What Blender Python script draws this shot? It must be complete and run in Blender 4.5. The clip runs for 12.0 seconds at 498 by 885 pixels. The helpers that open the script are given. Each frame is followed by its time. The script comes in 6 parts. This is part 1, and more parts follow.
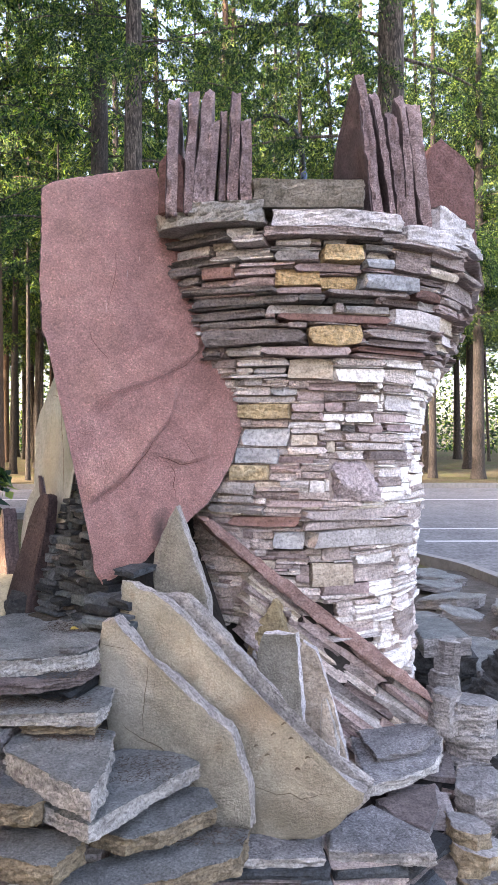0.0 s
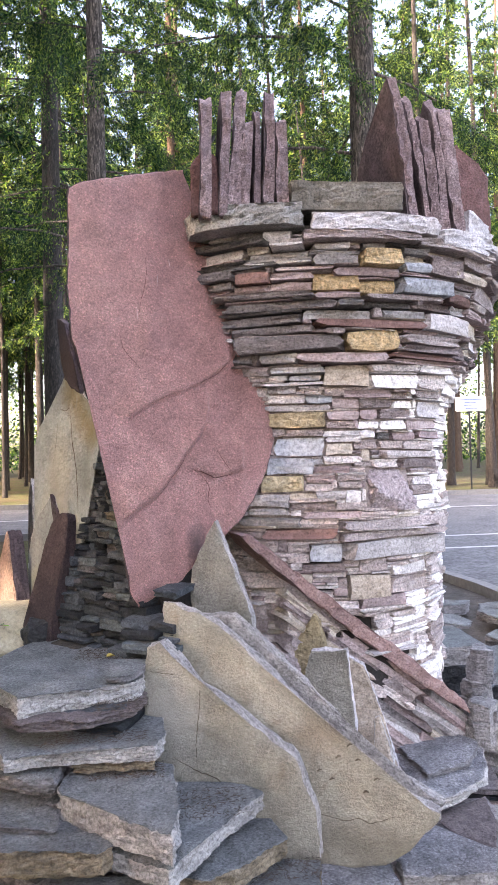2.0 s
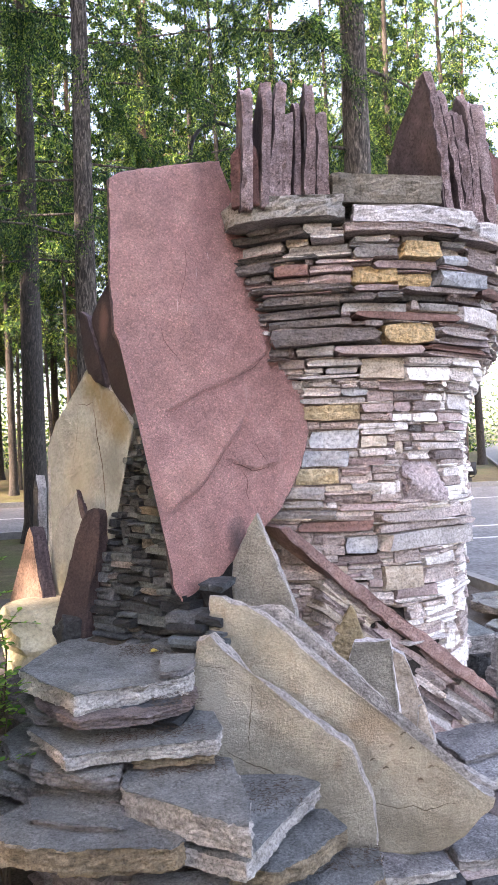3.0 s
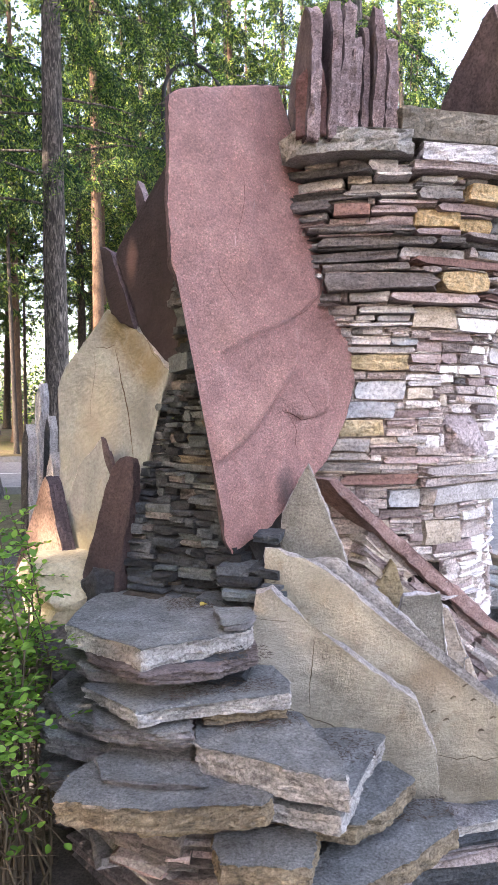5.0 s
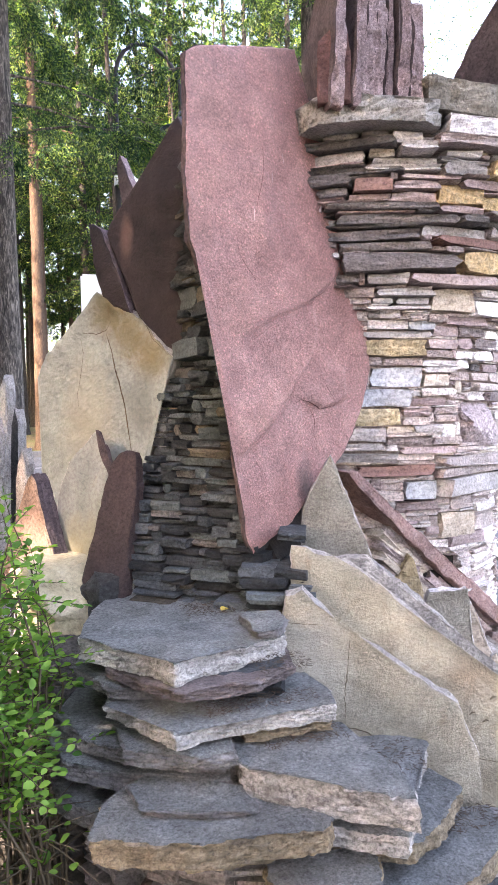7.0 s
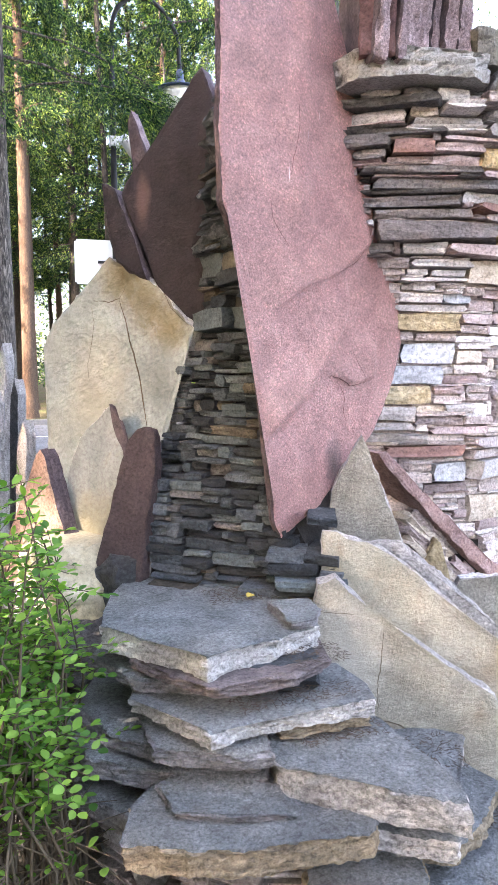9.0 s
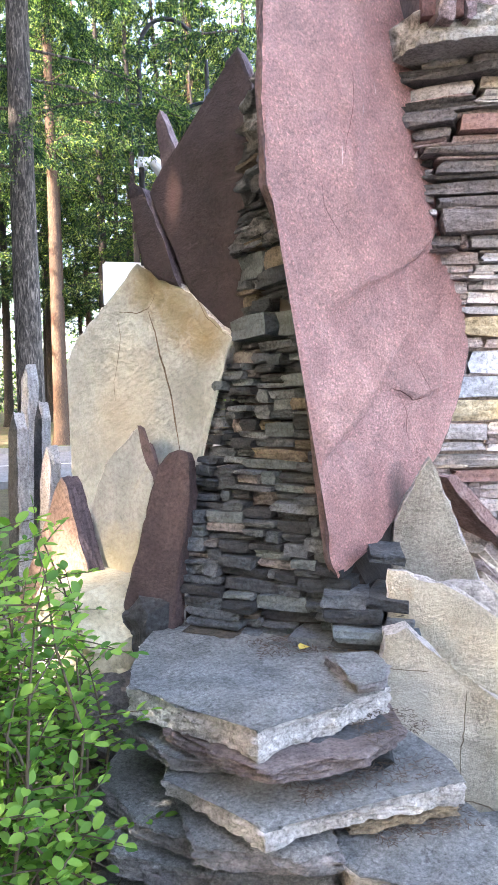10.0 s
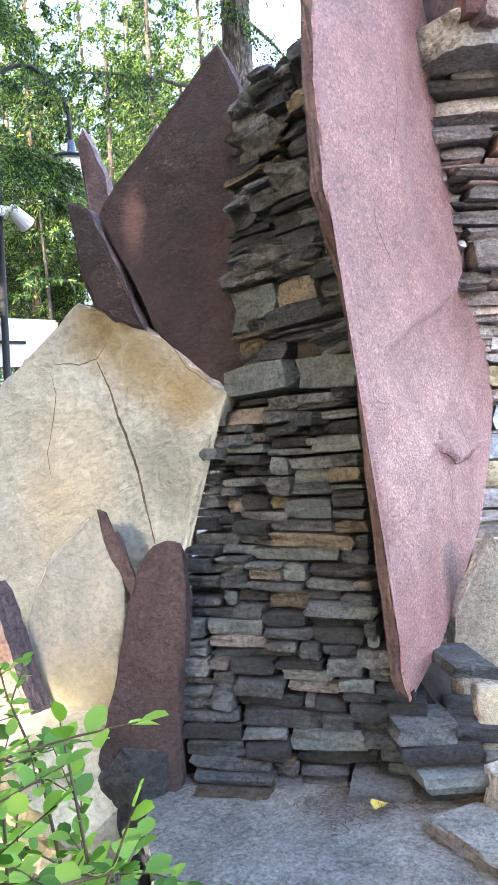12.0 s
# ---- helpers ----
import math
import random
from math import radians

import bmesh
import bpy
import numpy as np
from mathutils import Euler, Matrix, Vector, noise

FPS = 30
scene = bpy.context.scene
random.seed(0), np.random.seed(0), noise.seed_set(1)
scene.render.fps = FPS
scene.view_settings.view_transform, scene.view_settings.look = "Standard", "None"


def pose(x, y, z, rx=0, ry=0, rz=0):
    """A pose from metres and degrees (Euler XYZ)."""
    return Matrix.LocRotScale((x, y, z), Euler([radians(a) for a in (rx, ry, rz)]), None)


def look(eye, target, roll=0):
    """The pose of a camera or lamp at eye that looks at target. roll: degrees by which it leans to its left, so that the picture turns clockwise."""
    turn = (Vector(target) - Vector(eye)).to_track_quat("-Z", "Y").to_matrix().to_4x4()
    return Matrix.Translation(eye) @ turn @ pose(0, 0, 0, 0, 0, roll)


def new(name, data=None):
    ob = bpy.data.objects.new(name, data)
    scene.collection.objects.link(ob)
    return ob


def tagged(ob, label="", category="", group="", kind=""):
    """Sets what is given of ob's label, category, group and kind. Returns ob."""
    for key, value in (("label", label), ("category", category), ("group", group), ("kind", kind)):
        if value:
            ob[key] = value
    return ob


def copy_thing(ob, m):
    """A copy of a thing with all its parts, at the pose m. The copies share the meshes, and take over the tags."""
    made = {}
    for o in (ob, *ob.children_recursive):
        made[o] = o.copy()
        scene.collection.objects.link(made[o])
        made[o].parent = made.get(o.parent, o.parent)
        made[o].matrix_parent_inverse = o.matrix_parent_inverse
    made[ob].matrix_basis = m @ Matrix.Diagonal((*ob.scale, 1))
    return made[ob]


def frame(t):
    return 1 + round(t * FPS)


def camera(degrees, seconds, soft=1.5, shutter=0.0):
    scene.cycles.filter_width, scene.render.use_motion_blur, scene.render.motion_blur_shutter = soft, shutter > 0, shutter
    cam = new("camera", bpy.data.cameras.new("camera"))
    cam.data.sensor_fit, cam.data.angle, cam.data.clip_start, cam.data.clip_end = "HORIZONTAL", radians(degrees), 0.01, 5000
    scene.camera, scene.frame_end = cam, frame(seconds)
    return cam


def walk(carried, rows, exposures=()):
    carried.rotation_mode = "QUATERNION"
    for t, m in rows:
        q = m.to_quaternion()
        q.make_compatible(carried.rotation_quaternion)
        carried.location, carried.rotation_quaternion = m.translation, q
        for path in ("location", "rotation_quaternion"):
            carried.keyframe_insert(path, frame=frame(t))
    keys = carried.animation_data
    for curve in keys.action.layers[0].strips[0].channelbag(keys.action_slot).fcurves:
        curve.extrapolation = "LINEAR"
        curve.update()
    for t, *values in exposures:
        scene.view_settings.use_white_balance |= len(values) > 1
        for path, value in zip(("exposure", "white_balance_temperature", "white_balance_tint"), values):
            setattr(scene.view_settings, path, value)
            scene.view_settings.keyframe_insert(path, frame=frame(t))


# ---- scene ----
cam = camera(39.9, 12.0, soft=1.0)
METRES, EYE, TILT, LEAN, TURN = 3.0, 1.5, 0.0, 0.0, 0.0
ROWS = [
    (0.0, 0.0, 0.0, 0.0, 0.0, 0.0, -0.0),
    (0.5, -0.0255, -0.0044, -0.0009, -0.15, -0.19, 1.68),
    (1.0, -0.0481, 0.003, -0.0034, -1.28, 0.48, 1.22),
    (1.5, -0.0889, 0.0254, -0.0042, -2.52, 1.36, 1.91),
    (2.0, -0.139, 0.0444, -0.0041, -4.75, 1.16, 1.48),
    (2.5, -0.193, 0.0491, -0.004, -5.73, 1.02, 1.62),
    (4.5, -0.3621, 0.1115, -0.0202, -13.6, -1.6, 1.8),
    (5.0, -0.3939, 0.1296, -0.0234, -12.72, -2.5, 0.52),
    (5.5, -0.4334, 0.1465, -0.0262, -15.67, -2.47, 2.16),
    (6.0, -0.4677, 0.1667, -0.0252, -18.78, -3.34, 2.99),
    (6.5, -0.4783, 0.1881, -0.0272, -18.55, -3.6, 0.72),
    (7.0, -0.4767, 0.2196, -0.0286, -17.8, -3.07, 1.04),
    (7.5, -0.4818, 0.237, -0.024, -17.33, -2.21, 0.83),
    (9.5, -0.5132, 0.3272, -0.0219, -19.22, -6.13, 0.06),
    (10.0, -0.493, 0.3934, -0.0321, -16.53, -3.48, 1.09),
    (10.5, -0.4809, 0.4518, -0.0181, -15.41, -1.9, 0.11),
    (11.0, -0.5079, 0.5184, -0.0201, -19.18, -0.44, 1.45),
    (11.5, -0.5547, 0.5828, -0.0177, -25.76, -1.06, 3.22),
    (12.0, -0.5746, 0.6142, -0.0165, -29.4, 1.05, 3.06),
]
EXPOSURE = [(0.0, 3.61, 7750, 23), (6.0, 4.00, 7750, 24), (12.0, 4.53, 6900, 16)]
walk(cam, [(t, pose(0, 0, EYE, TILT, LEAN, TURN) @ pose(METRES * x, METRES * y, METRES * z, 90 + pitch, roll, yaw)) for t, x, y, z, yaw, pitch, roll in ROWS], EXPOSURE)

# ---- light and sky ----
SUN = Vector((-0.80, -0.42, 0.50)).normalized()
world = bpy.data.worlds.new("daylight")
scene.world = world
world.use_nodes = True
wn = world.node_tree.nodes
wl = world.node_tree.links
bg = wn["Background"]
sky = wn.new("ShaderNodeTexSky")
sky.sky_type = "NISHITA"
sky.sun_disc = False
sky.sun_elevation = math.asin(SUN.z)
sky.sun_rotation = math.atan2(SUN.x, SUN.y)
sky.air_density, sky.dust_density, sky.ozone_density = 1.0, 4.0, 1.0
bg.inputs["Strength"].default_value = 0.15
wl.new(sky.outputs[0], bg.inputs["Color"])
sun = new("sun", bpy.data.lights.new("sun", "SUN"))
sun.data.energy, sun.data.angle, sun.data.color = 2.0, radians(1.0), (1.0, 0.93, 0.82)
sun.matrix_world = look(SUN * 40, (0, 0, 0))

# ---- materials ----


def mix_rgb(nt, fac, a, b, blend="MIX"):
    m = nt.nodes.new("ShaderNodeMix")
    m.data_type, m.blend_type = "RGBA", blend
    for key, val in ((0, fac), (6, a), (7, b)):
        if isinstance(val, (int, float)):
            m.inputs[key].default_value = val
        elif isinstance(val, (tuple, list)):
            m.inputs[key].default_value = (*val[:3], 1)
        else:
            nt.links.new(val, m.inputs[key])
    return m.outputs[2]


def noise_tex(nt, vec, scale, detail=6, rough=0.6, distort=0.0):
    n = nt.nodes.new("ShaderNodeTexNoise")
    n.inputs["Scale"].default_value, n.inputs["Detail"].default_value = scale, detail
    n.inputs["Roughness"].default_value, n.inputs["Distortion"].default_value = rough, distort
    nt.links.new(vec, n.inputs["Vector"])
    return n.outputs["Fac"]


def ramp(nt, fac, stops):
    r = nt.nodes.new("ShaderNodeValToRGB")
    while len(r.color_ramp.elements) < len(stops):
        r.color_ramp.elements.new(0.5)
    for e, (p, c) in zip(r.color_ramp.elements, stops):
        e.position = p
        e.color = (*c, 1) if isinstance(c, (tuple, list)) else (c, c, c, 1)
    nt.links.new(fac, r.inputs[0])
    return r.outputs[0]


def mapped(nt, vec, scale):
    m = nt.nodes.new("ShaderNodeMapping")
    m.inputs["Scale"].default_value = scale
    nt.links.new(vec, m.inputs["Vector"])
    return m.outputs[0]


def chance(nt):
    """A random number for each object, and for each island of a joined mesh."""
    a = nt.nodes.new("ShaderNodeObjectInfo").outputs["Random"]
    b = nt.nodes.new("ShaderNodeNewGeometry").outputs["Random Per Island"]
    s = nt.nodes.new("ShaderNodeMath")
    s.operation = "ADD"
    nt.links.new(a, s.inputs[0])
    nt.links.new(b, s.inputs[1])
    f = nt.nodes.new("ShaderNodeMath")
    f.operation = "FRACT"
    nt.links.new(s.outputs[0], f.inputs[0])
    return f.outputs[0]


def stone(name, tones, layers=(1, 1, 1), grain=60, spots=None, stain=None, rough=0.85, bump=0.35, local=True, vary=0.5, fleck=0.0, cracks=0.0, blotch=1.0, grit=1.0, patches=()):
    """Stone: tones over two scales of noise, streaks along its bedding, stains and fine relief."""
    m = bpy.data.materials.new(name)
    m.use_nodes = True
    nt = m.node_tree
    bs = nt.nodes["Principled BSDF"]
    if local:
        vec = nt.nodes.new("ShaderNodeTexCoord").outputs["Object"]
    else:
        geo = nt.nodes.new("ShaderNodeNewGeometry").outputs["Position"]
        off = nt.nodes.new("ShaderNodeVectorMath")
        off.operation = "MULTIPLY_ADD"
        rnd = nt.nodes.new("ShaderNodeCombineXYZ")
        ch = chance(nt)
        for k in range(3):
            nt.links.new(ch, rnd.inputs[k])
        nt.links.new(rnd.outputs[0], off.inputs[0])
        off.inputs[1].default_value = (17, 23, 31)
        nt.links.new(geo, off.inputs[2])
        vec = off.outputs[0]
    ch = chance(nt)
    bed = mapped(nt, vec, layers)
    big = noise_tex(nt, vec, 4.0, 5, 0.6, 0.4)
    mid = noise_tex(nt, bed, 9.0, 8, 0.65, 0.3)
    fine = noise_tex(nt, vec, grain, 6, 0.75)
    add = nt.nodes.new("ShaderNodeMath")
    add.operation = "MULTIPLY_ADD"
    nt.links.new(ch, add.inputs[0])
    add.inputs[1].default_value = vary
    mm = nt.nodes.new("ShaderNodeMath")
    mm.operation = "MULTIPLY_ADD"
    nt.links.new(mid, mm.inputs[0])
    mm.inputs[1].default_value = 0.9
    mm.inputs[2].default_value = 0.05 - vary * 0.5
    nt.links.new(mm.outputs[0], add.inputs[2])
    n = len(tones)
    col = ramp(nt, add.outputs[0], [(0.25 + 0.5 * i / max(1, n - 1), c) for i, c in enumerate(tones)])
    col = mix_rgb(nt, 1.0, col, ramp(nt, fine, [(0.34, 1 - 0.55 * grit), (0.5, 1.0), (0.68, 1 + 0.42 * grit)]), "MULTIPLY")
    col = mix_rgb(nt, 1.0, col, ramp(nt, big, [(0.3, 1 - 0.35 * blotch), (0.62, 1 + 0.12 * blotch)]), "MULTIPLY")
    seam = noise_tex(nt, bed, 5.0, 5, 0.55, 0.6)
    col = mix_rgb(nt, 1.0, col, ramp(nt, seam, [(0.40, 1.0), (0.415, 1.0 - cracks), (0.43, 1.0), (0.56, 1.0), (0.57, 1.0 - 0.7 * cracks), (0.58, 1.0)]), "MULTIPLY")
    if stain:
        sf = noise_tex(nt, vec, stain[1], 7, 0.7, 0.8)
        col = mix_rgb(nt, ramp(nt, sf, [(stain[2], 0.0), (stain[2] + 0.13, stain[3])]), col, stain[0])
    for centre, size, tint, amount in patches:
        pm = nt.nodes.new("ShaderNodeMapping")
        pm.vector_type = "TEXTURE"
        pm.inputs["Location"].default_value, pm.inputs["Scale"].default_value = centre, size
        nt.links.new(vec, pm.inputs["Vector"])
        ln = nt.nodes.new("ShaderNodeVectorMath")
        ln.operation = "LENGTH"
        nt.links.new(pm.outputs[0], ln.inputs[0])
        wob = nt.nodes.new("ShaderNodeMath")
        wob.operation = "MULTIPLY_ADD"
        nt.links.new(noise_tex(nt, vec, 11.0, 6, 0.65, 0.5), wob.inputs[0])
        wob.inputs[1].default_value = 0.6
        half = nt.nodes.new("ShaderNodeMath")
        half.operation = "MULTIPLY"
        half.inputs[1].default_value = 0.6
        nt.links.new(ln.outputs["Value"], half.inputs[0])
        nt.links.new(half.outputs[0], wob.inputs[2])
        col = mix_rgb(nt, ramp(nt, wob.outputs[0], [(0.3, amount), (0.62, amount * 0.7), (0.95, 0.0)]), col, tint)
    if fleck:
        vo = nt.nodes.new("ShaderNodeTexVoronoi")
        vo.inputs["Scale"].default_value = 170
        nt.links.new(vec, vo.inputs["Vector"])
        sx = nt.nodes.new("ShaderNodeSeparateColor")
        nt.links.new(vo.outputs["Color"], sx.inputs[0])
        col = mix_rgb(nt, fleck, col, ramp(nt, sx.outputs[0], [(0.0, 0.62), (0.45, 0.93), (0.8, 1.08), (0.95, 1.5), (1.0, 1.8)]), "MULTIPLY")
        sp = noise_tex(nt, vec, 420, 3, 0.8)
        col = mix_rgb(nt, 1.0, col, ramp(nt, sp, [(0.36, 0.7), (0.5, 1.0), (0.64, 1.3)]), "MULTIPLY")
    nt.links.new(col, bs.inputs["Base Color"])
    bs.inputs["Roughness"].default_value = rough
    bs.inputs["Specular IOR Level"].default_value = 0.3 if rough > 0.7 else 1.0
    hsum = nt.nodes.new("ShaderNodeMath")
    hsum.operation = "MULTIPLY_ADD"
    nt.links.new(mid, hsum.inputs[0])
    hsum.inputs[1].default_value = 2.2
    nt.links.new(fine, hsum.inputs[2])
    bp = nt.nodes.new("ShaderNodeBump")
    bp.inputs["Strength"].default_value = bump
    bp.inputs["Distance"].default_value = 0.018
    nt.links.new(hsum.outputs[0], bp.inputs["Height"])
    nt.links.new(bp.outputs[0], bs.inputs["Normal"])
    return m


GREY_TONES = [(0.10, 0.10, 0.105), (0.20, 0.195, 0.20), (0.34, 0.32, 0.32)]
M_PINK = stone("pink_granular_stone", [(0.335, 0.162, 0.150), (0.465, 0.234, 0.217), (0.60, 0.342, 0.322)], grain=130, bump=1.1, grit=0.9, fleck=0.5, vary=0.0, rough=0.42, blotch=0.45, stain=((0.33, 0.165, 0.16), 2.0, 0.55, 0.35),
               patches=[((0.055, -0.30, 0), (0.055, 0.13, 1), (0.06, 0.04, 0.045), 0.85)])
M_PINK_EDGE = stone("pink_stone_edge", [(0.05, 0.034, 0.039), (0.078, 0.055, 0.061), (0.12, 0.088, 0.095)], layers=(1, 1, 3), grain=70, vary=0.0)
M_OCHRE = stone("ochre_sandstone", [(0.285, 0.262, 0.208), (0.37, 0.344, 0.278), (0.45, 0.424, 0.352)], grain=100, bump=0.9, vary=0.0, blotch=0.9, fleck=0.16, grit=0.55, stain=((0.20, 0.125, 0.065), 4.2, 0.59, 0.6), patches=[((0.0, -0.02, 0), (0.13, 0.11, 1), (0.25, 0.165, 0.10), 0.45), ((0.1, -0.4, 0), (0.35, 0.10, 1), (0.19, 0.165, 0.12), 0.55), ((-0.5, 0.3, 0), (0.2, 0.15, 1), (0.25, 0.24, 0.19), 0.4)])
M_OCHRE_LOW = stone("pale_ochre_sandstone", [(0.27, 0.252, 0.205), (0.35, 0.33, 0.272), (0.43, 0.408, 0.345)], grain=95, bump=1.0, vary=0.0, blotch=0.8, fleck=0.15, grit=0.6, stain=((0.19, 0.13, 0.075), 5.0, 0.61, 0.5),
                    patches=[((0.09, -0.26, 0), (0.13, 0.24, 1), (0.44, 0.43, 0.385), 0.7), ((0.35, -0.62, 0), (0.2, 0.12, 1), (0.18, 0.16, 0.12), 0.5)])
M_POINT = stone("grey_tan_stone", [(0.20, 0.19, 0.163), (0.275, 0.263, 0.228), (0.35, 0.338, 0.298)], grain=95, bump=1.0, vary=0.0, blotch=0.9, fleck=0.25, grit=0.7, stain=((0.09, 0.08, 0.065), 7.0, 0.62, 0.6))
M_EDGE = stone("split_grey_edge", [(0.19, 0.181, 0.18), (0.36, 0.346, 0.343), (0.56, 0.54, 0.53)], layers=(1.5, 1.5, 5), grain=90, bump=1.0, vary=0.0)
M_RIM_EDGE = stone("pale_split_rim", [(0.18, 0.171, 0.168), (0.40, 0.384, 0.378), (0.64, 0.62, 0.61)], layers=(2, 2, 7), grain=90, bump=1.0, vary=0.0)
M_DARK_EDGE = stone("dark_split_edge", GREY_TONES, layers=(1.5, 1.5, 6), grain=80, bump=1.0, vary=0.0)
M_MAUVE = stone("mauve_slate_slab", [(0.085, 0.07, 0.07), (0.145, 0.118, 0.117), (0.22, 0.185, 0.183)], layers=(1.5, 1.5, 4), grain=80, bump=0.9, vary=0.1)
M_LEDGE = stone("grey_slate_slab", [(0.12, 0.129, 0.131), (0.188, 0.20, 0.202), (0.275, 0.288, 0.288)], grain=95, bump=1.1, vary=0.15, blotch=0.8, fleck=0.35, cracks=0.3, stain=((0.10, 0.085, 0.07), 6.0, 0.62, 0.6))
M_LEDGE_EDGE = stone("split_slab_edge", [(0.20, 0.19, 0.185), (0.44, 0.425, 0.41), (0.68, 0.66, 0.64)], layers=(2, 2, 4.5), grain=90, bump=1.0, vary=0.2)
M_TAN_EDGE = stone("split_tan_edge", [(0.13, 0.105, 0.075), (0.34, 0.275, 0.19), (0.52, 0.45, 0.34)], layers=(2, 2, 4.5), grain=90, bump=1.0, vary=0.2)
# the warm pale patch at lower left is the sun's glow put into colour
M_CREAM = stone("cream_limestone", [(0.225, 0.255, 0.245), (0.28, 0.306, 0.294), (0.34, 0.36, 0.343)], grain=55, bump=0.5, vary=0.0, grit=0.45, layers=(3, 3, 0.8), blotch=0.7, stain=((0.185, 0.15, 0.085), 2.6, 0.60, 0.5), patches=[((-0.47, 0.25, 0), (0.17, 0.15, 1), (0.13, 0.10, 0.045), 0.9), ((-0.29, 0.13, 0), (0.19, 0.15, 1), (0.15, 0.115, 0.05), 0.85), ((-0.14, 0.02, 0), (0.15, 0.12, 1), (0.17, 0.125, 0.05), 0.9), ((-0.2, -0.2, 0), (0.14, 0.18, 1), (0.13, 0.142, 0.137), 0.75), ((-0.62, -0.25, 0), (0.25, 0.32, 1), (0.37, 0.335, 0.255), 0.6), ((-0.35, -0.55, 0), (0.16, 0.14, 1), (0.30, 0.235, 0.11), 0.7)])
M_BOULDER = stone("cream_boulder", [(0.30, 0.262, 0.18), (0.39, 0.345, 0.24), (0.47, 0.425, 0.315)], grain=55, bump=0.6, vary=0.0, blotch=0.6, grit=0.6)
M_OCHRE_CRACK = stone("ochre_crack", [(0.11, 0.09, 0.065), (0.15, 0.125, 0.09), (0.20, 0.17, 0.125)], vary=0.0)
M_CREAM_GREY = stone("grey_cream_limestone", [(0.175, 0.19, 0.19), (0.23, 0.246, 0.243), (0.295, 0.31, 0.30)], grain=60, bump=0.4, vary=0.0, grit=0.5, blotch=0.6, stain=((0.20, 0.16, 0.08), 4.0, 0.60, 0.5), patches=[((-0.08, -0.62, 0), (0.4, 0.26, 1), (0.25, 0.21, 0.10), 0.65)])
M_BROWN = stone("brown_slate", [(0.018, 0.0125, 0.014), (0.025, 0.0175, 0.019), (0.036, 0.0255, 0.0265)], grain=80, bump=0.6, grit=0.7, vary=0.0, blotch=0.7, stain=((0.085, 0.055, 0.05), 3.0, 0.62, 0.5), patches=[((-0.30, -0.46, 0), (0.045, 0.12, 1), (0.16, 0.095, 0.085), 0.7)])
M_RUST = stone("rust_brown_slate", [(0.036, 0.024, 0.025), (0.052, 0.0355, 0.036), (0.075, 0.052, 0.052)], layers=(2, 2, 0.8), grain=80, bump=0.7, vary=0.0, blotch=0.9, stain=((0.03, 0.018, 0.02), 4.0, 0.58, 0.6))
M_PURPLE = stone("purple_slate", [(0.042, 0.031, 0.035), (0.075, 0.056, 0.062), (0.14, 0.11, 0.115)], layers=(1, 1, 5), grain=70, bump=0.4, vary=0.2)
M_SPIKE = stone("spike_slate", [(0.16, 0.113, 0.117), (0.285, 0.212, 0.217), (0.45, 0.355, 0.36)], layers=(1.5, 1.5, 1.5), grain=120, fleck=0.6, bump=1.0, vary=0.15, blotch=0.7)
M_ORANGE = stone("orange_sandstone", [(0.19, 0.122, 0.092), (0.25, 0.168, 0.132), (0.31, 0.222, 0.182)], grain=60, bump=0.25, vary=0.0)
BED = (2.2, 2.2, 5)
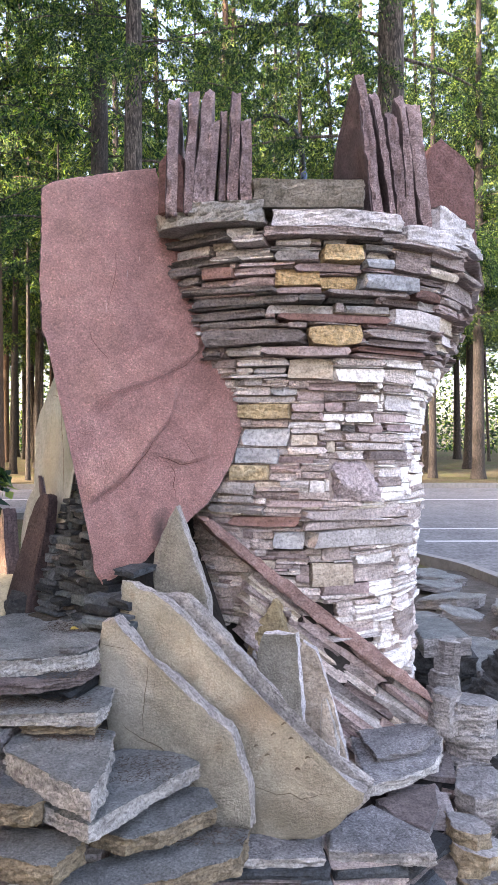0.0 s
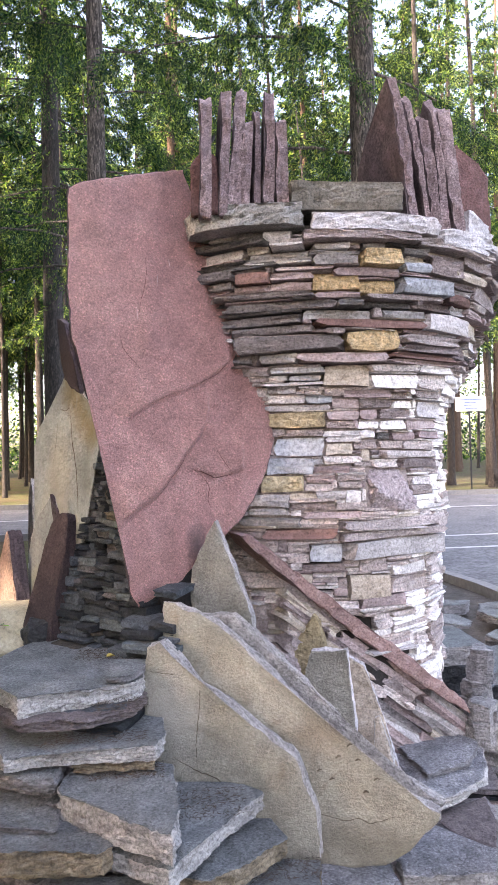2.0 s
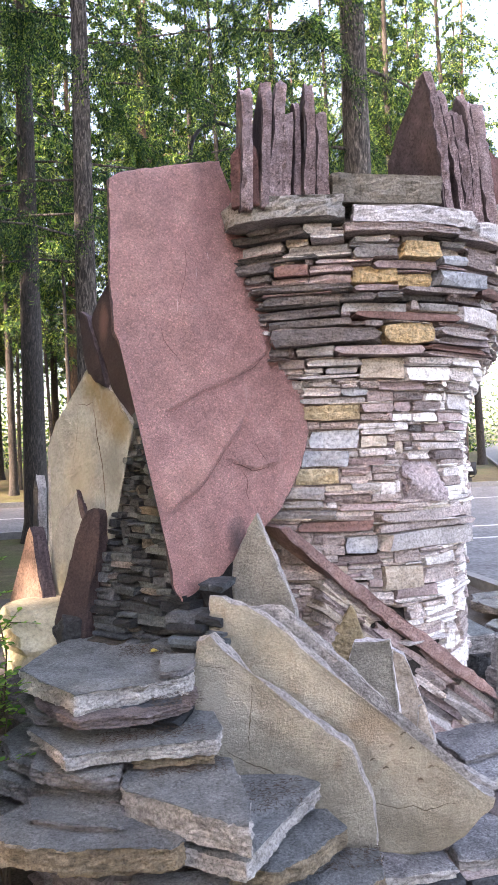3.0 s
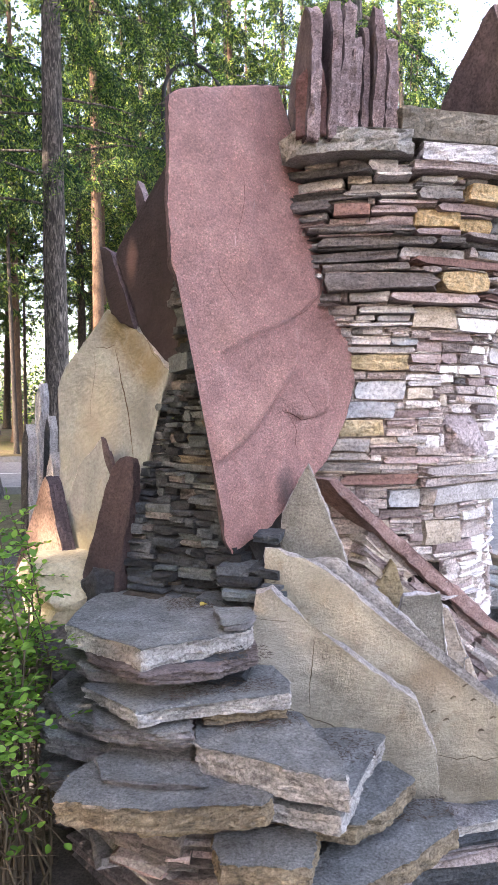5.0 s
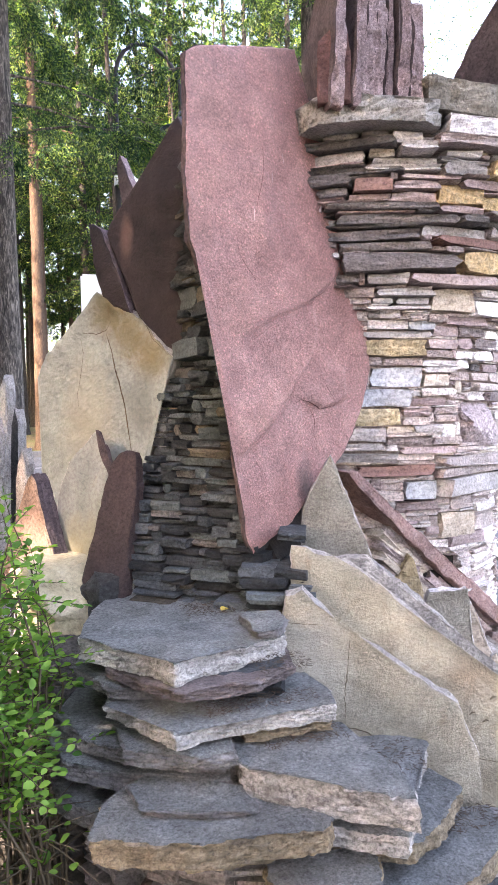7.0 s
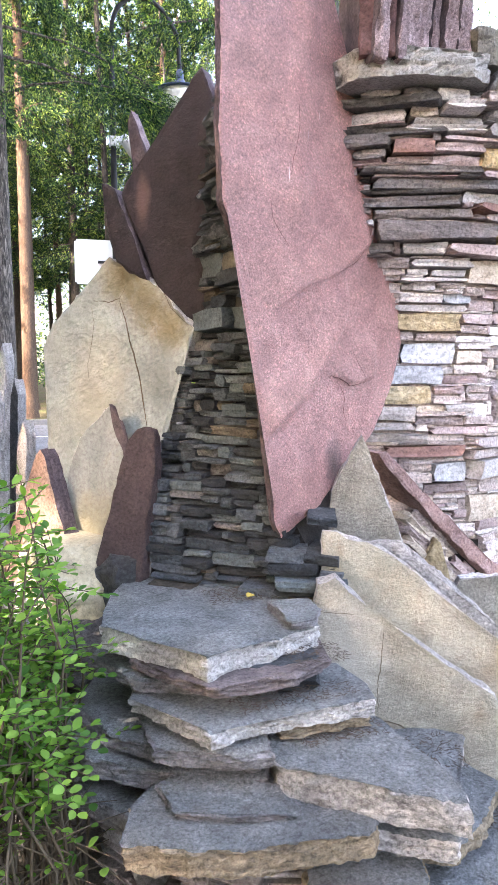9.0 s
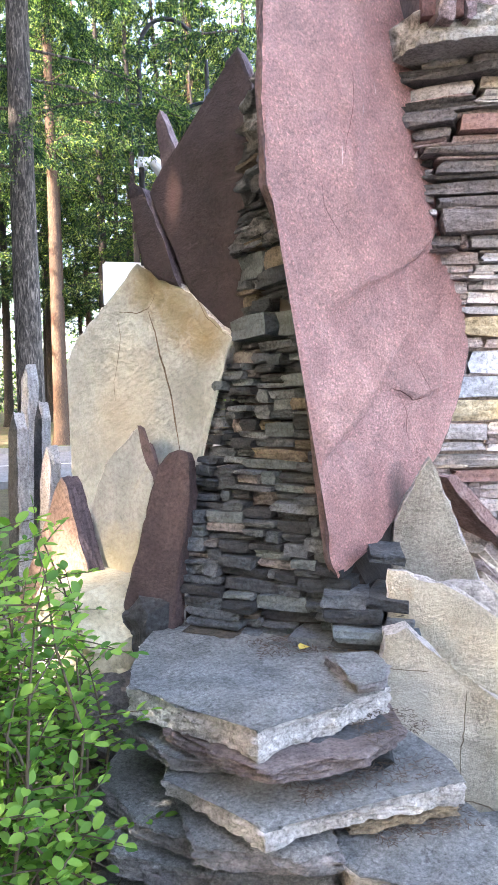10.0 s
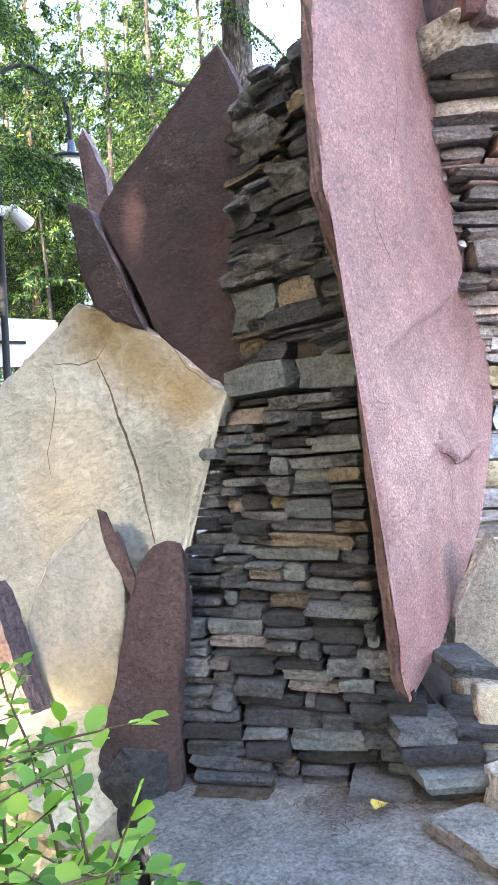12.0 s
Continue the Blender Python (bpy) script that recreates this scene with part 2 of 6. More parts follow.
M_WALL = {
    "S": stone("slate_mauve", [(0.20, 0.155, 0.152), (0.37, 0.30, 0.292), (0.55, 0.475, 0.465)], BED, local=False, vary=0.55, bump=1.0, cracks=0.3, grain=85),
    "N": stone("neck_stone_pale", [(0.46, 0.375, 0.355), (0.64, 0.54, 0.515), (0.80, 0.72, 0.70)], BED, local=False, vary=0.6, bump=1.0, cracks=0.3, grain=85),
    "Y": stone("stone_yellow", [(0.52, 0.35, 0.17), (0.68, 0.485, 0.265), (0.78, 0.63, 0.42)], (4, 4, 6), local=False, vary=0.2, bump=1.0, cracks=0.4),
    "D": stone("stone_dark_grey", [(0.09, 0.085, 0.085), (0.15, 0.14, 0.14), (0.24, 0.225, 0.22)], BED, local=False, vary=0.4, bump=1.0, cracks=0.3, grain=85),
    "B": stone("stone_blue_grey", [(0.22, 0.235, 0.265), (0.36, 0.38, 0.415), (0.48, 0.495, 0.52)], (2, 2, 3), local=False, vary=0.2),
    "O": stone("stone_ochre_rough", [(0.27, 0.21, 0.12), (0.45, 0.36, 0.225), (0.56, 0.49, 0.35)], (3, 3, 4), local=False, vary=0.3, bump=0.8),
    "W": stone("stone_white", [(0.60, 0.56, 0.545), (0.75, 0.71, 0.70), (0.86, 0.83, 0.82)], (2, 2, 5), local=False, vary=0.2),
    "T": stone("stone_tan", [(0.30, 0.25, 0.20), (0.45, 0.39, 0.33), (0.55, 0.50, 0.44)], BED, local=False, vary=0.3, cracks=0.3, grain=85),
    "G": stone("stone_mid_grey", [(0.20, 0.19, 0.19), (0.32, 0.30, 0.30), (0.44, 0.42, 0.42)], BED, local=False, vary=0.3, cracks=0.3, grain=85),
    "M": stone("stone_middle_grey_dark", [(0.145, 0.128, 0.128), (0.225, 0.20, 0.20), (0.32, 0.29, 0.288)], BED, local=False, vary=0.2, bump=1.0, cracks=0.3, grain=85),
    "P": stone("stone_purple", [(0.20, 0.146, 0.146), (0.325, 0.25, 0.248), (0.46, 0.378, 0.372)], BED, local=False, vary=0.3, cracks=0.3, grain=85),
    "R": stone("stone_red", [(0.11, 0.06, 0.053), (0.175, 0.10, 0.088), (0.24, 0.15, 0.135)], BED, local=False, vary=0.3, cracks=0.3, grain=85),
    "L": stone("stone_light_grey", [(0.36, 0.335, 0.335), (0.50, 0.465, 0.465), (0.64, 0.61, 0.60)], BED, local=False, vary=0.3, cracks=0.3, grain=85),
    "K": stone("stone_speckled_purple", [(0.26, 0.205, 0.22), (0.46, 0.39, 0.405), (0.72, 0.65, 0.66)], (6, 6, 6), local=False, vary=0.1, bump=0.9),
    # recess stones: blue-grey slate, with the recess's shade put into the tones
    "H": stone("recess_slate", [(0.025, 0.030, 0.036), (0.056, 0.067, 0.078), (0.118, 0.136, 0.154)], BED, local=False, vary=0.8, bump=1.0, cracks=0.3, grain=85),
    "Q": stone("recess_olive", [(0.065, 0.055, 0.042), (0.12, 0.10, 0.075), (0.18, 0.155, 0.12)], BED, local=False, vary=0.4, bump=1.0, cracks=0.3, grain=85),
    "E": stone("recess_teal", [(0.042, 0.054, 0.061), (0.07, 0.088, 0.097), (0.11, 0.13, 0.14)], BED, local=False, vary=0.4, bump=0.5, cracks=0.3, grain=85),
}
M_COPING = stone("pale_coping", [(0.36, 0.345, 0.36), (0.52, 0.50, 0.515), (0.66, 0.64, 0.65)], layers=(2, 2, 3), grain=90, bump=0.8, vary=0.1, cracks=0.2)
M_CAP_BLOCK = stone("brown_grey_block", [(0.10, 0.09, 0.073), (0.19, 0.172, 0.142), (0.30, 0.275, 0.235)], grain=90, bump=1.0, vary=0.0)
M_RED_DARK = stone("dark_red_slate", [(0.085, 0.042, 0.04), (0.13, 0.066, 0.062), (0.19, 0.105, 0.098)], layers=(1.5, 1.5, 3), grain=80, bump=0.9, vary=0.1)
# lighter take on M_LEDGE: the plinth's stronger light put into its tones
M_TERRACE = stone("lit_lilac_slate", [(0.155, 0.155, 0.17), (0.265, 0.265, 0.28), (0.42, 0.42, 0.43)], layers=(2, 2, 2), grain=85, bump=1.2, vary=0.1, fleck=0.5, cracks=0.5, stain=((0.09, 0.075, 0.06), 7.0, 0.62, 0.6))
M_BLOCK = stone("lichened_block", [(0.20, 0.19, 0.175), (0.38, 0.365, 0.34), (0.60, 0.585, 0.56)], grain=90, bump=1.0, vary=0.0)
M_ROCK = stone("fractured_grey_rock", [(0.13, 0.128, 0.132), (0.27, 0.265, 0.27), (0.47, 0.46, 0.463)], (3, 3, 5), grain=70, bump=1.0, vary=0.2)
# M_ROCK darkened, with shade put into its tones; also used for dark slates
M_SHADE_ROCK = stone("dark_shaded_rock", [(0.028, 0.030, 0.033), (0.055, 0.059, 0.064), (0.11, 0.116, 0.122)], (3, 3, 5), grain=70, bump=1.0, vary=0.2)
M_VEIN = stone("dark_crack", [(0.05, 0.04, 0.03), (0.09, 0.07, 0.05), (0.13, 0.10, 0.07)], vary=0.0)
M_PALE_MORTAR = stone("pale_mortar", [(0.22, 0.18, 0.172), (0.32, 0.27, 0.258), (0.43, 0.375, 0.36)], local=False, vary=0)
# mortar taken down to near black: shade in the gaps put into its colour
M_MORTAR = stone("gap_shade_mortar", [(0.014, 0.012, 0.011), (0.026, 0.022, 0.021), (0.042, 0.037, 0.035)], local=False, vary=0)


def plain(name, color, rough=0.5, metal=0.0, var=0.15, scale=30, bump=0.0):
    m = bpy.data.materials.new(name)
    m.use_nodes = True
    nt = m.node_tree
    bs = nt.nodes["Principled BSDF"]
    vec = nt.nodes.new("ShaderNodeTexCoord").outputs["Object"]
    f = noise_tex(nt, vec, scale, 6, 0.65)
    nt.links.new(mix_rgb(nt, 1.0, color, ramp(nt, f, [(0.3, 1 - var), (0.7, 1 + var)]), "MULTIPLY"), bs.inputs["Base Color"])
    bs.inputs["Roughness"].default_value, bs.inputs["Metallic"].default_value = rough, metal
    if bump:
        bp = nt.nodes.new("ShaderNodeBump")
        bp.inputs["Strength"].default_value, bp.inputs["Distance"].default_value = bump, 0.02
        nt.links.new(f, bp.inputs["Height"])
        nt.links.new(bp.outputs[0], bs.inputs["Normal"])
    return m


def ground_material(name, tones, scale, patch=None, bump=0.4):
    m = bpy.data.materials.new(name)
    m.use_nodes = True
    nt = m.node_tree
    bs = nt.nodes["Principled BSDF"]
    vec = nt.nodes.new("ShaderNodeNewGeometry").outputs["Position"]
    a = noise_tex(nt, vec, scale, 8, 0.7, 0.3)
    col = ramp(nt, a, [(0.3 + 0.4 * i / (len(tones) - 1), c) for i, c in enumerate(tones)])
    if patch:
        b = noise_tex(nt, vec, 0.5, 5, 0.6, 0.5)
        col = mix_rgb(nt, ramp(nt, b, [(0.45, 0.0), (0.6, 0.85)]), col, patch)
    c = noise_tex(nt, vec, scale * 12, 4, 0.7)
    col = mix_rgb(nt, 1.0, col, ramp(nt, c, [(0.34, 0.58), (0.66, 1.32)]), "MULTIPLY")
    nt.links.new(col, bs.inputs["Base Color"])
    bs.inputs["Roughness"].default_value = 0.92
    bs.inputs["Specular IOR Level"].default_value = 0.15
    bp = nt.nodes.new("ShaderNodeBump")
    bp.inputs["Strength"].default_value, bp.inputs["Distance"].default_value = bump, 0.03
    nt.links.new(c, bp.inputs["Height"])
    nt.links.new(bp.outputs[0], bs.inputs["Normal"])
    return m


def leaf_material(name, tones, glow=0.45):
    m = bpy.data.materials.new(name)
    m.use_nodes = True
    nt = m.node_tree
    bs = nt.nodes["Principled BSDF"]
    out = nt.nodes["Material Output"]
    col = ramp(nt, chance(nt), [(i / (len(tones) - 1), c) for i, c in enumerate(tones)])
    nt.links.new(col, bs.inputs["Base Color"])
    bs.inputs["Roughness"].default_value = 0.55
    bs.inputs["Specular IOR Level"].default_value = 0.25
    tr = nt.nodes.new("ShaderNodeBsdfTranslucent")
    nt.links.new(mix_rgb(nt, 1.0, col, (1.25, 1.6, 0.6), "MULTIPLY"), tr.inputs["Color"])
    mx = nt.nodes.new("ShaderNodeMixShader")
    mx.inputs[0].default_value = glow
    nt.links.new(bs.outputs[0], mx.inputs[1])
    nt.links.new(tr.outputs[0], mx.inputs[2])
    nt.links.new(mx.outputs[0], out.inputs["Surface"])
    return m


def bark_material(name, low, high):
    m = bpy.data.materials.new(name)
    m.use_nodes = True
    nt = m.node_tree
    bs = nt.nodes["Principled BSDF"]
    vec = nt.nodes.new("ShaderNodeTexCoord").outputs["Object"]
    v = mapped(nt, vec, (16, 16, 3.2))
    a = noise_tex(nt, v, 2.2, 8, 0.75, 0.9)
    b = noise_tex(nt, vec, 40, 5, 0.7)
    col = ramp(nt, a, [(0.43, low), (0.53, tuple(0.72 * p + 0.28 * q for p, q in zip(low, high))), (0.64, high)])
    col = mix_rgb(nt, 1.0, col, ramp(nt, b, [(0.3, 0.75), (0.7, 1.2)]), "MULTIPLY")
    nt.links.new(col, bs.inputs["Base Color"])
    bs.inputs["Roughness"].default_value = 0.9
    bp = nt.nodes.new("ShaderNodeBump")
    bp.inputs["Strength"].default_value, bp.inputs["Distance"].default_value = 0.9, 0.04
    nt.links.new(a, bp.inputs["Height"])
    nt.links.new(bp.outputs[0], bs.inputs["Normal"])
    return m


M_GROUND = ground_material("forest_floor", [(0.055, 0.042, 0.026), (0.10, 0.08, 0.048), (0.15, 0.122, 0.07)], 3.0, (0.08, 0.088, 0.034))
M_ROAD = ground_material("asphalt", [(0.10, 0.101, 0.107), (0.135, 0.136, 0.142), (0.17, 0.171, 0.177)], 1.2, None, 0.2)
M_PATH = ground_material("gravel_soil", [(0.045, 0.04, 0.035), (0.08, 0.071, 0.062), (0.125, 0.112, 0.098)], 8.0)
M_KERB = plain("kerb_concrete", (0.17, 0.168, 0.165), 0.85, 0, 0.25, 12, 0.4)
M_STREAK = plain("sun_streak_pale", (0.42, 0.42, 0.42), 0.7, 0, 0.2, 4)
# the last, yellow-green tones put sunlit sprays into the needle colour
M_NEEDLE = leaf_material("larch_needles", [(0.003, 0.011, 0.008), (0.008, 0.027, 0.016), (0.015, 0.047, 0.023), (0.062, 0.12, 0.038), (0.27, 0.325, 0.08)], 0.42)
M_LEAF = leaf_material("shrub_leaf", [(0.035, 0.105, 0.02), (0.10, 0.215, 0.038), (0.20, 0.34, 0.07)], 0.42)
# the pale tone also carries sunlit patches, put into the bark colour
M_BARK_NEAR = bark_material("furrowed_larch_bark", (0.018, 0.014, 0.012), (0.27, 0.232, 0.20))
M_BARK = bark_material("larch_bark", (0.010, 0.008, 0.007), (0.085, 0.07, 0.06))
M_RED_SLANT = stone("reddish_slab", [(0.22, 0.13, 0.12), (0.34, 0.215, 0.195), (0.48, 0.35, 0.325)], layers=(2, 2, 2), grain=100, bump=0.9, vary=0.0)
M_PINE = bark_material("pine_bark", (0.05, 0.03, 0.02), (0.17, 0.105, 0.066))
M_TWIG = plain("twig_brown", (0.055, 0.042, 0.026), 0.8, 0, 0.3, 20)
M_POLE = plain("pole_paint", (0.012, 0.013, 0.016), 0.8, 0.0, 0.2, 20)
M_CAP = plain("lamp_cap_paint", (0.03, 0.05, 0.10), 0.4, 0.3, 0.2, 20)
M_OPAL = plain("opal_globe", (0.78, 0.78, 0.74), 0.3, 0, 0.05, 6)
M_SIGN = plain("sign_white", (0.78, 0.79, 0.80), 0.4, 0, 0.06, 5)
M_INK = plain("sign_ink", (0.08, 0.12, 0.25), 0.6)
M_CARPAINT = plain("car_white", (0.75, 0.76, 0.78), 0.25, 0, 0.04, 3)
M_TYRE = plain("tyre_rubber", (0.02, 0.02, 0.02), 0.8)
M_RIM = plain("wheel_rim", (0.5, 0.5, 0.52), 0.3, 0.8)
M_GLASS = plain("car_glass", (0.03, 0.04, 0.05), 0.08)
M_YELLOW_LEAF = plain("yellow_leaf", (0.42, 0.33, 0.07), 0.6, 0, 0.25, 60)
M_LITTER = plain("needle_litter", (0.055, 0.039, 0.028), 0.9, 0, 0.4, 200)

# ---- builders ----
from mathutils.bvhtree import BVHTree
from mathutils.geometry import delaunay_2d_cdt


def link_mesh(name, verts, faces, mats, parent=None, matrix=None, face_mats=None, smooth=False):
    me = bpy.data.meshes.new(name)
    me.from_pydata([tuple(v) for v in verts], [], faces)
    for m in mats:
        me.materials.append(m)
    if face_mats is not None:
        me.polygons.foreach_set("material_index", face_mats)
    if smooth:
        me.polygons.foreach_set("use_smooth", [True] * len(me.polygons))
    me.update()
    ob = new(name, me)
    if parent:
        ob.parent = parent
    if matrix is not None:
        ob.matrix_basis = matrix
    return ob


def part(name, bm, material, parent, label=""):
    me = bpy.data.meshes.new(name)
    bm.normal_update()
    bm.to_mesh(me)
    bm.free()
    for m in (material if isinstance(material, (list, tuple)) else [material]):
        me.materials.append(m)
    ob = new(name, me)
    ob.parent = parent
    return tagged(ob, label)


def thing(name, label, category, at=(0, 0, 0), group="", kind=""):
    ob = new(name)
    ob.empty_display_size = 0.1
    ob.location = at
    return tagged(ob, label, category, group, kind)


def frame_of(o, u, v):
    u, v = Vector(u).normalized(), Vector(v)
    n = u.cross(v).normalized()
    v = n.cross(u)
    m = Matrix.Identity(4)
    for i, c in enumerate((u, v, n)):
        for k in range(3):
            m[k][i] = c[k]
    m.translation = o
    return m


def resample(outline, step):
    out = []
    n = len(outline)
    for i in range(n):
        a, b = Vector(outline[i]), Vector(outline[(i + 1) % n])
        k = max(1, int((b - a).length / step))
        out += [a + (b - a) * (j / k) for j in range(k)]
    return out


def inside(p, poly):
    c = False
    j = len(poly) - 1
    for i in range(len(poly)):
        a, b = poly[i], poly[j]
        if (a[1] > p[1]) != (b[1] > p[1]) and p[0] < (b[0] - a[0]) * (p[1] - a[1]) / (b[1] - a[1]) + a[0]:
            c = not c
        j = i
    return c


def slab(name, outline, thick, matrix, face, edge, label, category="stone slab", step=0.03, grid=0.05, relief=0.006,
         chip=0.006, layers=4, shape=None, seed=1, taper=0.0, parent=None, group="", stairs=0.0):
    """A split stone slab: an uneven face, chipped rims and an edge of stacked layers. Local z is the face's normal."""
    rnd = random.Random(seed)
    area = sum(a[0] * b[1] - b[0] * a[1] for a, b in zip(outline, outline[1:] + outline[:1]))
    if area < 0:
        outline = outline[::-1]
    base = resample(outline, step)
    n = len(base)
    nor = []
    for i in range(n):
        d = (base[(i + 1) % n] - base[i - 1]).normalized()
        nor.append(Vector((d.y, -d.x)))

    def wob(p, s, k):
        return noise.noise(Vector((p.x * s + seed * 7.1, p.y * s, k * 3.7 + seed)))

    def height(p):
        h = relief * (noise.noise(Vector((p.x * 5 + seed, p.y * 5, 1))) * 1.4 + noise.noise(Vector((p.x * 17, p.y * 17 + seed, 2))) * 0.6)
        return h + (shape(p.x, p.y) if shape else 0)

    rim = [b + m * (chip * 1.4 * wob(b, 14, 0) + chip * (rnd.random() - 0.5)) for b, m in zip(base, nor)]
    inner = [r - m * min(0.012, step * 0.4) for r, m in zip(rim, nor)]
    lo, hi = [min(p[k] for p in inner) for k in (0, 1)], [max(p[k] for p in inner) for k in (0, 1)]
    pts = [Vector((p.x, p.y)) for p in inner]
    gx = int((hi[0] - lo[0]) / grid) + 1
    gy = int((hi[1] - lo[1]) / grid) + 1
    for i in range(gx + 1):
        for j in range(gy + 1):
            p = Vector((lo[0] + (i + 0.25 + 0.5 * rnd.random()) * grid, lo[1] + (j + 0.25 + 0.5 * rnd.random()) * grid))
            if inside(p, inner) and min((p - q).length for q in inner[::2]) > grid * 0.45:
                pts.append(p)
    vs, _, fs, orig, _, _ = delaunay_2d_cdt(pts, [], [list(range(n))], 1, 1e-6, True)
    where = {}
    for i, o in enumerate(orig):
        for k in o:
            where[k] = i
    verts = [Vector((v.x, v.y, height(v))) for v in vs]
    faces = [tuple(f) for f in fs]
    kinds = [0] * len(faces)
    prev = [where.get(i, 0) for i in range(n)]
    tops = [verts[k].z for k in prev]
    ring_count = layers * 2
    for r in range(ring_count + 1):
        layer = (r + 1) // 2
        f = r / ring_count
        ring = []
        for i in range(n):
            out = chip * (0.7 * wob(base[i], 9, layer) + 0.9 * wob(base[i], 30, layer + 20) + 0.7 * wob(base[i], 77, r + 60)) if r else 0
            q = (rim[i] if r < 2 else base[i]) + nor[i] * (out - taper * f - stairs * layer)
            z = tops[i] * (1 - f) - thick * f - (0.004 if r == 0 else 0)
            z += 0.25 * thick / ring_count * wob(base[i], 6, r + 40)
            ring.append(len(verts))
            verts.append(Vector((q.x, q.y, z)))
        for i in range(n):
            k = (i + 1) % n
            faces.append((prev[k], prev[i], ring[i], ring[k]))
            kinds.append(1 if r else 0)
        prev = ring
    faces.append(tuple(prev[::-1]))
    kinds.append(1)
    ob = link_mesh(name, verts, faces, [face, edge], parent, matrix, kinds)
    return tagged(ob, label, "" if parent else category, group)


def vein(owner, line, width, mat=None, seed=1, lift=0.0008):
    """A dark crack: a thin wavering ribbon let into a slab's face."""
    me = owner.data
    tree = BVHTree.FromPolygons([v.co for v in me.vertices], [tuple(f.vertices) for f in me.polygons])
    pts = []
    for a, b in zip(line, line[1:]):
        a, b = Vector(a), Vector(b)
        k = max(2, int((b - a).length / 0.008))
        pts += [a + (b - a) * (i / k) for i in range(k)]
    vs, fs = [], []
    n = len(pts)
    for i, q in enumerate(pts):
        d = (pts[min(n - 1, i + 2)] - pts[max(0, i - 2)]).normalized()
        s = Vector((-d.y, d.x))
        q = q + s * 0.010 * noise.noise(Vector((i * 0.09, seed, 0))) + s * 0.003 * noise.noise(Vector((i * 0.5, seed, 7)))
        w = width * (0.35 + 0.65 * math.sin(math.pi * (i + 0.5) / n)) * (0.7 + 0.6 * abs(noise.noise(Vector((i * 0.2, seed, 3)))))
        for side in (-0.5, 0.5):
            p = q + s * w * side
            hit = tree.ray_cast(Vector((p.x, p.y, 0.2)), Vector((0, 0, -1)))[0]
            vs.append(Vector((p.x, p.y, (hit.z if hit else 0) + lift)))
        if i:
            fs.append((2 * i - 2, 2 * i - 1, 2 * i + 1, 2 * i))
    ob = link_mesh("crack", vs, fs, [mat or M_VEIN], owner)
    return ob


def flat(z, tilt=(0, 0)):
    """A frame for a slab lying with its upper face at height z; tilt: its rise per metre along x and y."""
    return frame_of((0, 0, z), (1, 0, tilt[0]), (0, 1, tilt[1]))


POOL = []
for s in range(14):
    r = random.Random(100 + s)
    bm = bmesh.new()
    bmesh.ops.create_cube(bm, size=1.0)
    bmesh.ops.subdivide_edges(bm, edges=bm.edges[:], cuts=1, use_grid_fill=True)
    for v in bm.verts:
        on = [abs(c) > 0.4 for c in v.co]
        k = sum(on)
        j = 0.06 if k == 3 else 0.045
        v.co += Vector((r.uniform(-1, 1) * j * 0.8, r.uniform(-1, 1) * j * 1.1, r.uniform(-1, 1) * j * 1.5))
        if k == 1 and abs(v.co.y) > 0.35:
            v.co.y *= r.uniform(0.97, 1.05)
        if k == 3:
            v.co.x *= r.uniform(0.90, 1.0)
            v.co.z *= r.uniform(0.90, 1.0)
    bmesh.ops.triangulate(bm, faces=bm.faces[:])
    me = bpy.data.meshes.new("stone")
    bm.to_mesh(me)
    bm.free()
    me.materials.append(M_WALL["S"])
    POOL.append(me)


def lay(length, z0, z1, keys, rnd, sizes, heights, closed=False, bin_size=0.012):
    """Dry-stone layout: fills a strip with stones, lowest gap first, round the stones that are given. Yields s0, s1, z0, z1, material."""
    nb = int(length / bin_size)
    h = [z0 + 0.006 * noise.noise(Vector((i * 0.05, 3, 1))) for i in range(nb)]
    kb = [(max(0, int(k[0] / bin_size)), min(nb, int(k[1] / bin_size)), k[2], k[3]) for k in keys]
    out = [(k[0], k[1], k[2], k[3], k[4]) for k in keys]
    guard = 0
    while guard < 9000:
        guard += 1
        b = h.index(min(h))
        lev = h[b]
        if lev > z1 - 0.008:
            break
        e = b
        want = rnd.uniform(*sizes) * (1.6 if rnd.random() < 0.18 else 1)
        while e < nb and abs(h[e] - lev) < 0.007 and (e - b) * bin_size < want:
            e += 1
        if 0 < nb - e < 4 and abs(h[min(nb - 1, e)] - lev) < 0.007:
            e = nb
        hh = rnd.choice(heights) * rnd.uniform(0.8, 1.2)
        left = h[b - 1] if b else 9
        right = h[e] if e < nb else 9
        near = min(left, right)
        if near < 8 and near > lev and (abs(near - lev - hh) < 0.010 or (e - b) * bin_size < 0.04):
            hh = max(0.01, min(near - lev, 0.07))
        top = lev + hh
        for k0, k1, kz0, kz1 in kb:
            if k0 < e and k1 > b:
                if kz0 - 0.004 <= lev < kz1:
                    if k0 <= b:
                        e = min(e, k1)
                        top = None
                        for i in range(b, e):
                            h[i] = kz1
                        break
                    e = k0
                elif lev < kz0 < top + 0.014:
                    top = kz0
        if top is None:
            continue
        top = min(top, z1)
        if e <= b:
            e = b + 1
        for i in range(b, e):
            h[i] = top
        if e - b > 1 and top - lev > 0.007:
            out.append((b * bin_size, e * bin_size, lev, top, None))
    return out


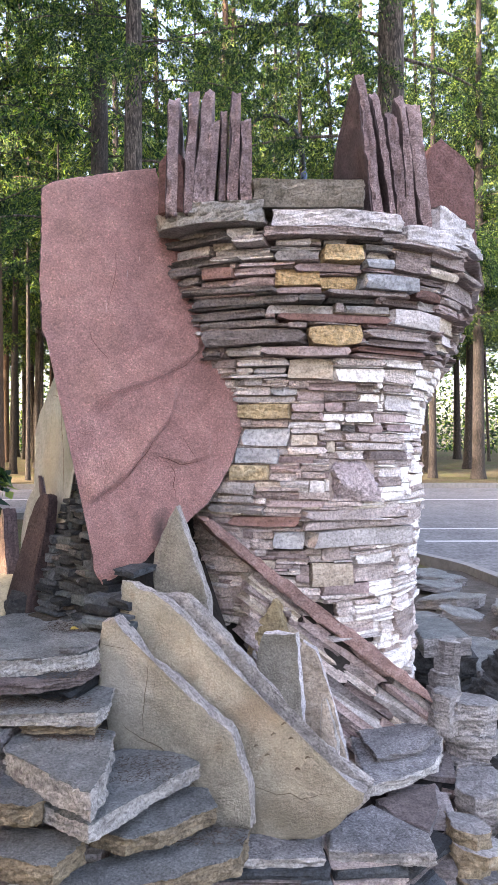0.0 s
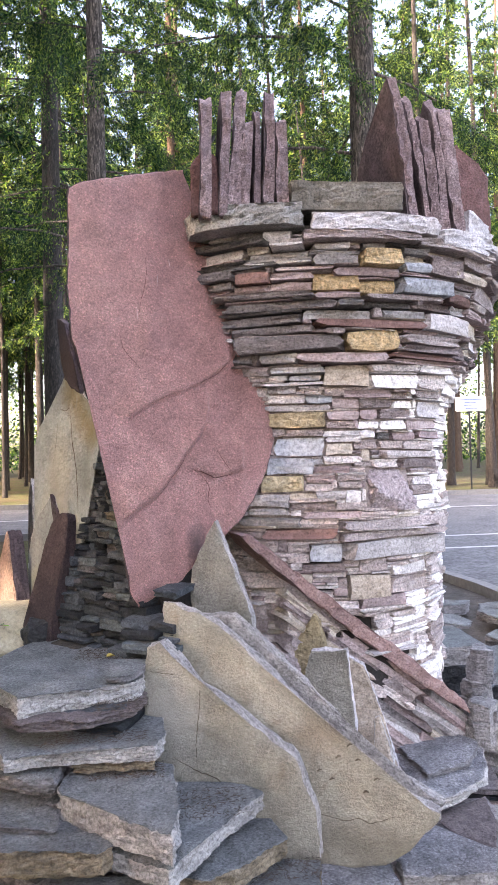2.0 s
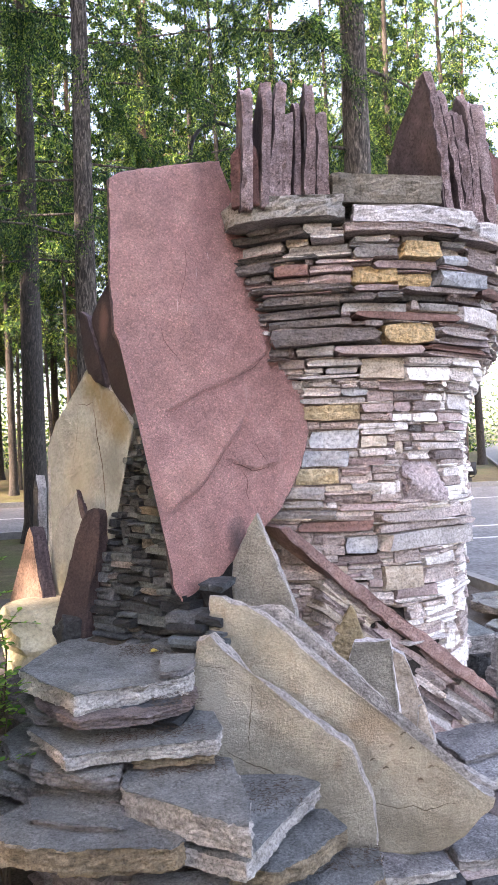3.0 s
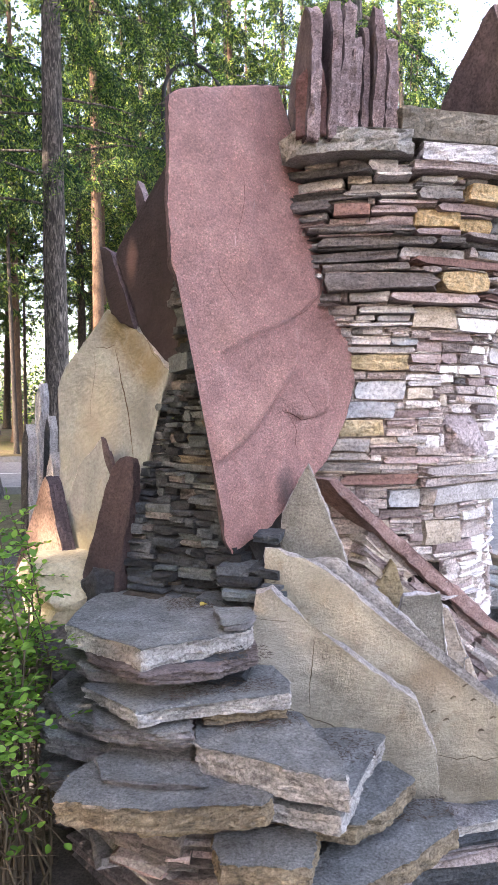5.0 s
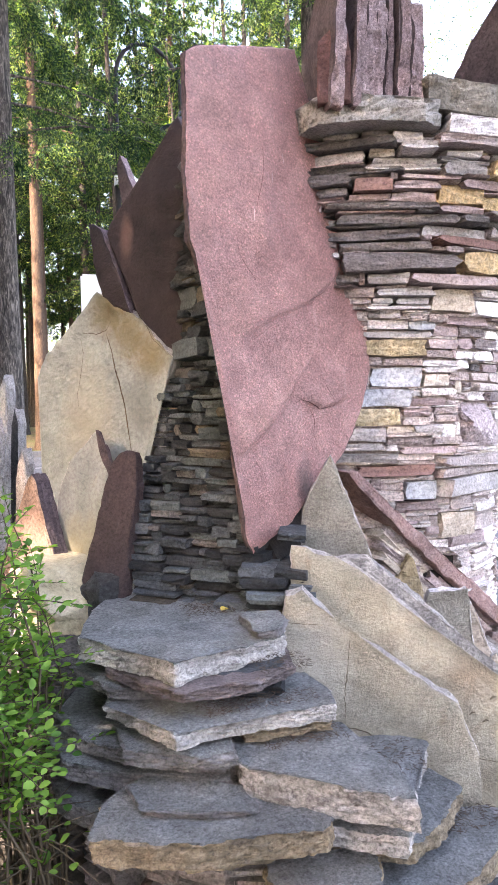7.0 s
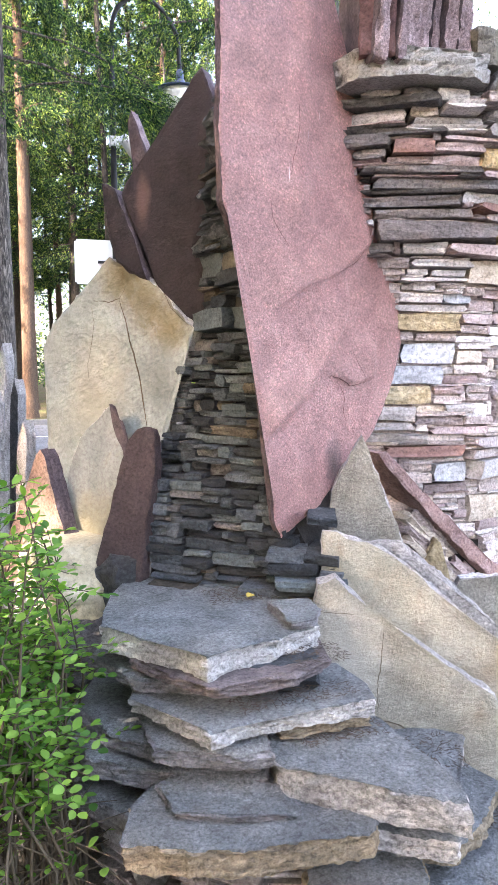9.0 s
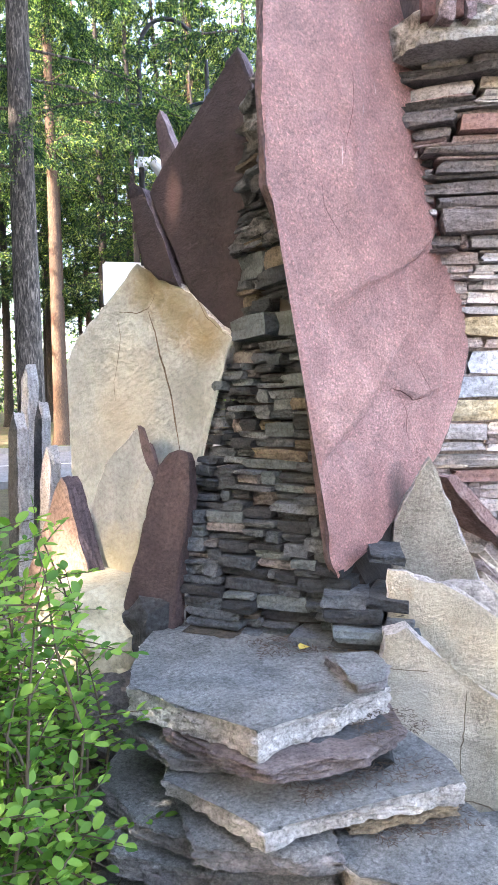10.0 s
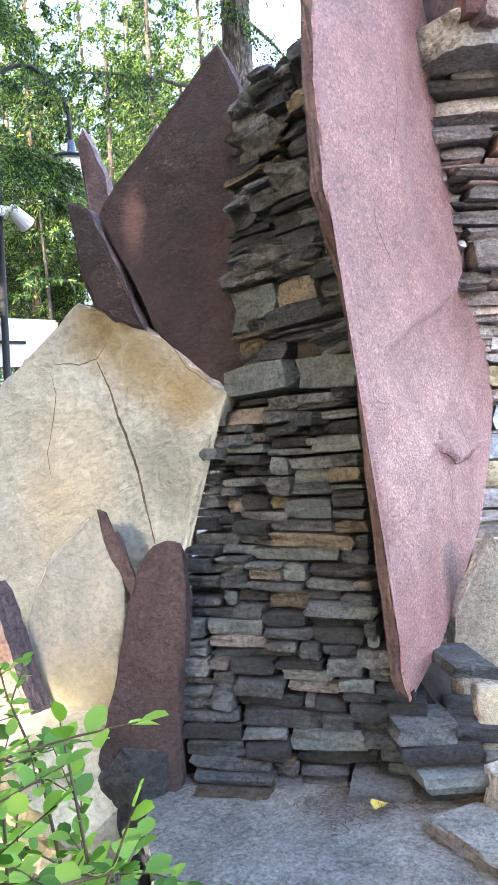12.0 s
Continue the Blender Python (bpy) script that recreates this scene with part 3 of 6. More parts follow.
def masonry(owner, stones, place, rnd, pick, depth=0.13, proud=0.012, limit=300, near=None, gap=0.003, tilt=1.5, stuff_name="stone_fill", extra=0.0):
    """Stones as parts of owner, the nearest as objects, the rest joined. place(s, z) gives a point and the outward way."""
    order = sorted(range(len(stones)), key=lambda i: near(stones[i]) if near else i)
    single = set(order[:limit])
    verts, faces, kinds, used = [], [], [], []
    for i, (s0, s1, a, b, mat) in enumerate(stones):
        sm, zm = (s0 + s1) / 2, (a + b) / 2
        p, n = place(sm, zm)
        p0, _ = place(s0, zm)
        p1, _ = place(s1, zm)
        t = (p1 - p0).normalized()
        n = Vector((n.x, n.y, 0)).normalized()
        t = (t - n * t.dot(n)).normalized()
        w = (p1 - p0).length - gap
        off = rnd.gauss(0, proud) + extra * rnd.random()
        chosen = M_WALL[mat or pick(rnd, sm, zm)]
        d = depth * rnd.uniform(0.9, 1.1)
        m = Matrix.Identity(4)
        back = -n
        for k in range(3):
            m[k][0], m[k][1], m[k][2] = t[k], back[k], (0, 0, 1)[k]
        m.translation = p + n * (off - d * 0.5)
        m = m @ pose(0, 0, 0, rnd.gauss(0, tilt), rnd.gauss(0, tilt * 0.5), rnd.gauss(0, tilt)) @ Matrix.Diagonal((max(0.012, w), d, max(0.008, b - a - gap * 0.8), 1))
        me = POOL[rnd.randrange(len(POOL))]
        if i in single:
            ob = new("stone", me)
            ob.parent = owner
            ob.matrix_basis = m
            ob.material_slots[0].link = "OBJECT"
            ob.material_slots[0].material = chosen
        else:
            o = len(verts)
            verts += [m @ v.co for v in me.vertices]
            faces += [tuple(o + k for k in f.vertices) for f in me.polygons]
            if chosen not in used:
                used.append(chosen)
            kinds += [used.index(chosen)] * len(me.polygons)
    if verts:
        ob = link_mesh(stuff_name, verts, faces, used, owner, None, kinds)
        tagged(ob, kind="stuff")

# ---- ground, road ----
GZ = -0.28


def gz(x, y):
    return GZ + 0.02 * max(0.0, min(y, 120) - 17)


def far_edge(x):
    """The wood's side of the road, which widens into a car park."""
    return 24.6 + 0.03 * x + 2.2 * max(0.0, x - 13)


gx = [-220, -120, -60, -40, -25, -15, -10, -7, -5, -4, -3, -2, -1, 0, 1, 2, 3, 4, 5, 7, 10, 15, 25, 40, 60, 120, 220]
gy = [-120, -60, -30, -15, -8, -4, -2, 0, 1, 2, 3, 4, 5, 6, 8, 10, 13, 17, 21, 25, 28, 32, 40, 60, 120, 260]
verts = [(x, y, gz(x, y) - (0.06 if y < far_edge(x) + 2 else 0)) for y in gy for x in gx]
faces = [(j * len(gx) + i, j * len(gx) + i + 1, (j + 1) * len(gx) + i + 1, (j + 1) * len(gx) + i) for j in range(len(gy) - 1) for i in range(len(gx) - 1)]
ground = link_mesh("ground", verts, faces, [M_GROUND])
tagged(ground, "brown forest floor with needles and patches of grass", "ground", kind="structure")

EDGE = [(-90, 16.3), (-20, 16.3), (-9, 16.3), (-4, 16.6), (-1.5, 16.2), (0.3, 15.0), (1.5, 13.0), (2.35, 11.2), (2.68, 10.27), (2.92, 9.8), (3.05, 9.4), (3.18, 8.6), (3.3, 6), (3.6, 2), (4.2, -10), (6, -40)]


verts, faces = [], []
cols = []
for x, y in EDGE + [(10, -40), (13, -40), (20, -40), (30, -40), (45, -40), (60, -40), (90, -40)]:
    col = []
    for k in range(13):
        yy = y + (min(far_edge(x), 115) - y) * k / 12
        col.append(len(verts))
        verts.append((x, yy, gz(x, yy) + (0.02 if yy > 27 else -0.02)))
    cols.append(col)
for a, b in zip(cols, cols[1:]):
    faces += [(a[k], b[k], b[k + 1], a[k + 1]) for k in range(12)]
road = tagged(link_mesh("road", verts, faces, [M_ROAD]), "grey asphalt road with pale strips for streaks of sun", "road", kind="structure")


def strip(name, line, width, height, mat, label, zoff=0.0):
    """A kerb: a raised bar that follows a line on the ground."""
    vs, fs = [], []
    for i, (x, y) in enumerate(line):
        a = Vector(line[max(0, i - 1)])
        b = Vector(line[min(len(line) - 1, i + 1)])
        d = (b - a).normalized()
        n = Vector((-d.y, d.x)) * width / 2
        z = gz(x, y) + zoff
        vs += [(x - n.x, y - n.y, z - 0.1), (x - n.x, y - n.y, z + height), (x + n.x, y + n.y, z + height), (x + n.x, y + n.y, z - 0.1)]
        if i:
            o = (i - 1) * 4
            fs += [(o + k, o + 4 + k, o + 4 + (k + 1) % 4, o + (k + 1) % 4) for k in range(4)]
    fs += [(0, 1, 2, 3), (len(vs) - 4, len(vs) - 1, len(vs) - 2, len(vs) - 3)]
    return tagged(link_mesh(name, vs, fs, [mat]), label, "kerb", kind="structure")


strip("kerb", EDGE, 0.15, 0.10, M_KERB, "pale concrete kerb round the planted island")
strip("kerb", [(x, far_edge(x)) for x in (-90, -60, -30, -15, 0, 13, 20, 30, 45)], 0.15, 0.16, M_KERB, "pale concrete kerb along the wood")
# streaks of sun on the asphalt, laid as pale strips
for y0, x0, x1 in ((20.5, -30, 40), (14.2, 3.4, 30), (12.4, 3.2, 24)):
    vs = [(x0, y0, gz(0, y0) - 0.014), (x1, y0 + 0.3, gz(0, y0 + 0.3) - 0.014), (x1, y0 + 0.45, gz(0, y0 + 0.45) - 0.014), (x0, y0 + 0.15, gz(0, y0 + 0.15) - 0.014)]
    tagged(link_mesh("road_marking", vs, [(0, 1, 2, 3)], [M_STREAK]), "pale strip standing for a streak of sun on the asphalt", "road marking", kind="structure")

bed = []
for j in range(31):
    for i in range(25):
        x, y = -7 + i * 0.42, -7 + j * 0.55
        rim_x, rim_y = min(1.0, i / 3), min(1.0, min(j, 30 - j) / 3)
        x += (1 - rim_x) * 1.6 * noise.noise(Vector((y * 0.6, 5, 0)))
        y += (1 - rim_y) * 1.6 * noise.noise(Vector((x * 0.6, 9, 0)))
        lim = float(np.interp(y, [q[1] for q in EDGE[::-1]], [q[0] for q in EDGE[::-1]]))
        x = min(x, lim - 0.06)
        bed.append((x, y, GZ + 0.025 * noise.noise(Vector((x * 1.3, y * 1.3, 0))) - 0.01))
faces = [(j * 25 + i, j * 25 + i + 1, (j + 1) * 25 + i + 1, (j + 1) * 25 + i) for j in range(30) for i in range(24) if bed[j * 25 + i + 1][0] > bed[j * 25 + i][0] + 0.005]
tagged(link_mesh("gravel_bed", bed, faces, [M_PATH], None, None, None, True), "brown gravel and needle litter round the stonework", "ground", kind="structure")

# ---- stone tower ----
CX, CY = 0.25, 3.97
PROFILE = [(-0.3, 0.68), (0.3, 0.66), (0.7, 0.665), (0.95, 0.69), (1.2, 0.73), (1.5, 0.71), (1.7, 0.745), (1.85, 0.82), (1.95, 0.875), (2.1, 0.91), (2.2, 0.965), (2.35, 1.0), (2.6, 1.03)]


def tower_r(z):
    return float(np.interp(z, [a for a, b in PROFILE], [b for a, b in PROFILE]))


def tower_at(s, z):
    """s: metres along a circle of radius 0.75, from the back, clockwise."""
    th = s / 0.75 - math.pi
    n = Vector((math.sin(th), -math.cos(th), 0))
    foot = max(0.0, min(1.0, (1.15 - z) / 0.4)) * max(0.0, min(1.0, (math.degrees(th) - 35) / 20))
    return Vector((CX, CY, z)) + n * (tower_r(z) + 0.02 * foot), n


def arc(deg):
    return (radians(deg) + math.pi) * 0.75


tower = thing("stone_tower", "round tower of mauve, grey and ochre slate, flared at the rim", "tower", (0, 0, 0))
verts, faces = [], []
levels = [-0.3 + 0.1 * i for i in range(29)]
for z in levels:
    for k in range(48):
        a = 2 * math.pi * k / 48
        r = tower_r(z) - (0.13 if z > 1.85 else 0.024 if z > 1.05 else 0.035 if z > 0.2 else 0.16)
        verts.append((CX + r * math.cos(a), CY + r * math.sin(a), min(z, 2.47)))
for j in range(len(levels) - 1):
    faces += [(j * 48 + k, j * 48 + (k + 1) % 48, (j + 1) * 48 + (k + 1) % 48, (j + 1) * 48 + k) for k in range(48)]
faces.append(tuple((len(levels) - 1) * 48 + k for k in range(48)))
core = link_mesh("core", verts, faces, [M_MORTAR, M_PALE_MORTAR], tower, None, [1 if 13 <= i // 48 < 21 else 0 for i in range(len(faces))])
# stones of the rim, course by course: angles, heights, kind of stone
UNDER_COPING = [
    (-44, -18, 2.381, 2.413, "D"), (-18, -10, 2.358, 2.386, "L"), (-8, 1, 2.348, 2.376, "L"), (-34, -26, 2.418, 2.447, "G"), (-26, -20, 2.406, 2.437, "M"),
    (-20, -13, 2.393, 2.434, "L"), (-13, -7, 2.382, 2.41, "M"), (-41, -25, 2.336, 2.384, "G"), (-24, -9, 2.326, 2.354, "G"), (-25, -8, 2.302, 2.323, "L"),
    (-8, 3, 2.287, 2.333, "G"), (4, 10, 2.351, 2.38, "G"), (4, 14, 2.28, 2.349, "Y"), (14, 22, 2.337, 2.367, "G"), (16, 22, 2.312, 2.337, "T"),
    (15, 23, 2.267, 2.309, "B"), (23, 35, 2.257, 2.336, "S"), (35, 50, 2.317, 2.382, "S"),
]
# courses with the yellow blocks
RIM_UPPER = [
    (-41, -17, 2.296, 2.319, "D"), (-17, -3, 2.271, 2.29, "P"), (-3, 14, 2.242, 2.277, "P"), (14, 23, 2.247, 2.263, "P"), (-39, -28, 2.255, 2.298, "M"),
    (-28, -19, 2.234, 2.283, "R"), (-19, -8, 2.235, 2.268, "P"), (-19, -8, 2.193, 2.23, "P"), (-8, 4, 2.187, 2.259, "Y"), (4, 14, 2.178, 2.235, "Y"),
    (15, 32, 2.181, 2.249, "B"), (32, 48, 2.258, 2.302, "T"),
]
# thin courses below
RIM_MIDDLE = [
    (-36, -29, 2.214, 2.248, "M"), (-29, -19, 2.198, 2.231, "P"), (-35, -8, 2.166, 2.191, "M"), (-8, 4, 2.154, 2.18, "P"), (5, 29, 2.153, 2.177, "S"),
    (32, 44, 2.163, 2.206, "R"), (43, 66, 2.195, 2.281, "S"), (-32, -2, 2.122, 2.158, "M"), (-2, 5, 2.121, 2.148, "D"), (6, 20, 2.121, 2.148, "D"),
    (22, 36, 2.123, 2.164, "S"),
]
# lowest, widest courses
RIM_LOWER = [
    (-35, -11, 2.103, 2.122, "D"), (-36, -11, 2.062, 2.101, "M"), (-11, 8, 2.075, 2.116, "G"), (11, 25, 2.081, 2.119, "G"), (26, 47, 2.035, 2.117, "L"),
    (-8, 25, 2.036, 2.072, "R"), (-32, -8, 2.021, 2.055, "M"), (-31, 1, 1.941, 2.01, "M"), (1, 17, 1.938, 2.028, "Y"), (18, 32, 2.019, 2.041, "P"),
    (18, 43, 1.977, 2.02, "S"), (43, 62, 2.046, 2.12, "T"), (19, 42, 1.942, 1.972, "S"), (43, 52, 1.932, 2.019, "S"),
]
RIM_LOWER += [(-25, -13, 1.893, 1.938, "G"), (-13, 14, 1.893, 1.935, "P"), (15, 42, 1.914, 1.938, "R"), (15, 43, 1.890, 1.912, "P"), (-34, -26, 1.90, 1.94, "M")]
KEYS_RIM = UNDER_COPING + RIM_UPPER + RIM_MIDDLE + RIM_LOWER
# stones of the neck, from the top down
NECK_TOP = [
    (-22, -5, 1.85, 1.88, "G"), (-16, -6, 1.817, 1.846, "G"), (-23, -17, 1.825, 1.85, "L"), (-25, -5, 1.801, 1.816, "L"), (-5, 10, 1.792, 1.885, "T"),
    (11, 29, 1.782, 1.847, "W"), (29, 45, 1.788, 1.855, "N"), (-24, -20, 1.77, 1.803, "G"), (-20, -14, 1.767, 1.802, "L"), (-13, -5, 1.778, 1.793, "N"),
    (-5, 2, 1.753, 1.788, "N"), (2, 19, 1.746, 1.779, "P"), (20, 28, 1.739, 1.772, "N"), (30, 45, 1.743, 1.78, "S"),
]
# courses round the rough ochre stone
NECK_UPPER = [
    (-24, -11, 1.724, 1.762, "L"), (-11, -2, 1.719, 1.757, "B"), (-26, -3, 1.69, 1.719, "G"), (-2, 8, 1.693, 1.739, "P"), (8, 21, 1.696, 1.738, "S"),
    (22, 31, 1.697, 1.734, "W"), (-25, -4, 1.611, 1.685, "O"), (-4, 8, 1.643, 1.685, "P"), (-4, 7, 1.606, 1.638, "N"), (8, 16, 1.604, 1.638, "W"),
    (8, 15, 1.644, 1.689, "P"), (16, 30, 1.646, 1.691, "S"), (33, 49, 1.651, 1.735, "L"), (16, 28, 1.597, 1.64, "W"), (29, 48, 1.597, 1.642, "P"),
]
# courses with the blue-grey blocks
NECK_MIDDLE = [
    (-19, -5, 1.573, 1.605, "N"), (-5, 10, 1.574, 1.6, "L"), (-4, 9, 1.542, 1.568, "L"), (9, 15, 1.556, 1.593, "W"), (16, 21, 1.554, 1.584, "D"),
    (22, 34, 1.548, 1.586, "P"), (35, 52, 1.553, 1.589, "P"), (-23, -5, 1.479, 1.568, "B"), (-4, 6, 1.486, 1.537, "T"), (7, 16, 1.507, 1.548, "N"),
    (17, 28, 1.505, 1.543, "N"), (28, 48, 1.502, 1.544, "N"), (18, 51, 1.464, 1.498, "N"), (-5, 10, 1.445, 1.48, "N"),
]
# courses beside the speckled rock
NECK_LOWER = [
    (-26, -9, 1.399, 1.474, "B"), (-9, -5, 1.44, 1.469, "G"), (-9, 5, 1.401, 1.433, "P"), (6, 14, 1.422, 1.449, "N"), (14, 25, 1.419, 1.462, "N"),
    (26, 50, 1.413, 1.458, "S"), (-29, -13, 1.316, 1.394, "O"), (-12, -1, 1.357, 1.391, "P"), (-12, -2, 1.317, 1.351, "N"), (0, 9, 1.365, 1.394, "N"),
    (0, 9, 1.327, 1.359, "N"), (-34, -18, 1.245, 1.302, "G"), (-18, -8, 1.278, 1.31, "T"), (-8, 3, 1.287, 1.321, "G"), (3, 9, 1.263, 1.321, "W"),
    (-34, -19, 1.207, 1.24, "G"), (-18, -1, 1.229, 1.266, "S"), (-37, -14, 1.164, 1.202, "G"), (-13, 8, 1.193, 1.223, "P"), (11, 32, 1.23, 1.42, "K"),
]
# broad courses near the foot
NECK_FOOT = [
    (-28, -1, 1.099, 1.146, "R"), (0, 44, 1.132, 1.179, "S"), (0, 50, 1.087, 1.123, "S"), (-11, 1, 0.989, 1.072, "B"), (2, 52, 0.996, 1.08, "G"),
    (-14, 2, 0.951, 0.984, "S"), (4, 22, 0.802, 0.921, "T"), (23, 43, 0.9, 0.957, "L"), (-10, 3, 0.912, 0.94, "N"), (23, 46, 0.813, 0.891, "N"),
    (8, 20, 0.931, 0.998, "N"),
]
KEYS_NECK = NECK_TOP + NECK_UPPER + NECK_MIDDLE + NECK_LOWER + NECK_FOOT


def keyed(rows):
    return [(arc(a), arc(b), z0, z1, m) for a, b, z0, z1, m in rows]


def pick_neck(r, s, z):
    # whiter stones right of 28 degrees: light from that side put into the colours
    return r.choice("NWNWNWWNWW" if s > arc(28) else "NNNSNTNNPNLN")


def pick_rim(r, s, z):
    return r.choice("SSPPSGPSSDPTSL")


def facing(stone_row):
    """How far a stone lies from the side of the tower that faces the path."""
    return abs((stone_row[0] + stone_row[1]) / 2 - arc(2))


rnd = random.Random(5)
neck = new("neck_masonry")
neck.parent = tower
tagged(neck, "pale pinkish-grey coursed slate")


def above_slant(row):
    """Whether a stone lies clear of the slanting slab at the tower's foot."""
    p, _ = tower_at((row[0] + row[1]) / 2, row[2])
    return p.y > 3.75 or (p.x < 0.1 and p.z > 0.55) or p.z > 1.09 - 0.80 * (p.x + 0.18)


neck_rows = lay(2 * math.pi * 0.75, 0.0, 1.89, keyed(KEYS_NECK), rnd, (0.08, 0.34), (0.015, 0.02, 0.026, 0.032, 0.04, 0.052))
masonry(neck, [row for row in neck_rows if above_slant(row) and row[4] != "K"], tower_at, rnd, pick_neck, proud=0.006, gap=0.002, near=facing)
rim = new("rim_masonry")
rim.parent = tower
tagged(rim, "overhanging dark mauve slate courses")
masonry(rim, lay(2 * math.pi * 0.75, 1.89, 2.42, keyed(KEYS_RIM), rnd, (0.10, 0.30), (0.014, 0.02, 0.028, 0.038)), tower_at, rnd, pick_rim, depth=0.2, proud=0.014, near=facing, extra=0.02)


def ring_slab(name, a0, a1, z, thick, r_out, mat, label, seed, edge=M_LEDGE_EDGE, r_in=0.62):
    """A coping slab on the tower's rim, between two angles."""
    pts = []
    steps = 6
    for k in range(steps + 1):
        a = radians(a0 + (a1 - a0) * k / steps)
        pts.append((CX + r_out * math.sin(a), CY - r_out * math.cos(a)))
    for k in range(steps + 1):
        a = radians(a1 + (a0 - a1) * k / steps)
        pts.append((CX + r_in * math.sin(a), CY - r_in * math.cos(a)))
    return slab(name, pts, thick, flat(z), mat, edge, label, parent=tower, chip=0.014, seed=seed, relief=0.012, layers=3)


slab("coping_slab", [(-0.425, 3.16), (-0.385, 3.03), (-0.22, 2.94), (-0.02, 2.895), (0.06, 2.92), (0.10, 3.2), (-0.15, 3.35), (-0.35, 3.4)], 0.10, flat(2.54), M_BLOCK, M_BLOCK, "lichened grey coping slab", parent=tower, chip=0.016, seed=11, relief=0.012, layers=4, step=0.02)
ring_slab("coping_slab", -8, 23, 2.49, 0.072, 1.07, M_WALL["L"], "pale lavender coping slab", 12, M_COPING)
ring_slab("coping_slab", 25, 43, 2.47, 0.085, 1.06, M_WALL["L"], "pale coping slab", 13, M_COPING)
ring_slab("coping_slab", -10, 18, 2.415, 0.034, 1.07, M_WALL["P"], "thin mauve slab", 14, M_WALL["S"])
ring_slab("coping_slab", 18, 47, 2.405, 0.035, 1.06, M_WALL["S"], "long thin mauve slab", 15, M_WALL["S"])
ring_slab("coping_slab", 41, 62, 2.48, 0.055, 1.05, M_WALL["L"], "white coping slab", 16, M_COPING)
ring_slab("coping_slab", 40, 66, 2.60, 0.10, 1.00, M_BLOCK, "pale rough coping block", 20, M_COPING)
ring_slab("coping_slab", -75, -46, 2.50, 0.07, 1.03, M_WALL["G"], "grey coping slab", 17, M_WALL["G"])
ring_slab("coping_slab", -14, -6, 2.47, 0.07, 0.98, M_WALL["D"], "dark slab", 18, M_WALL["D"])
slab("coping_block", [(0.02, 2.93), (0.49, 2.92), (0.5, 3.2), (0.03, 3.22)], 0.12, flat(2.625), M_CAP_BLOCK, M_CAP_BLOCK, "rough grey-brown block on the rim", parent=tower, chip=0.012, seed=19, relief=0.012)


def spike_plate(parent, x, w, y, depth, z, h, lean, fore, seed, mat=M_SPIKE, peak=0.3, turn=0):
    """A slate plate standing on edge: thin along x, deep along y, with a broken top."""
    w *= 0.94
    r = random.Random(seed)
    out = [(-depth / 2, -0.03), (depth / 2, -0.03), (depth / 2 * 0.9, h * r.uniform(0.55, 0.8)), (depth * 0.1, h * r.uniform(0.75, 0.9)),
           (-depth * peak, h), (-depth / 2 * 0.95, h * r.uniform(0.78, 0.95)), (-depth / 2 * 1.06, h * 0.45)]
    m = Matrix.Translation((x, y, z)) @ pose(0, 0, 0, fore, lean, turn) @ Matrix(((0, 0, -1, 0), (1, 0, 0, 0), (0, 1, 0, 0), (0, 0, 0, 1)))
    m = m @ Matrix.Translation((0, 0, w / 2))
    ob = slab("plate", out, w, m, M_PURPLE, mat, "", "", step=0.022, grid=0.04, chip=0.012, layers=2, seed=seed, parent=parent, relief=0.010)
    return ob


bundle = thing("slate_spikes", "bundle of upright mauve slate plates on the tower rim", "stone", (0, 0, 0), "slate spikes on the tower")
for row in ((-0.335, 0.05, 3.13, 0.34, 0.49, 1.5, 2, 21), (-0.270, 0.052, 3.06, 0.22, 0.51, 3.5, 1, 22), (-0.219, 0.050, 3.07, 0.20, 0.52, 5.2, 1, 23),
            (-0.176, 0.046, 3.05, 0.16, 0.385, 4.5, 2, 24), (-0.119, 0.033, 3.07, 0.18, 0.43, 1.2, 1, 25), (-0.072, 0.047, 3.07, 0.22, 0.51, 1.9, 1, 26), (-0.012, 0.056, 3.06, 0.2, 0.39, -0.7, 2, 27)):
    x, w, y, depth, h, lean, fore, seed = row
    spike_plate(bundle, x, w, y, depth, 2.52, h, lean, fore, seed)
slab("plate", [(-0.06, -0.02), (0.06, -0.02), (0.05, 0.22), (0.0, 0.25), (-0.055, 0.2)], 0.05, frame_of((-0.345, 2.97, 2.52), (0.9, -0.4, 0), (0, 0, 1)), M_RED_DARK, M_RED_DARK, "", "", parent=bundle, seed=28)
bundle2 = thing("slate_spikes", "leaning bundle of tall mauve slate plates on the rim", "stone", (0, 0, 0), "slate spikes on the tower")
for row in ((0.515, 0.05, 3.20, 0.40, 0.63, -7.2, 1, 31), (0.568, 0.046, 3.16, 0.24, 0.51, -8.1, 1, 32), (0.628, 0.036, 3.17, 0.26, 0.585, -8.2, 1, 33),
            (0.680, 0.046, 3.17, 0.22, 0.50, -6.5, 1, 34), (0.722, 0.044, 3.19, 0.24, 0.58, -5.4, 1, 37), (0.785, 0.058, 3.20, 0.24, 0.55, -6.2, 1, 36)):
    x, w, y, depth, h, lean, fore, seed = row
    spike_plate(bundle2, x, w, y, depth, 2.49, h, lean, fore, seed, peak=0.42 if seed == 31 else 0.3, turn=13 if seed == 31 else 4)
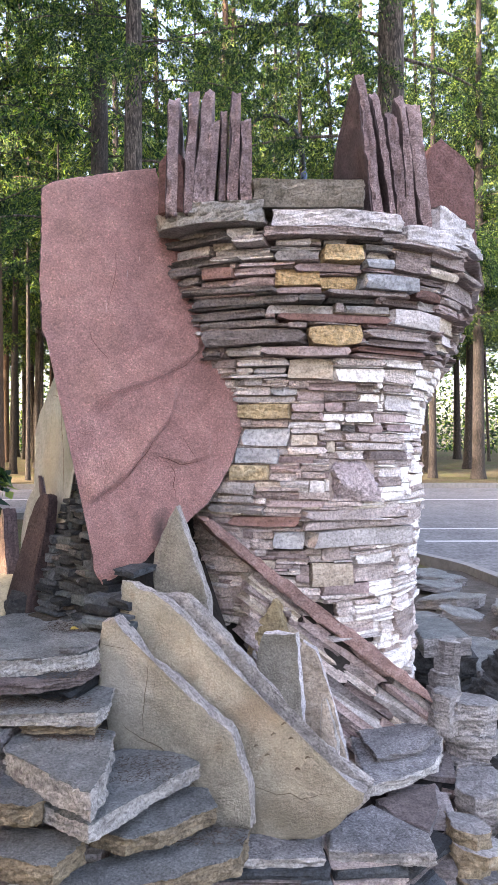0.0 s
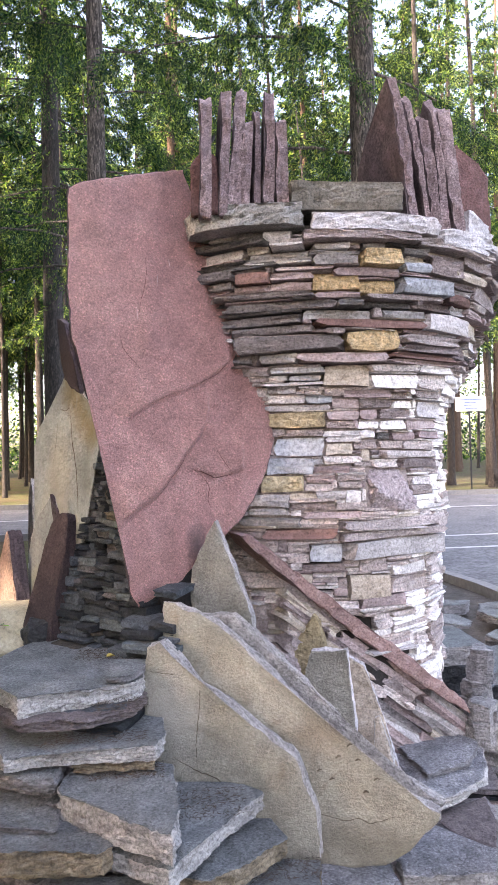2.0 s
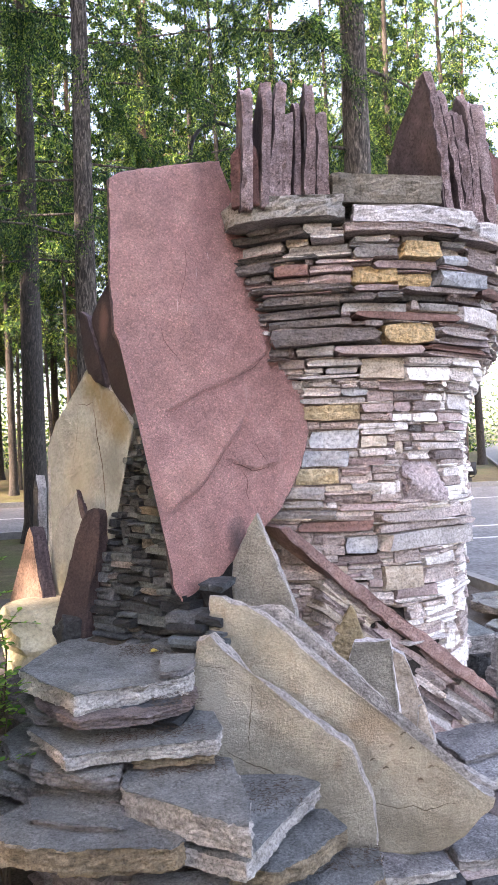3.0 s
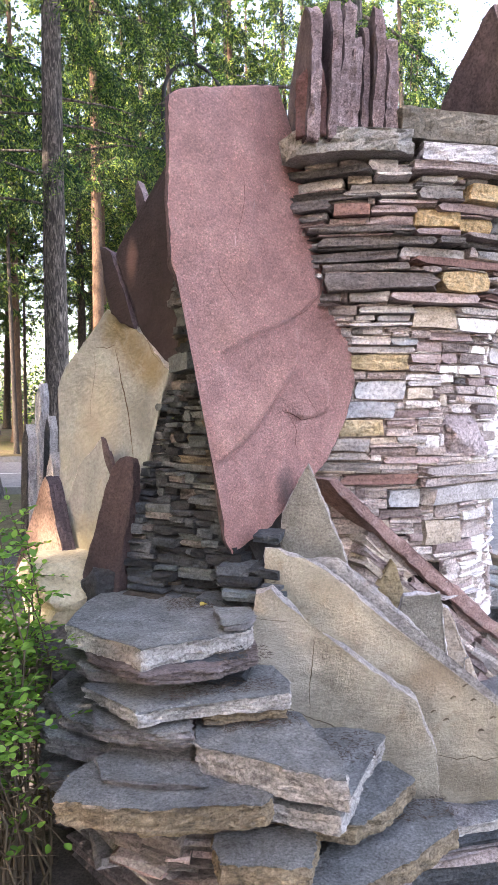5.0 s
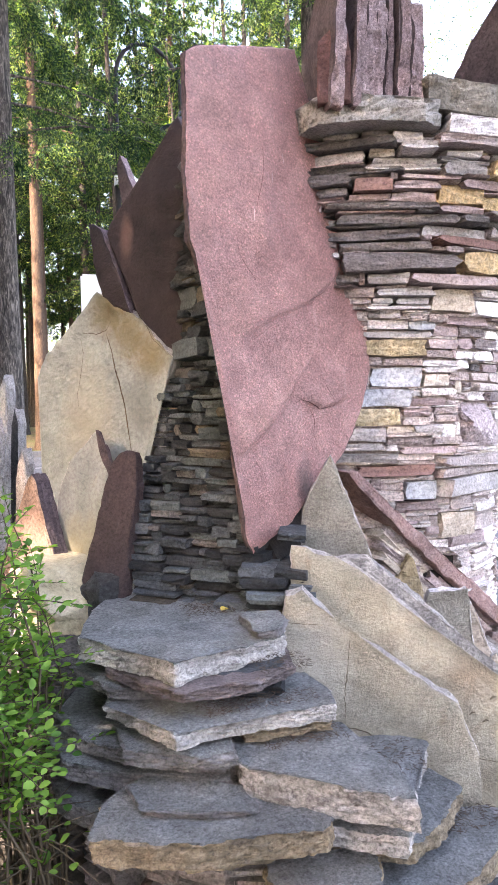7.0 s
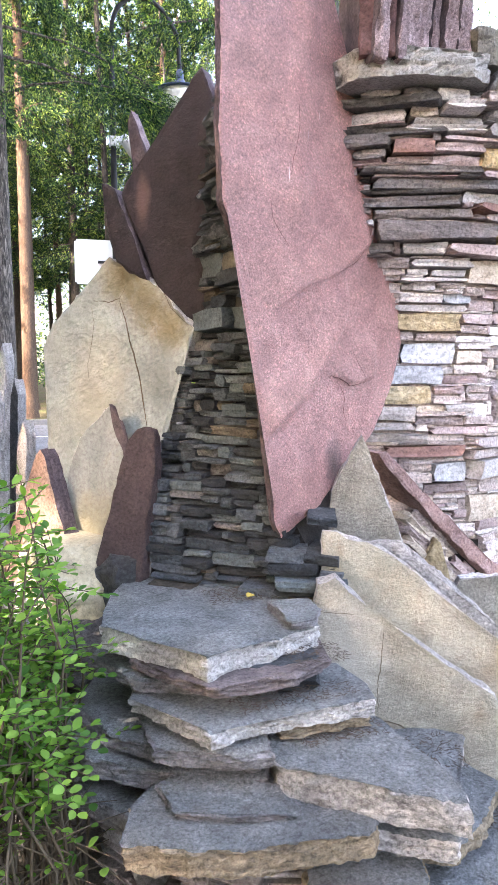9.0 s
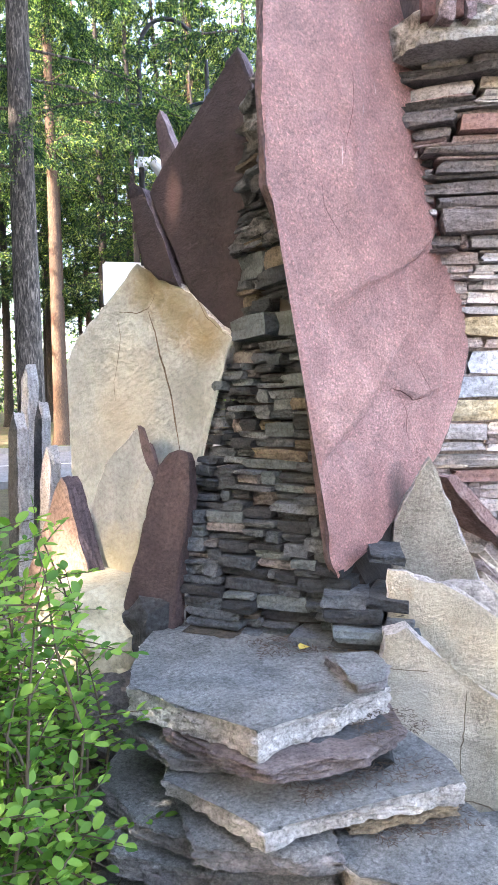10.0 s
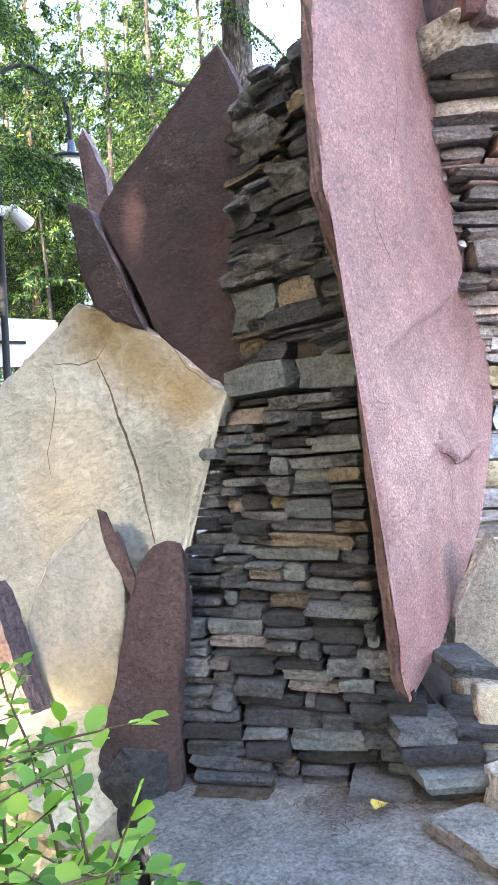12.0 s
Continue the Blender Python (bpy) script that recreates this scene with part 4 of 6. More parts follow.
slab("red_slab", [(-0.16, -0.04), (0.16, -0.04), (0.15, 0.40), (0.1, 0.48), (0.05, 0.44), (-0.03, 0.56), (-0.1, 0.50), (-0.15, 0.38)], 0.06, frame_of((1.06, 3.60, 2.55), (1, 0.3, 0), (0, 0.05, 1)), M_RED_DARK, M_RED_DARK, "upright red slate slab on the tower rim", seed=38)
slab("red_slab", [(-0.08, -0.04), (0.08, -0.04), (0.07, 0.26), (-0.06, 0.32)], 0.05, frame_of((1.19, 3.95, 2.5), (1, 0.5, 0), (0, 0.05, 1)), M_RED_DARK, M_RED_DARK, "small upright red slate slab on the tower rim", seed=39)

# ---- pink slab ----


def along(p, line):
    """Distance from p to a line of points, positive on its left side."""
    best, sign, run, at = 9.0, 1.0, 0.0, 0.0
    for a, b in zip(line, line[1:]):
        a, b, q = Vector(a), Vector(b), Vector(p)
        d = b - a
        f = max(0, min(1, (q - a).dot(d) / d.length_squared))
        c = a + d * f
        dist = (q - c).length
        if dist < best:
            best, sign, at = dist, 1.0 if d.x * (q.y - a.y) - d.y * (q.x - a.x) > 0 else -1.0, run + f * d.length
        run += d.length
    return best * sign, min(1.0, min(at, run - at) / 0.09)


CREASE = [(0.29, 0.60), (0.263, 0.567), (0.242, 0.522), (0.163, 0.459), (0.08, 0.405), (-0.014, 0.365), (-0.106, 0.338), (-0.209, 0.275), (-0.27, 0.235)]
BREAK = [(0.13, 0.40), (0.132, 0.302), (0.12, 0.249), (0.089, 0.185), (0.02, 0.108), (-0.021, 0.045), (-0.075, -0.03), (-0.127, -0.078), (-0.204, -0.125), (-0.28, -0.19)]
CURL = [(0.30, 0.19), (0.294, 0.037), (0.237, 0.012), (0.153, -0.004), (0.099, 0.016), (0.051, 0.036), (0.018, 0.018)]


def pink_shape(x, y):
    h = 0.0
    for line, amp, width in ((CREASE, 0.022, 0.018), (BREAK, 0.026, 0.010), (CURL, 0.016, 0.012)):
        d, e = along((x, y), line)
        side = -1 if d > 0 else 1
        d = abs(d)
        h += side * e * amp * (1 - math.exp(-d / width)) * math.exp(-d / 0.10)
        h -= e * amp * 0.22 * math.exp(-(d / 0.009) ** 2)
    d, e = along((x, y), [(-0.10, 1.25), (-0.16, 0.85), (-0.14, 0.60)])
    return h + 0.010 * math.exp(-(d / 0.05) ** 2) + 0.014 * math.exp(-(((x + 0.2) / 0.2) ** 2 + ((y - 0.9) / 0.35) ** 2))


PINK = [(-0.470, 1.20), (-0.425, 1.228), (-0.214, 1.295), (0.03, 1.355), (0.035, 1.235), (0.055, 1.06), (0.105, 0.90), (0.165, 0.77), (0.205, 0.65), (0.285, 0.545),
        (0.411, 0.495), (0.413, 0.30), (0.457, 0.17), (0.40, -0.01), (0.29, -0.18), (0.17, -0.283), (0.04, -0.37), (-0.014, -0.44), (-0.11, -0.482), (-0.212, -0.534),
        (-0.243, -0.48), (-0.26, -0.36), (-0.285, -0.20), (-0.309, -0.02), (-0.328, 0.22), (-0.385, 0.42), (-0.468, 0.58), (-0.478, 0.80), (-0.472, 1.0)]
pink = slab("pink_slab", PINK, 0.032, frame_of((-0.455, 3.128, 1.40), (0.929, 0.371, 0), (0, 0, 1)), M_PINK, M_PINK_EDGE,
     "tall rose-pink granular stone slab propped against the tower", shape=pink_shape, grid=0.0105, step=0.02, relief=0.004, chip=0.004, seed=3)

M_PINK_CRACK = stone("pink_stone_crack", [(0.10, 0.045, 0.045), (0.14, 0.065, 0.062), (0.20, 0.10, 0.095)], vary=0.0)
M_PINK_SCRATCH = stone("pale_scratch", [(0.62, 0.46, 0.44), (0.70, 0.55, 0.53), (0.76, 0.62, 0.60)], vary=0.0)
vein(pink, [(-0.10, 0.88), (-0.104, 0.82)], 0.003, M_PINK_SCRATCH, 11)
vein(pink, [(-0.20, 0.73), (-0.203, 0.67)], 0.003, M_PINK_SCRATCH, 12)
vein(pink, [(-0.05, 0.95), (-0.048, 0.905)], 0.0025, M_PINK_SCRATCH, 13)
vein(pink, CURL[2:], 0.003, M_PINK_CRACK, 3)
vein(pink, [(0.099, 0.003), (0.125, -0.037), (0.118, -0.101), (0.136, -0.141)], 0.004, M_PINK_CRACK, 4)

for line, width, sd in (([(-0.16, 0.95), (-0.155, 0.87), (-0.175, 0.78), (-0.195, 0.70)], 0.0028, 15), ([(-0.275, 0.62), (-0.262, 0.555), (-0.19, 0.48), (-0.18, 0.43)], 0.0025, 16),
                        (CREASE[1:5], 0.003, 17), (BREAK[4:8], 0.004, 18), ([(0.152, 0.14), (0.20, 0.06), (0.236, 0.0)], 0.0025, 19)):
    vein(pink, line, width, M_PINK_CRACK, sd)

# ---- recess wall ----
WALL_Z = [0.55, 1.0, 1.3, 1.68]
WALL_A = [(-1.16, 3.40), (-1.07, 3.52), (-0.94, 3.63), (-0.85, 3.60)]
WALL_B = [(-0.50, 2.86), (-0.69, 3.10), (-0.71, 3.11), (-0.73, 3.11)]


def lerp_rows(rows, zs, z):
    return Vector((float(np.interp(z, zs, [r[0] for r in rows])), float(np.interp(z, zs, [r[1] for r in rows])), z))


def wall_at(s, z):
    a, b = lerp_rows(WALL_A, WALL_Z, z), lerp_rows(WALL_B, WALL_Z, z)
    f = (0.04 + s * 0.95) / 0.80
    p = a + (b - a) * f
    d = (b - a).normalized()
    n = Vector((d.y, -d.x, 0))
    return p + n * (0.03 * math.sin(math.pi * f)) * -1, n


buttress = thing("stone_buttress", "recessed buttress wall of thin dark grey slate courses between leaning slabs", "wall", (0, 0, 0))
verts, faces = [], []
for z in (0.3, 0.55, 1.0, 1.3, 1.68):
    a, n = wall_at(0, z)
    b, _ = wall_at(0.8, z)
    a, b = a - n * 0.10, b - n * 0.10
    verts += [a, b, Vector((b.x + 0.35, b.y + 0.35, z)), Vector((a.x + 0.55, a.y + 0.25, z))]
for j in range(4):
    faces += [(j * 4 + k, j * 4 + (k + 1) % 4, j * 4 + 4 + (k + 1) % 4, j * 4 + 4 + k) for k in range(4)]
faces.append((16, 17, 18, 19))
link_mesh("core", verts, faces, [M_MORTAR], buttress)


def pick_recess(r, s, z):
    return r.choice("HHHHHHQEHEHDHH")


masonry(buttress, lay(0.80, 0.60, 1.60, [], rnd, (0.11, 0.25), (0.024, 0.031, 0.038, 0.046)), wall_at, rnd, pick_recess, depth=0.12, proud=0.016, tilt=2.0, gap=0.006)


def column_at(s, z):
    top = (z - 1.68) / 0.8
    a = Vector((-0.835 + 0.03 * top, 3.55 - 0.05 * top, z))
    b = Vector((-0.73, 3.10, z))
    d = (b - a).normalized()
    return a + (b - a) * ((0.025 + s * 0.945) / 0.46), Vector((d.y, -d.x, 0))


column = new("upper_masonry")
column.parent = buttress
tagged(column, "rough dark slate courses")
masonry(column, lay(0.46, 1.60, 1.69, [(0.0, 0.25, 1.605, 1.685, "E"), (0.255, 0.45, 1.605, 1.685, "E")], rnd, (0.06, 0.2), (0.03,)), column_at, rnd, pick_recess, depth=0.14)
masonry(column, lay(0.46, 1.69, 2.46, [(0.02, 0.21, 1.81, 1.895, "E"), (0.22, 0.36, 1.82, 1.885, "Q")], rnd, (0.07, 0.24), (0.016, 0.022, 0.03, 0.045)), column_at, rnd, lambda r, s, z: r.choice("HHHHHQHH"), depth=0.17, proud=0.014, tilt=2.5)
verts = []
for z in (1.65, 2.42):
    a, n = column_at(0, z)
    b, _ = column_at(0.46, z)
    verts += [a - n * 0.06, b - n * 0.03, b + Vector((0.1, 0.2, 0)), a + Vector((0.4, 0.1, 0))]
link_mesh("core", verts, [(0, 1, 5, 4), (1, 2, 6, 5), (2, 3, 7, 6), (3, 0, 4, 7), (4, 5, 6, 7)], [M_MORTAR], buttress)


def pier_at(s, z):
    f = max(0.0, (0.92 - z) / 0.26)
    a, b = Vector((-0.77, 3.0 - 0.03 * f, z)), Vector((-0.54 + 0.04 * f, 2.87 - 0.05 * f, z))
    d = (b - a).normalized()
    return a + (b - a) * (s / 0.30) + Vector((0.025, 0.045, 0)), Vector((d.y, -d.x, 0))


pier = new("pier_masonry")
pier.parent = buttress
pier_rows = [q for q in lay(0.30, 0.66, 0.95, [], rnd, (0.12, 0.28), (0.022, 0.028, 0.036)) if q[3] < 0.845 or q[0] > 0.17]
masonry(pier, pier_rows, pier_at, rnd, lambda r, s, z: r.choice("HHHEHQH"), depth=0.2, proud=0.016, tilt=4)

# ---- leaning slabs in front ----
BS = [(-0.631, 0.455), (-0.58, 0.45), (-0.419, 0.39), (-0.243, 0.255), (-0.099, 0.123), (0.128, -0.10), (0.269, -0.184), (0.425, -0.241), (0.42, -0.27), (0.296, -0.41), (0.23, -0.45), (-0.03, -0.50), (-0.30, -0.35), (-0.638, 0.10)]
ochre = slab("ochre_slab", BS, 0.06, frame_of((0.03, 2.685, 0.45), (0.915, -0.403, 0), (0, 0, 1)), M_OCHRE, M_RIM_EDGE, "large ochre sandstone slab leaning diagonally, with a split grey edge", seed=41, chip=0.008)
BACKS = [(-0.50, 0.42), (-0.36, 0.42), (-0.22, 0.31), (-0.07, 0.175), (0.15, -0.05), (0.30, -0.15), (0.44, -0.215), (0.40, -0.30), (0.2, -0.45), (-0.3, -0.4), (-0.5, 0.1)]
slab("grey_slab", BACKS, 0.05, frame_of((0.06, 2.752, 0.43), (0.915, -0.403, 0), (0, 0, 1)), M_RIM_EDGE, M_RIM_EDGE, "grey split slab standing behind the ochre slab", seed=42, chip=0.012)
S2 = [(-0.023, -0.01), (0.036, 0.011), (0.075, -0.025), (0.188, -0.151), (0.299, -0.206), (0.476, -0.327), (0.563, -0.38), (0.588, -0.462), (0.631, -0.561), (0.643, -0.73), (0.513, -0.76), (0.2, -0.70), (0.03, -0.55), (-0.03, -0.3), (-0.04, -0.161)]
ochre_low = slab("ochre_slab", S2, 0.075, frame_of((-0.592, 2.83, 0.768), (0.922, -0.387, 0), (0, 0, 1)), M_OCHRE_LOW, M_RIM_EDGE, "lower ochre sandstone slab with a stepped grey upper edge", seed=43, chip=0.008,
     shape=lambda x, y: -0.012 if x > 0.2 else 0.0)
vein(ochre, [(-0.06, -0.28), (-0.002, -0.296), (0.084, -0.316), (0.141, -0.293), (0.183, -0.311), (0.267, -0.271), (0.307, -0.27)], 0.004, M_OCHRE_CRACK, 31)
for k, (x, y) in enumerate([(0.06, -0.086), (0.104, -0.038), (0.132, -0.088), (-0.011, -0.142), (0.035, -0.168), (0.2, -0.15), (0.16, -0.20)]):
    vein(ochre, [(x, y), (x + 0.012, y + 0.009), (x + 0.03, y + 0.005)], 0.009, M_OCHRE_CRACK, 32 + k)
vein(ochre_low, [(0.195, -0.161), (0.19, -0.251), (0.178, -0.343), (0.181, -0.443)], 0.004, M_OCHRE_CRACK, 7)
vein(ochre_low, [(0.084, -0.422), (0.18, -0.466), (0.255, -0.489), (0.375, -0.58), (0.468, -0.673)], 0.005, M_OCHRE_CRACK, 8)
vein(ochre_low, [(-0.02, -0.102), (0.06, -0.106), (0.112, -0.113)], 0.003, M_OCHRE_CRACK, 9)
PT = [(0.007, 0.006), (-0.03, -0.057), (-0.104, -0.199), (-0.112, -0.326), (-0.10, -0.46), (0.17, -0.50), (0.163, -0.387), (0.085, -0.192)]
slab("pointed_slab", PT, 0.05, frame_of((-0.335, 3.075, 1.21), (0.929, -0.37, 0), (0, 0, 1)), M_POINT, M_RIM_EDGE, "pointed grey-tan slab standing before the pink slab", seed=44)
# long red slab and slates laid on the slant below it
slant = Vector((1.13, 0.29, -0.93)).normalized()
DIA0 = Vector((-0.21, 3.19, 1.13))
slab("red_slab", [(0.0, 0.01), (0.03, 0.032), (0.5, 0.028), (1.0, 0.034), (1.44, 0.025), (1.50, -0.005), (1.2, -0.036), (0.75, -0.034), (0.35, -0.024), (0.06, -0.012)], 0.22,
     frame_of(DIA0 + Vector((0, -0.03, 0)), slant, Vector((0, 0, 1))), M_RED_SLANT, M_RED_SLANT, "long reddish slab lying on the slant across the tower's foot", seed=45, chip=0.008, step=0.04)
apron = thing("slanting_slates", "fan of slanting mauve-grey slates below the long red slab", "stones", (0, 0, 0))
r = random.Random(9)
for row in range(24):
    drop = 0.052 + row * 0.030
    x0 = 0.24 + row * 0.012 + r.uniform(0, 0.1)
    while True:
        ln = r.uniform(0.25, 0.65)
        p = DIA0 + slant * (x0 + ln / 2)
        q = Vector((p.x - 0.01 * row, p.y + 0.05 - 0.007 * row, p.z - drop * 1.28))
        if x0 > 1.42 or q.x > 1.03:
            break
        if q.z - 0.25 * ln < -0.16:
            x0 += 0.1
            continue
        m = frame_of(q, slant, Vector((0, 0, 1))) @ pose(0, 0, 0, r.gauss(0, 1.5), r.gauss(0, 1.2), r.gauss(0, 1)) @ Matrix.Diagonal((ln - 0.006, r.uniform(0.034, 0.046), 0.2, 1))
        ob = new("slate", POOL[r.randrange(len(POOL))])
        ob.parent = apron
        ob.matrix_basis = m @ Matrix.Translation((0, 0, -0.4 + r.uniform(0, 0.07)))
        ob.material_slots[0].link = "OBJECT"
        ob.material_slots[0].material = M_WALL[r.choice("SGSPNTSM")]
        x0 += ln
# sheet behind the slates, near black to stand for shade in their gaps
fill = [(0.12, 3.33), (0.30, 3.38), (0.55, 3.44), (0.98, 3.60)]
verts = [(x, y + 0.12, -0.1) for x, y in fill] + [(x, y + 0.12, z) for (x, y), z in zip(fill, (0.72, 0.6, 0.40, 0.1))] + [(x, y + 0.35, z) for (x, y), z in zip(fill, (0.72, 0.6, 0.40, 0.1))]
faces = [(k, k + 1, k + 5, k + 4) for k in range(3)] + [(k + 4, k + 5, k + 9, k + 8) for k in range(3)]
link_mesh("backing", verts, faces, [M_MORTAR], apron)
# small pointed stones
slab("pointed_slab", [(-0.11, -0.16), (0.09, -0.16), (0.07, -0.03), (0.035, 0.09), (0.02, 0.105), (-0.05, 0.0), (-0.09, -0.08)], 0.10, frame_of((0.095, 3.24, 0.65), (0.95, -0.3, 0), (0, 0.05, 1)), M_WALL["O"], M_WALL["O"], "small pointed ochre stone", seed=46, step=0.025, shape=lambda x, y: 0.05 * min(0.0, -abs(x - 0.01 + 0.25 * y)))
slab("pointed_slab", [(-0.12, -0.45), (0.11, -0.45), (0.09, -0.20), (0.062, 0.045), (0.04, 0.038), (-0.03, 0.042), (-0.085, 0.035), (-0.11, -0.04)], 0.05, frame_of((0.14, 2.97, 0.63), (0.93, -0.37, 0), (0, 0.05, 1)), M_POINT, M_COPING, "broken grey stone wedged behind the ochre slab", seed=47, step=0.025)
slab("pointed_slab", [(-0.10, -0.45), (0.18, -0.50), (0.17, -0.42), (0.10, -0.18), (0.02, 0.03), (-0.04, 0.06), (-0.08, -0.05)], 0.03, frame_of((0.275, 3.06, 0.55), (0.93, -0.37, 0), (0, 0.06, 1)), M_WALL["T"], M_COPING, "curved pointed tan stone with a pale edge", seed=48, step=0.025)
slab("pointed_slab", [(-0.03, -0.2), (0.05, -0.22), (0.045, -0.12), (-0.01, 0.05), (-0.03, 0.04)], 0.03, frame_of((0.335, 2.93, 0.35), (0.9, -0.4, 0), (0, 0.06, 1)), M_WALL["T"], M_LEDGE_EDGE, "thin splinter of tan stone", seed=49, step=0.025)

# ---- ledges ----
LEDGES = [
    ("grey_slab", [(-1.11, 3.50), (-1.22, 3.28), (-1.295, 2.965), (-1.20, 2.83), (-1.09, 2.705), (-1.048, 2.615), (-0.92, 2.675), (-0.81, 2.69), (-0.645, 2.75), (-0.60, 2.95), (-0.70, 3.12), (-0.85, 3.32)], 0.665, 0.078, "L", "broad grey slate ledge with a pale split edge"),
    ("mauve_slab", [(-1.225, 2.85), (-1.127, 2.70), (-1.028, 2.575), (-0.813, 2.58), (-0.65, 2.665), (-0.6, 2.9), (-1.1, 3.2)], 0.59, 0.035, "P", "thin mauve slab under the broad ledge"),
    ("grey_slab", [(-1.235, 2.79), (-1.179, 2.728), (-1.068, 2.507), (-0.948, 2.543), (-0.767, 2.541), (-0.567, 2.534), (-0.54, 2.63), (-0.56, 2.85), (-1.15, 3.0)], 0.50, 0.05, "L", "grey slate ledge with a wavy split edge"),
    ("tan_slab", [(-0.85, 2.56), (-0.58, 2.55), (-0.56, 2.75), (-0.85, 2.75)], 0.445, 0.03, "T", "thin tan slab"),
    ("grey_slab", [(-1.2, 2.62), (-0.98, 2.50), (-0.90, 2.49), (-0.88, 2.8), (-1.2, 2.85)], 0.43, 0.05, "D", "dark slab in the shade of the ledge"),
    ("grey_slab", [(-0.885, 2.485), (-0.785, 2.39), (-0.669, 2.29), (-0.536, 2.19), (-0.50, 2.165), (-0.485, 2.30), (-0.505, 2.46), (-0.52, 2.62), (-0.70, 2.70), (-0.86, 2.66)], 0.40, 0.10, "L", "thick three-cornered grey slab jutting out"),
    ("grey_slab", [(-0.515, 2.20), (-0.346, 2.445), (-0.188, 2.628), (-0.30, 2.72), (-0.5, 2.75), (-0.75, 2.55), (-0.7, 2.33)], 0.275, 0.065, "W", "grey slab with a white split edge"),
    ("tan_slab", [(-0.12, 2.53), (-0.16, 2.66), (-0.5, 2.7), (-0.7, 2.45), (-0.42, 2.33), (-0.30, 2.38)], 0.16, 0.065, "T", "tan-edged slab under the white-edged one"),
    ("tan_slab", [(-1.315, 2.42), (-1.27, 2.564), (-1.17, 2.66), (-0.9, 2.6), (-0.72, 2.46), (-0.69, 2.29), (-0.72, 2.265), (-1.018, 2.305), (-1.172, 2.345)], 0.31, 0.075, "T", "thick tan-edged slab low in the stack"),
    ("grey_slab", [(-1.199, 2.59), (-1.126, 2.65), (-0.887, 2.5), (-0.882, 2.37), (-1.081, 2.416), (-1.169, 2.463)], 0.332, 0.02, "D", "thin dark slate lying on the tan slab"),
    ("grey_slab", [(-0.86, 2.38), (-0.784, 2.36), (-0.60, 2.36), (-0.55, 2.30), (-0.62, 2.16), (-0.70, 2.17), (-0.86, 2.23)], 0.17, 0.08, "T", "grey slab with a rough tan edge"),
    ("grey_slab", [(-0.66, 2.26), (-0.46, 2.42), (-0.131, 2.58), (0.0, 2.56), (-0.03, 2.40), (-0.2, 2.30), (-0.55, 2.16)], 0.06, 0.075, "T", "broad grey slab at the foot of the ochre slabs"),
]
LEDGES += [
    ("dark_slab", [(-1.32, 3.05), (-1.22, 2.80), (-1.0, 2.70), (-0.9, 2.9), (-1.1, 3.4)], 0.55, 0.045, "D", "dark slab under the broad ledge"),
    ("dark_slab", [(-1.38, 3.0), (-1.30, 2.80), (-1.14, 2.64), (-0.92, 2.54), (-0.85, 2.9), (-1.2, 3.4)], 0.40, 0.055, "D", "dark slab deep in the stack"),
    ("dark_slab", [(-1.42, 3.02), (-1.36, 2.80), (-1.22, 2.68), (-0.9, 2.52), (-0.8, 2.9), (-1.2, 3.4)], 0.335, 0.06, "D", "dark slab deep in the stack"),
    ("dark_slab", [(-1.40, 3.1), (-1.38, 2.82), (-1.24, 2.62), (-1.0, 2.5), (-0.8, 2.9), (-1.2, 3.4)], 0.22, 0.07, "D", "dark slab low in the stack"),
    ("tan_slab", [(-1.08, 2.36), (-0.72, 2.33), (-0.72, 2.6), (-1.1, 2.6)], 0.232, 0.04, "T", "narrow tan slab under the thick one"),
]


def cleaved(x, y):
    """Shallow steps where thin sheets have split off a slab's face."""
    return 0.005 * round(2.0 * noise.noise(Vector((x * 4.5, y * 7.0, 3.3))) + 0.5 * noise.noise(Vector((x * 21, y * 21, 1.3)))) - 0.002


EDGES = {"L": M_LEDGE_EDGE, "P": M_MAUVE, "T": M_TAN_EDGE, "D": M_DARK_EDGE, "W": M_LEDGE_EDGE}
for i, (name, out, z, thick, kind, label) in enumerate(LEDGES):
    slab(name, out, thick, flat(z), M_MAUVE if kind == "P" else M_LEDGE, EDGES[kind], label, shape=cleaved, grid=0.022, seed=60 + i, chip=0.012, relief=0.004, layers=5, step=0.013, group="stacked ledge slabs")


slab("dark_slab", [(-0.755, 2.92), (-0.75, 2.72), (-0.68, 2.72), (-0.62, 2.80), (-0.62, 2.90)], 0.028, flat(0.692), M_LEDGE, M_DARK_EDGE, "thin dark slate lying on the broad ledge", seed=79, layers=3, chip=0.008, step=0.02)

# ---- plinth ----
PLINTH = [(-1.30, 3.45), (-1.22, 2.95), (-1.02, 2.62), (-0.85, 2.50), (-0.55, 2.42), (-0.1, 2.50), (0.25, 2.50), (0.62, 2.55), (0.82, 2.75), (0.86, 3.05), (1.0, 3.3), (1.1, 3.7)]


def plinth_at(s, z):
    total = 0
    for a, b in zip(PLINTH, PLINTH[1:]):
        d = Vector(b) - Vector(a)
        if total + d.length >= s or b == PLINTH[-1]:
            f = (s - total) / d.length
            n = Vector((d.y, -d.x, 0)).normalized()
            return Vector((a[0] + d.x * f, a[1] + d.y * f, z)) + n * 0.0, n
        total += d.length


plen = sum((Vector(b) - Vector(a)).length for a, b in zip(PLINTH, PLINTH[1:]))
plinth = thing("stone_plinth", "low curved plinth of stacked grey slabs under the tower", "plinth", (0, 0, 0))
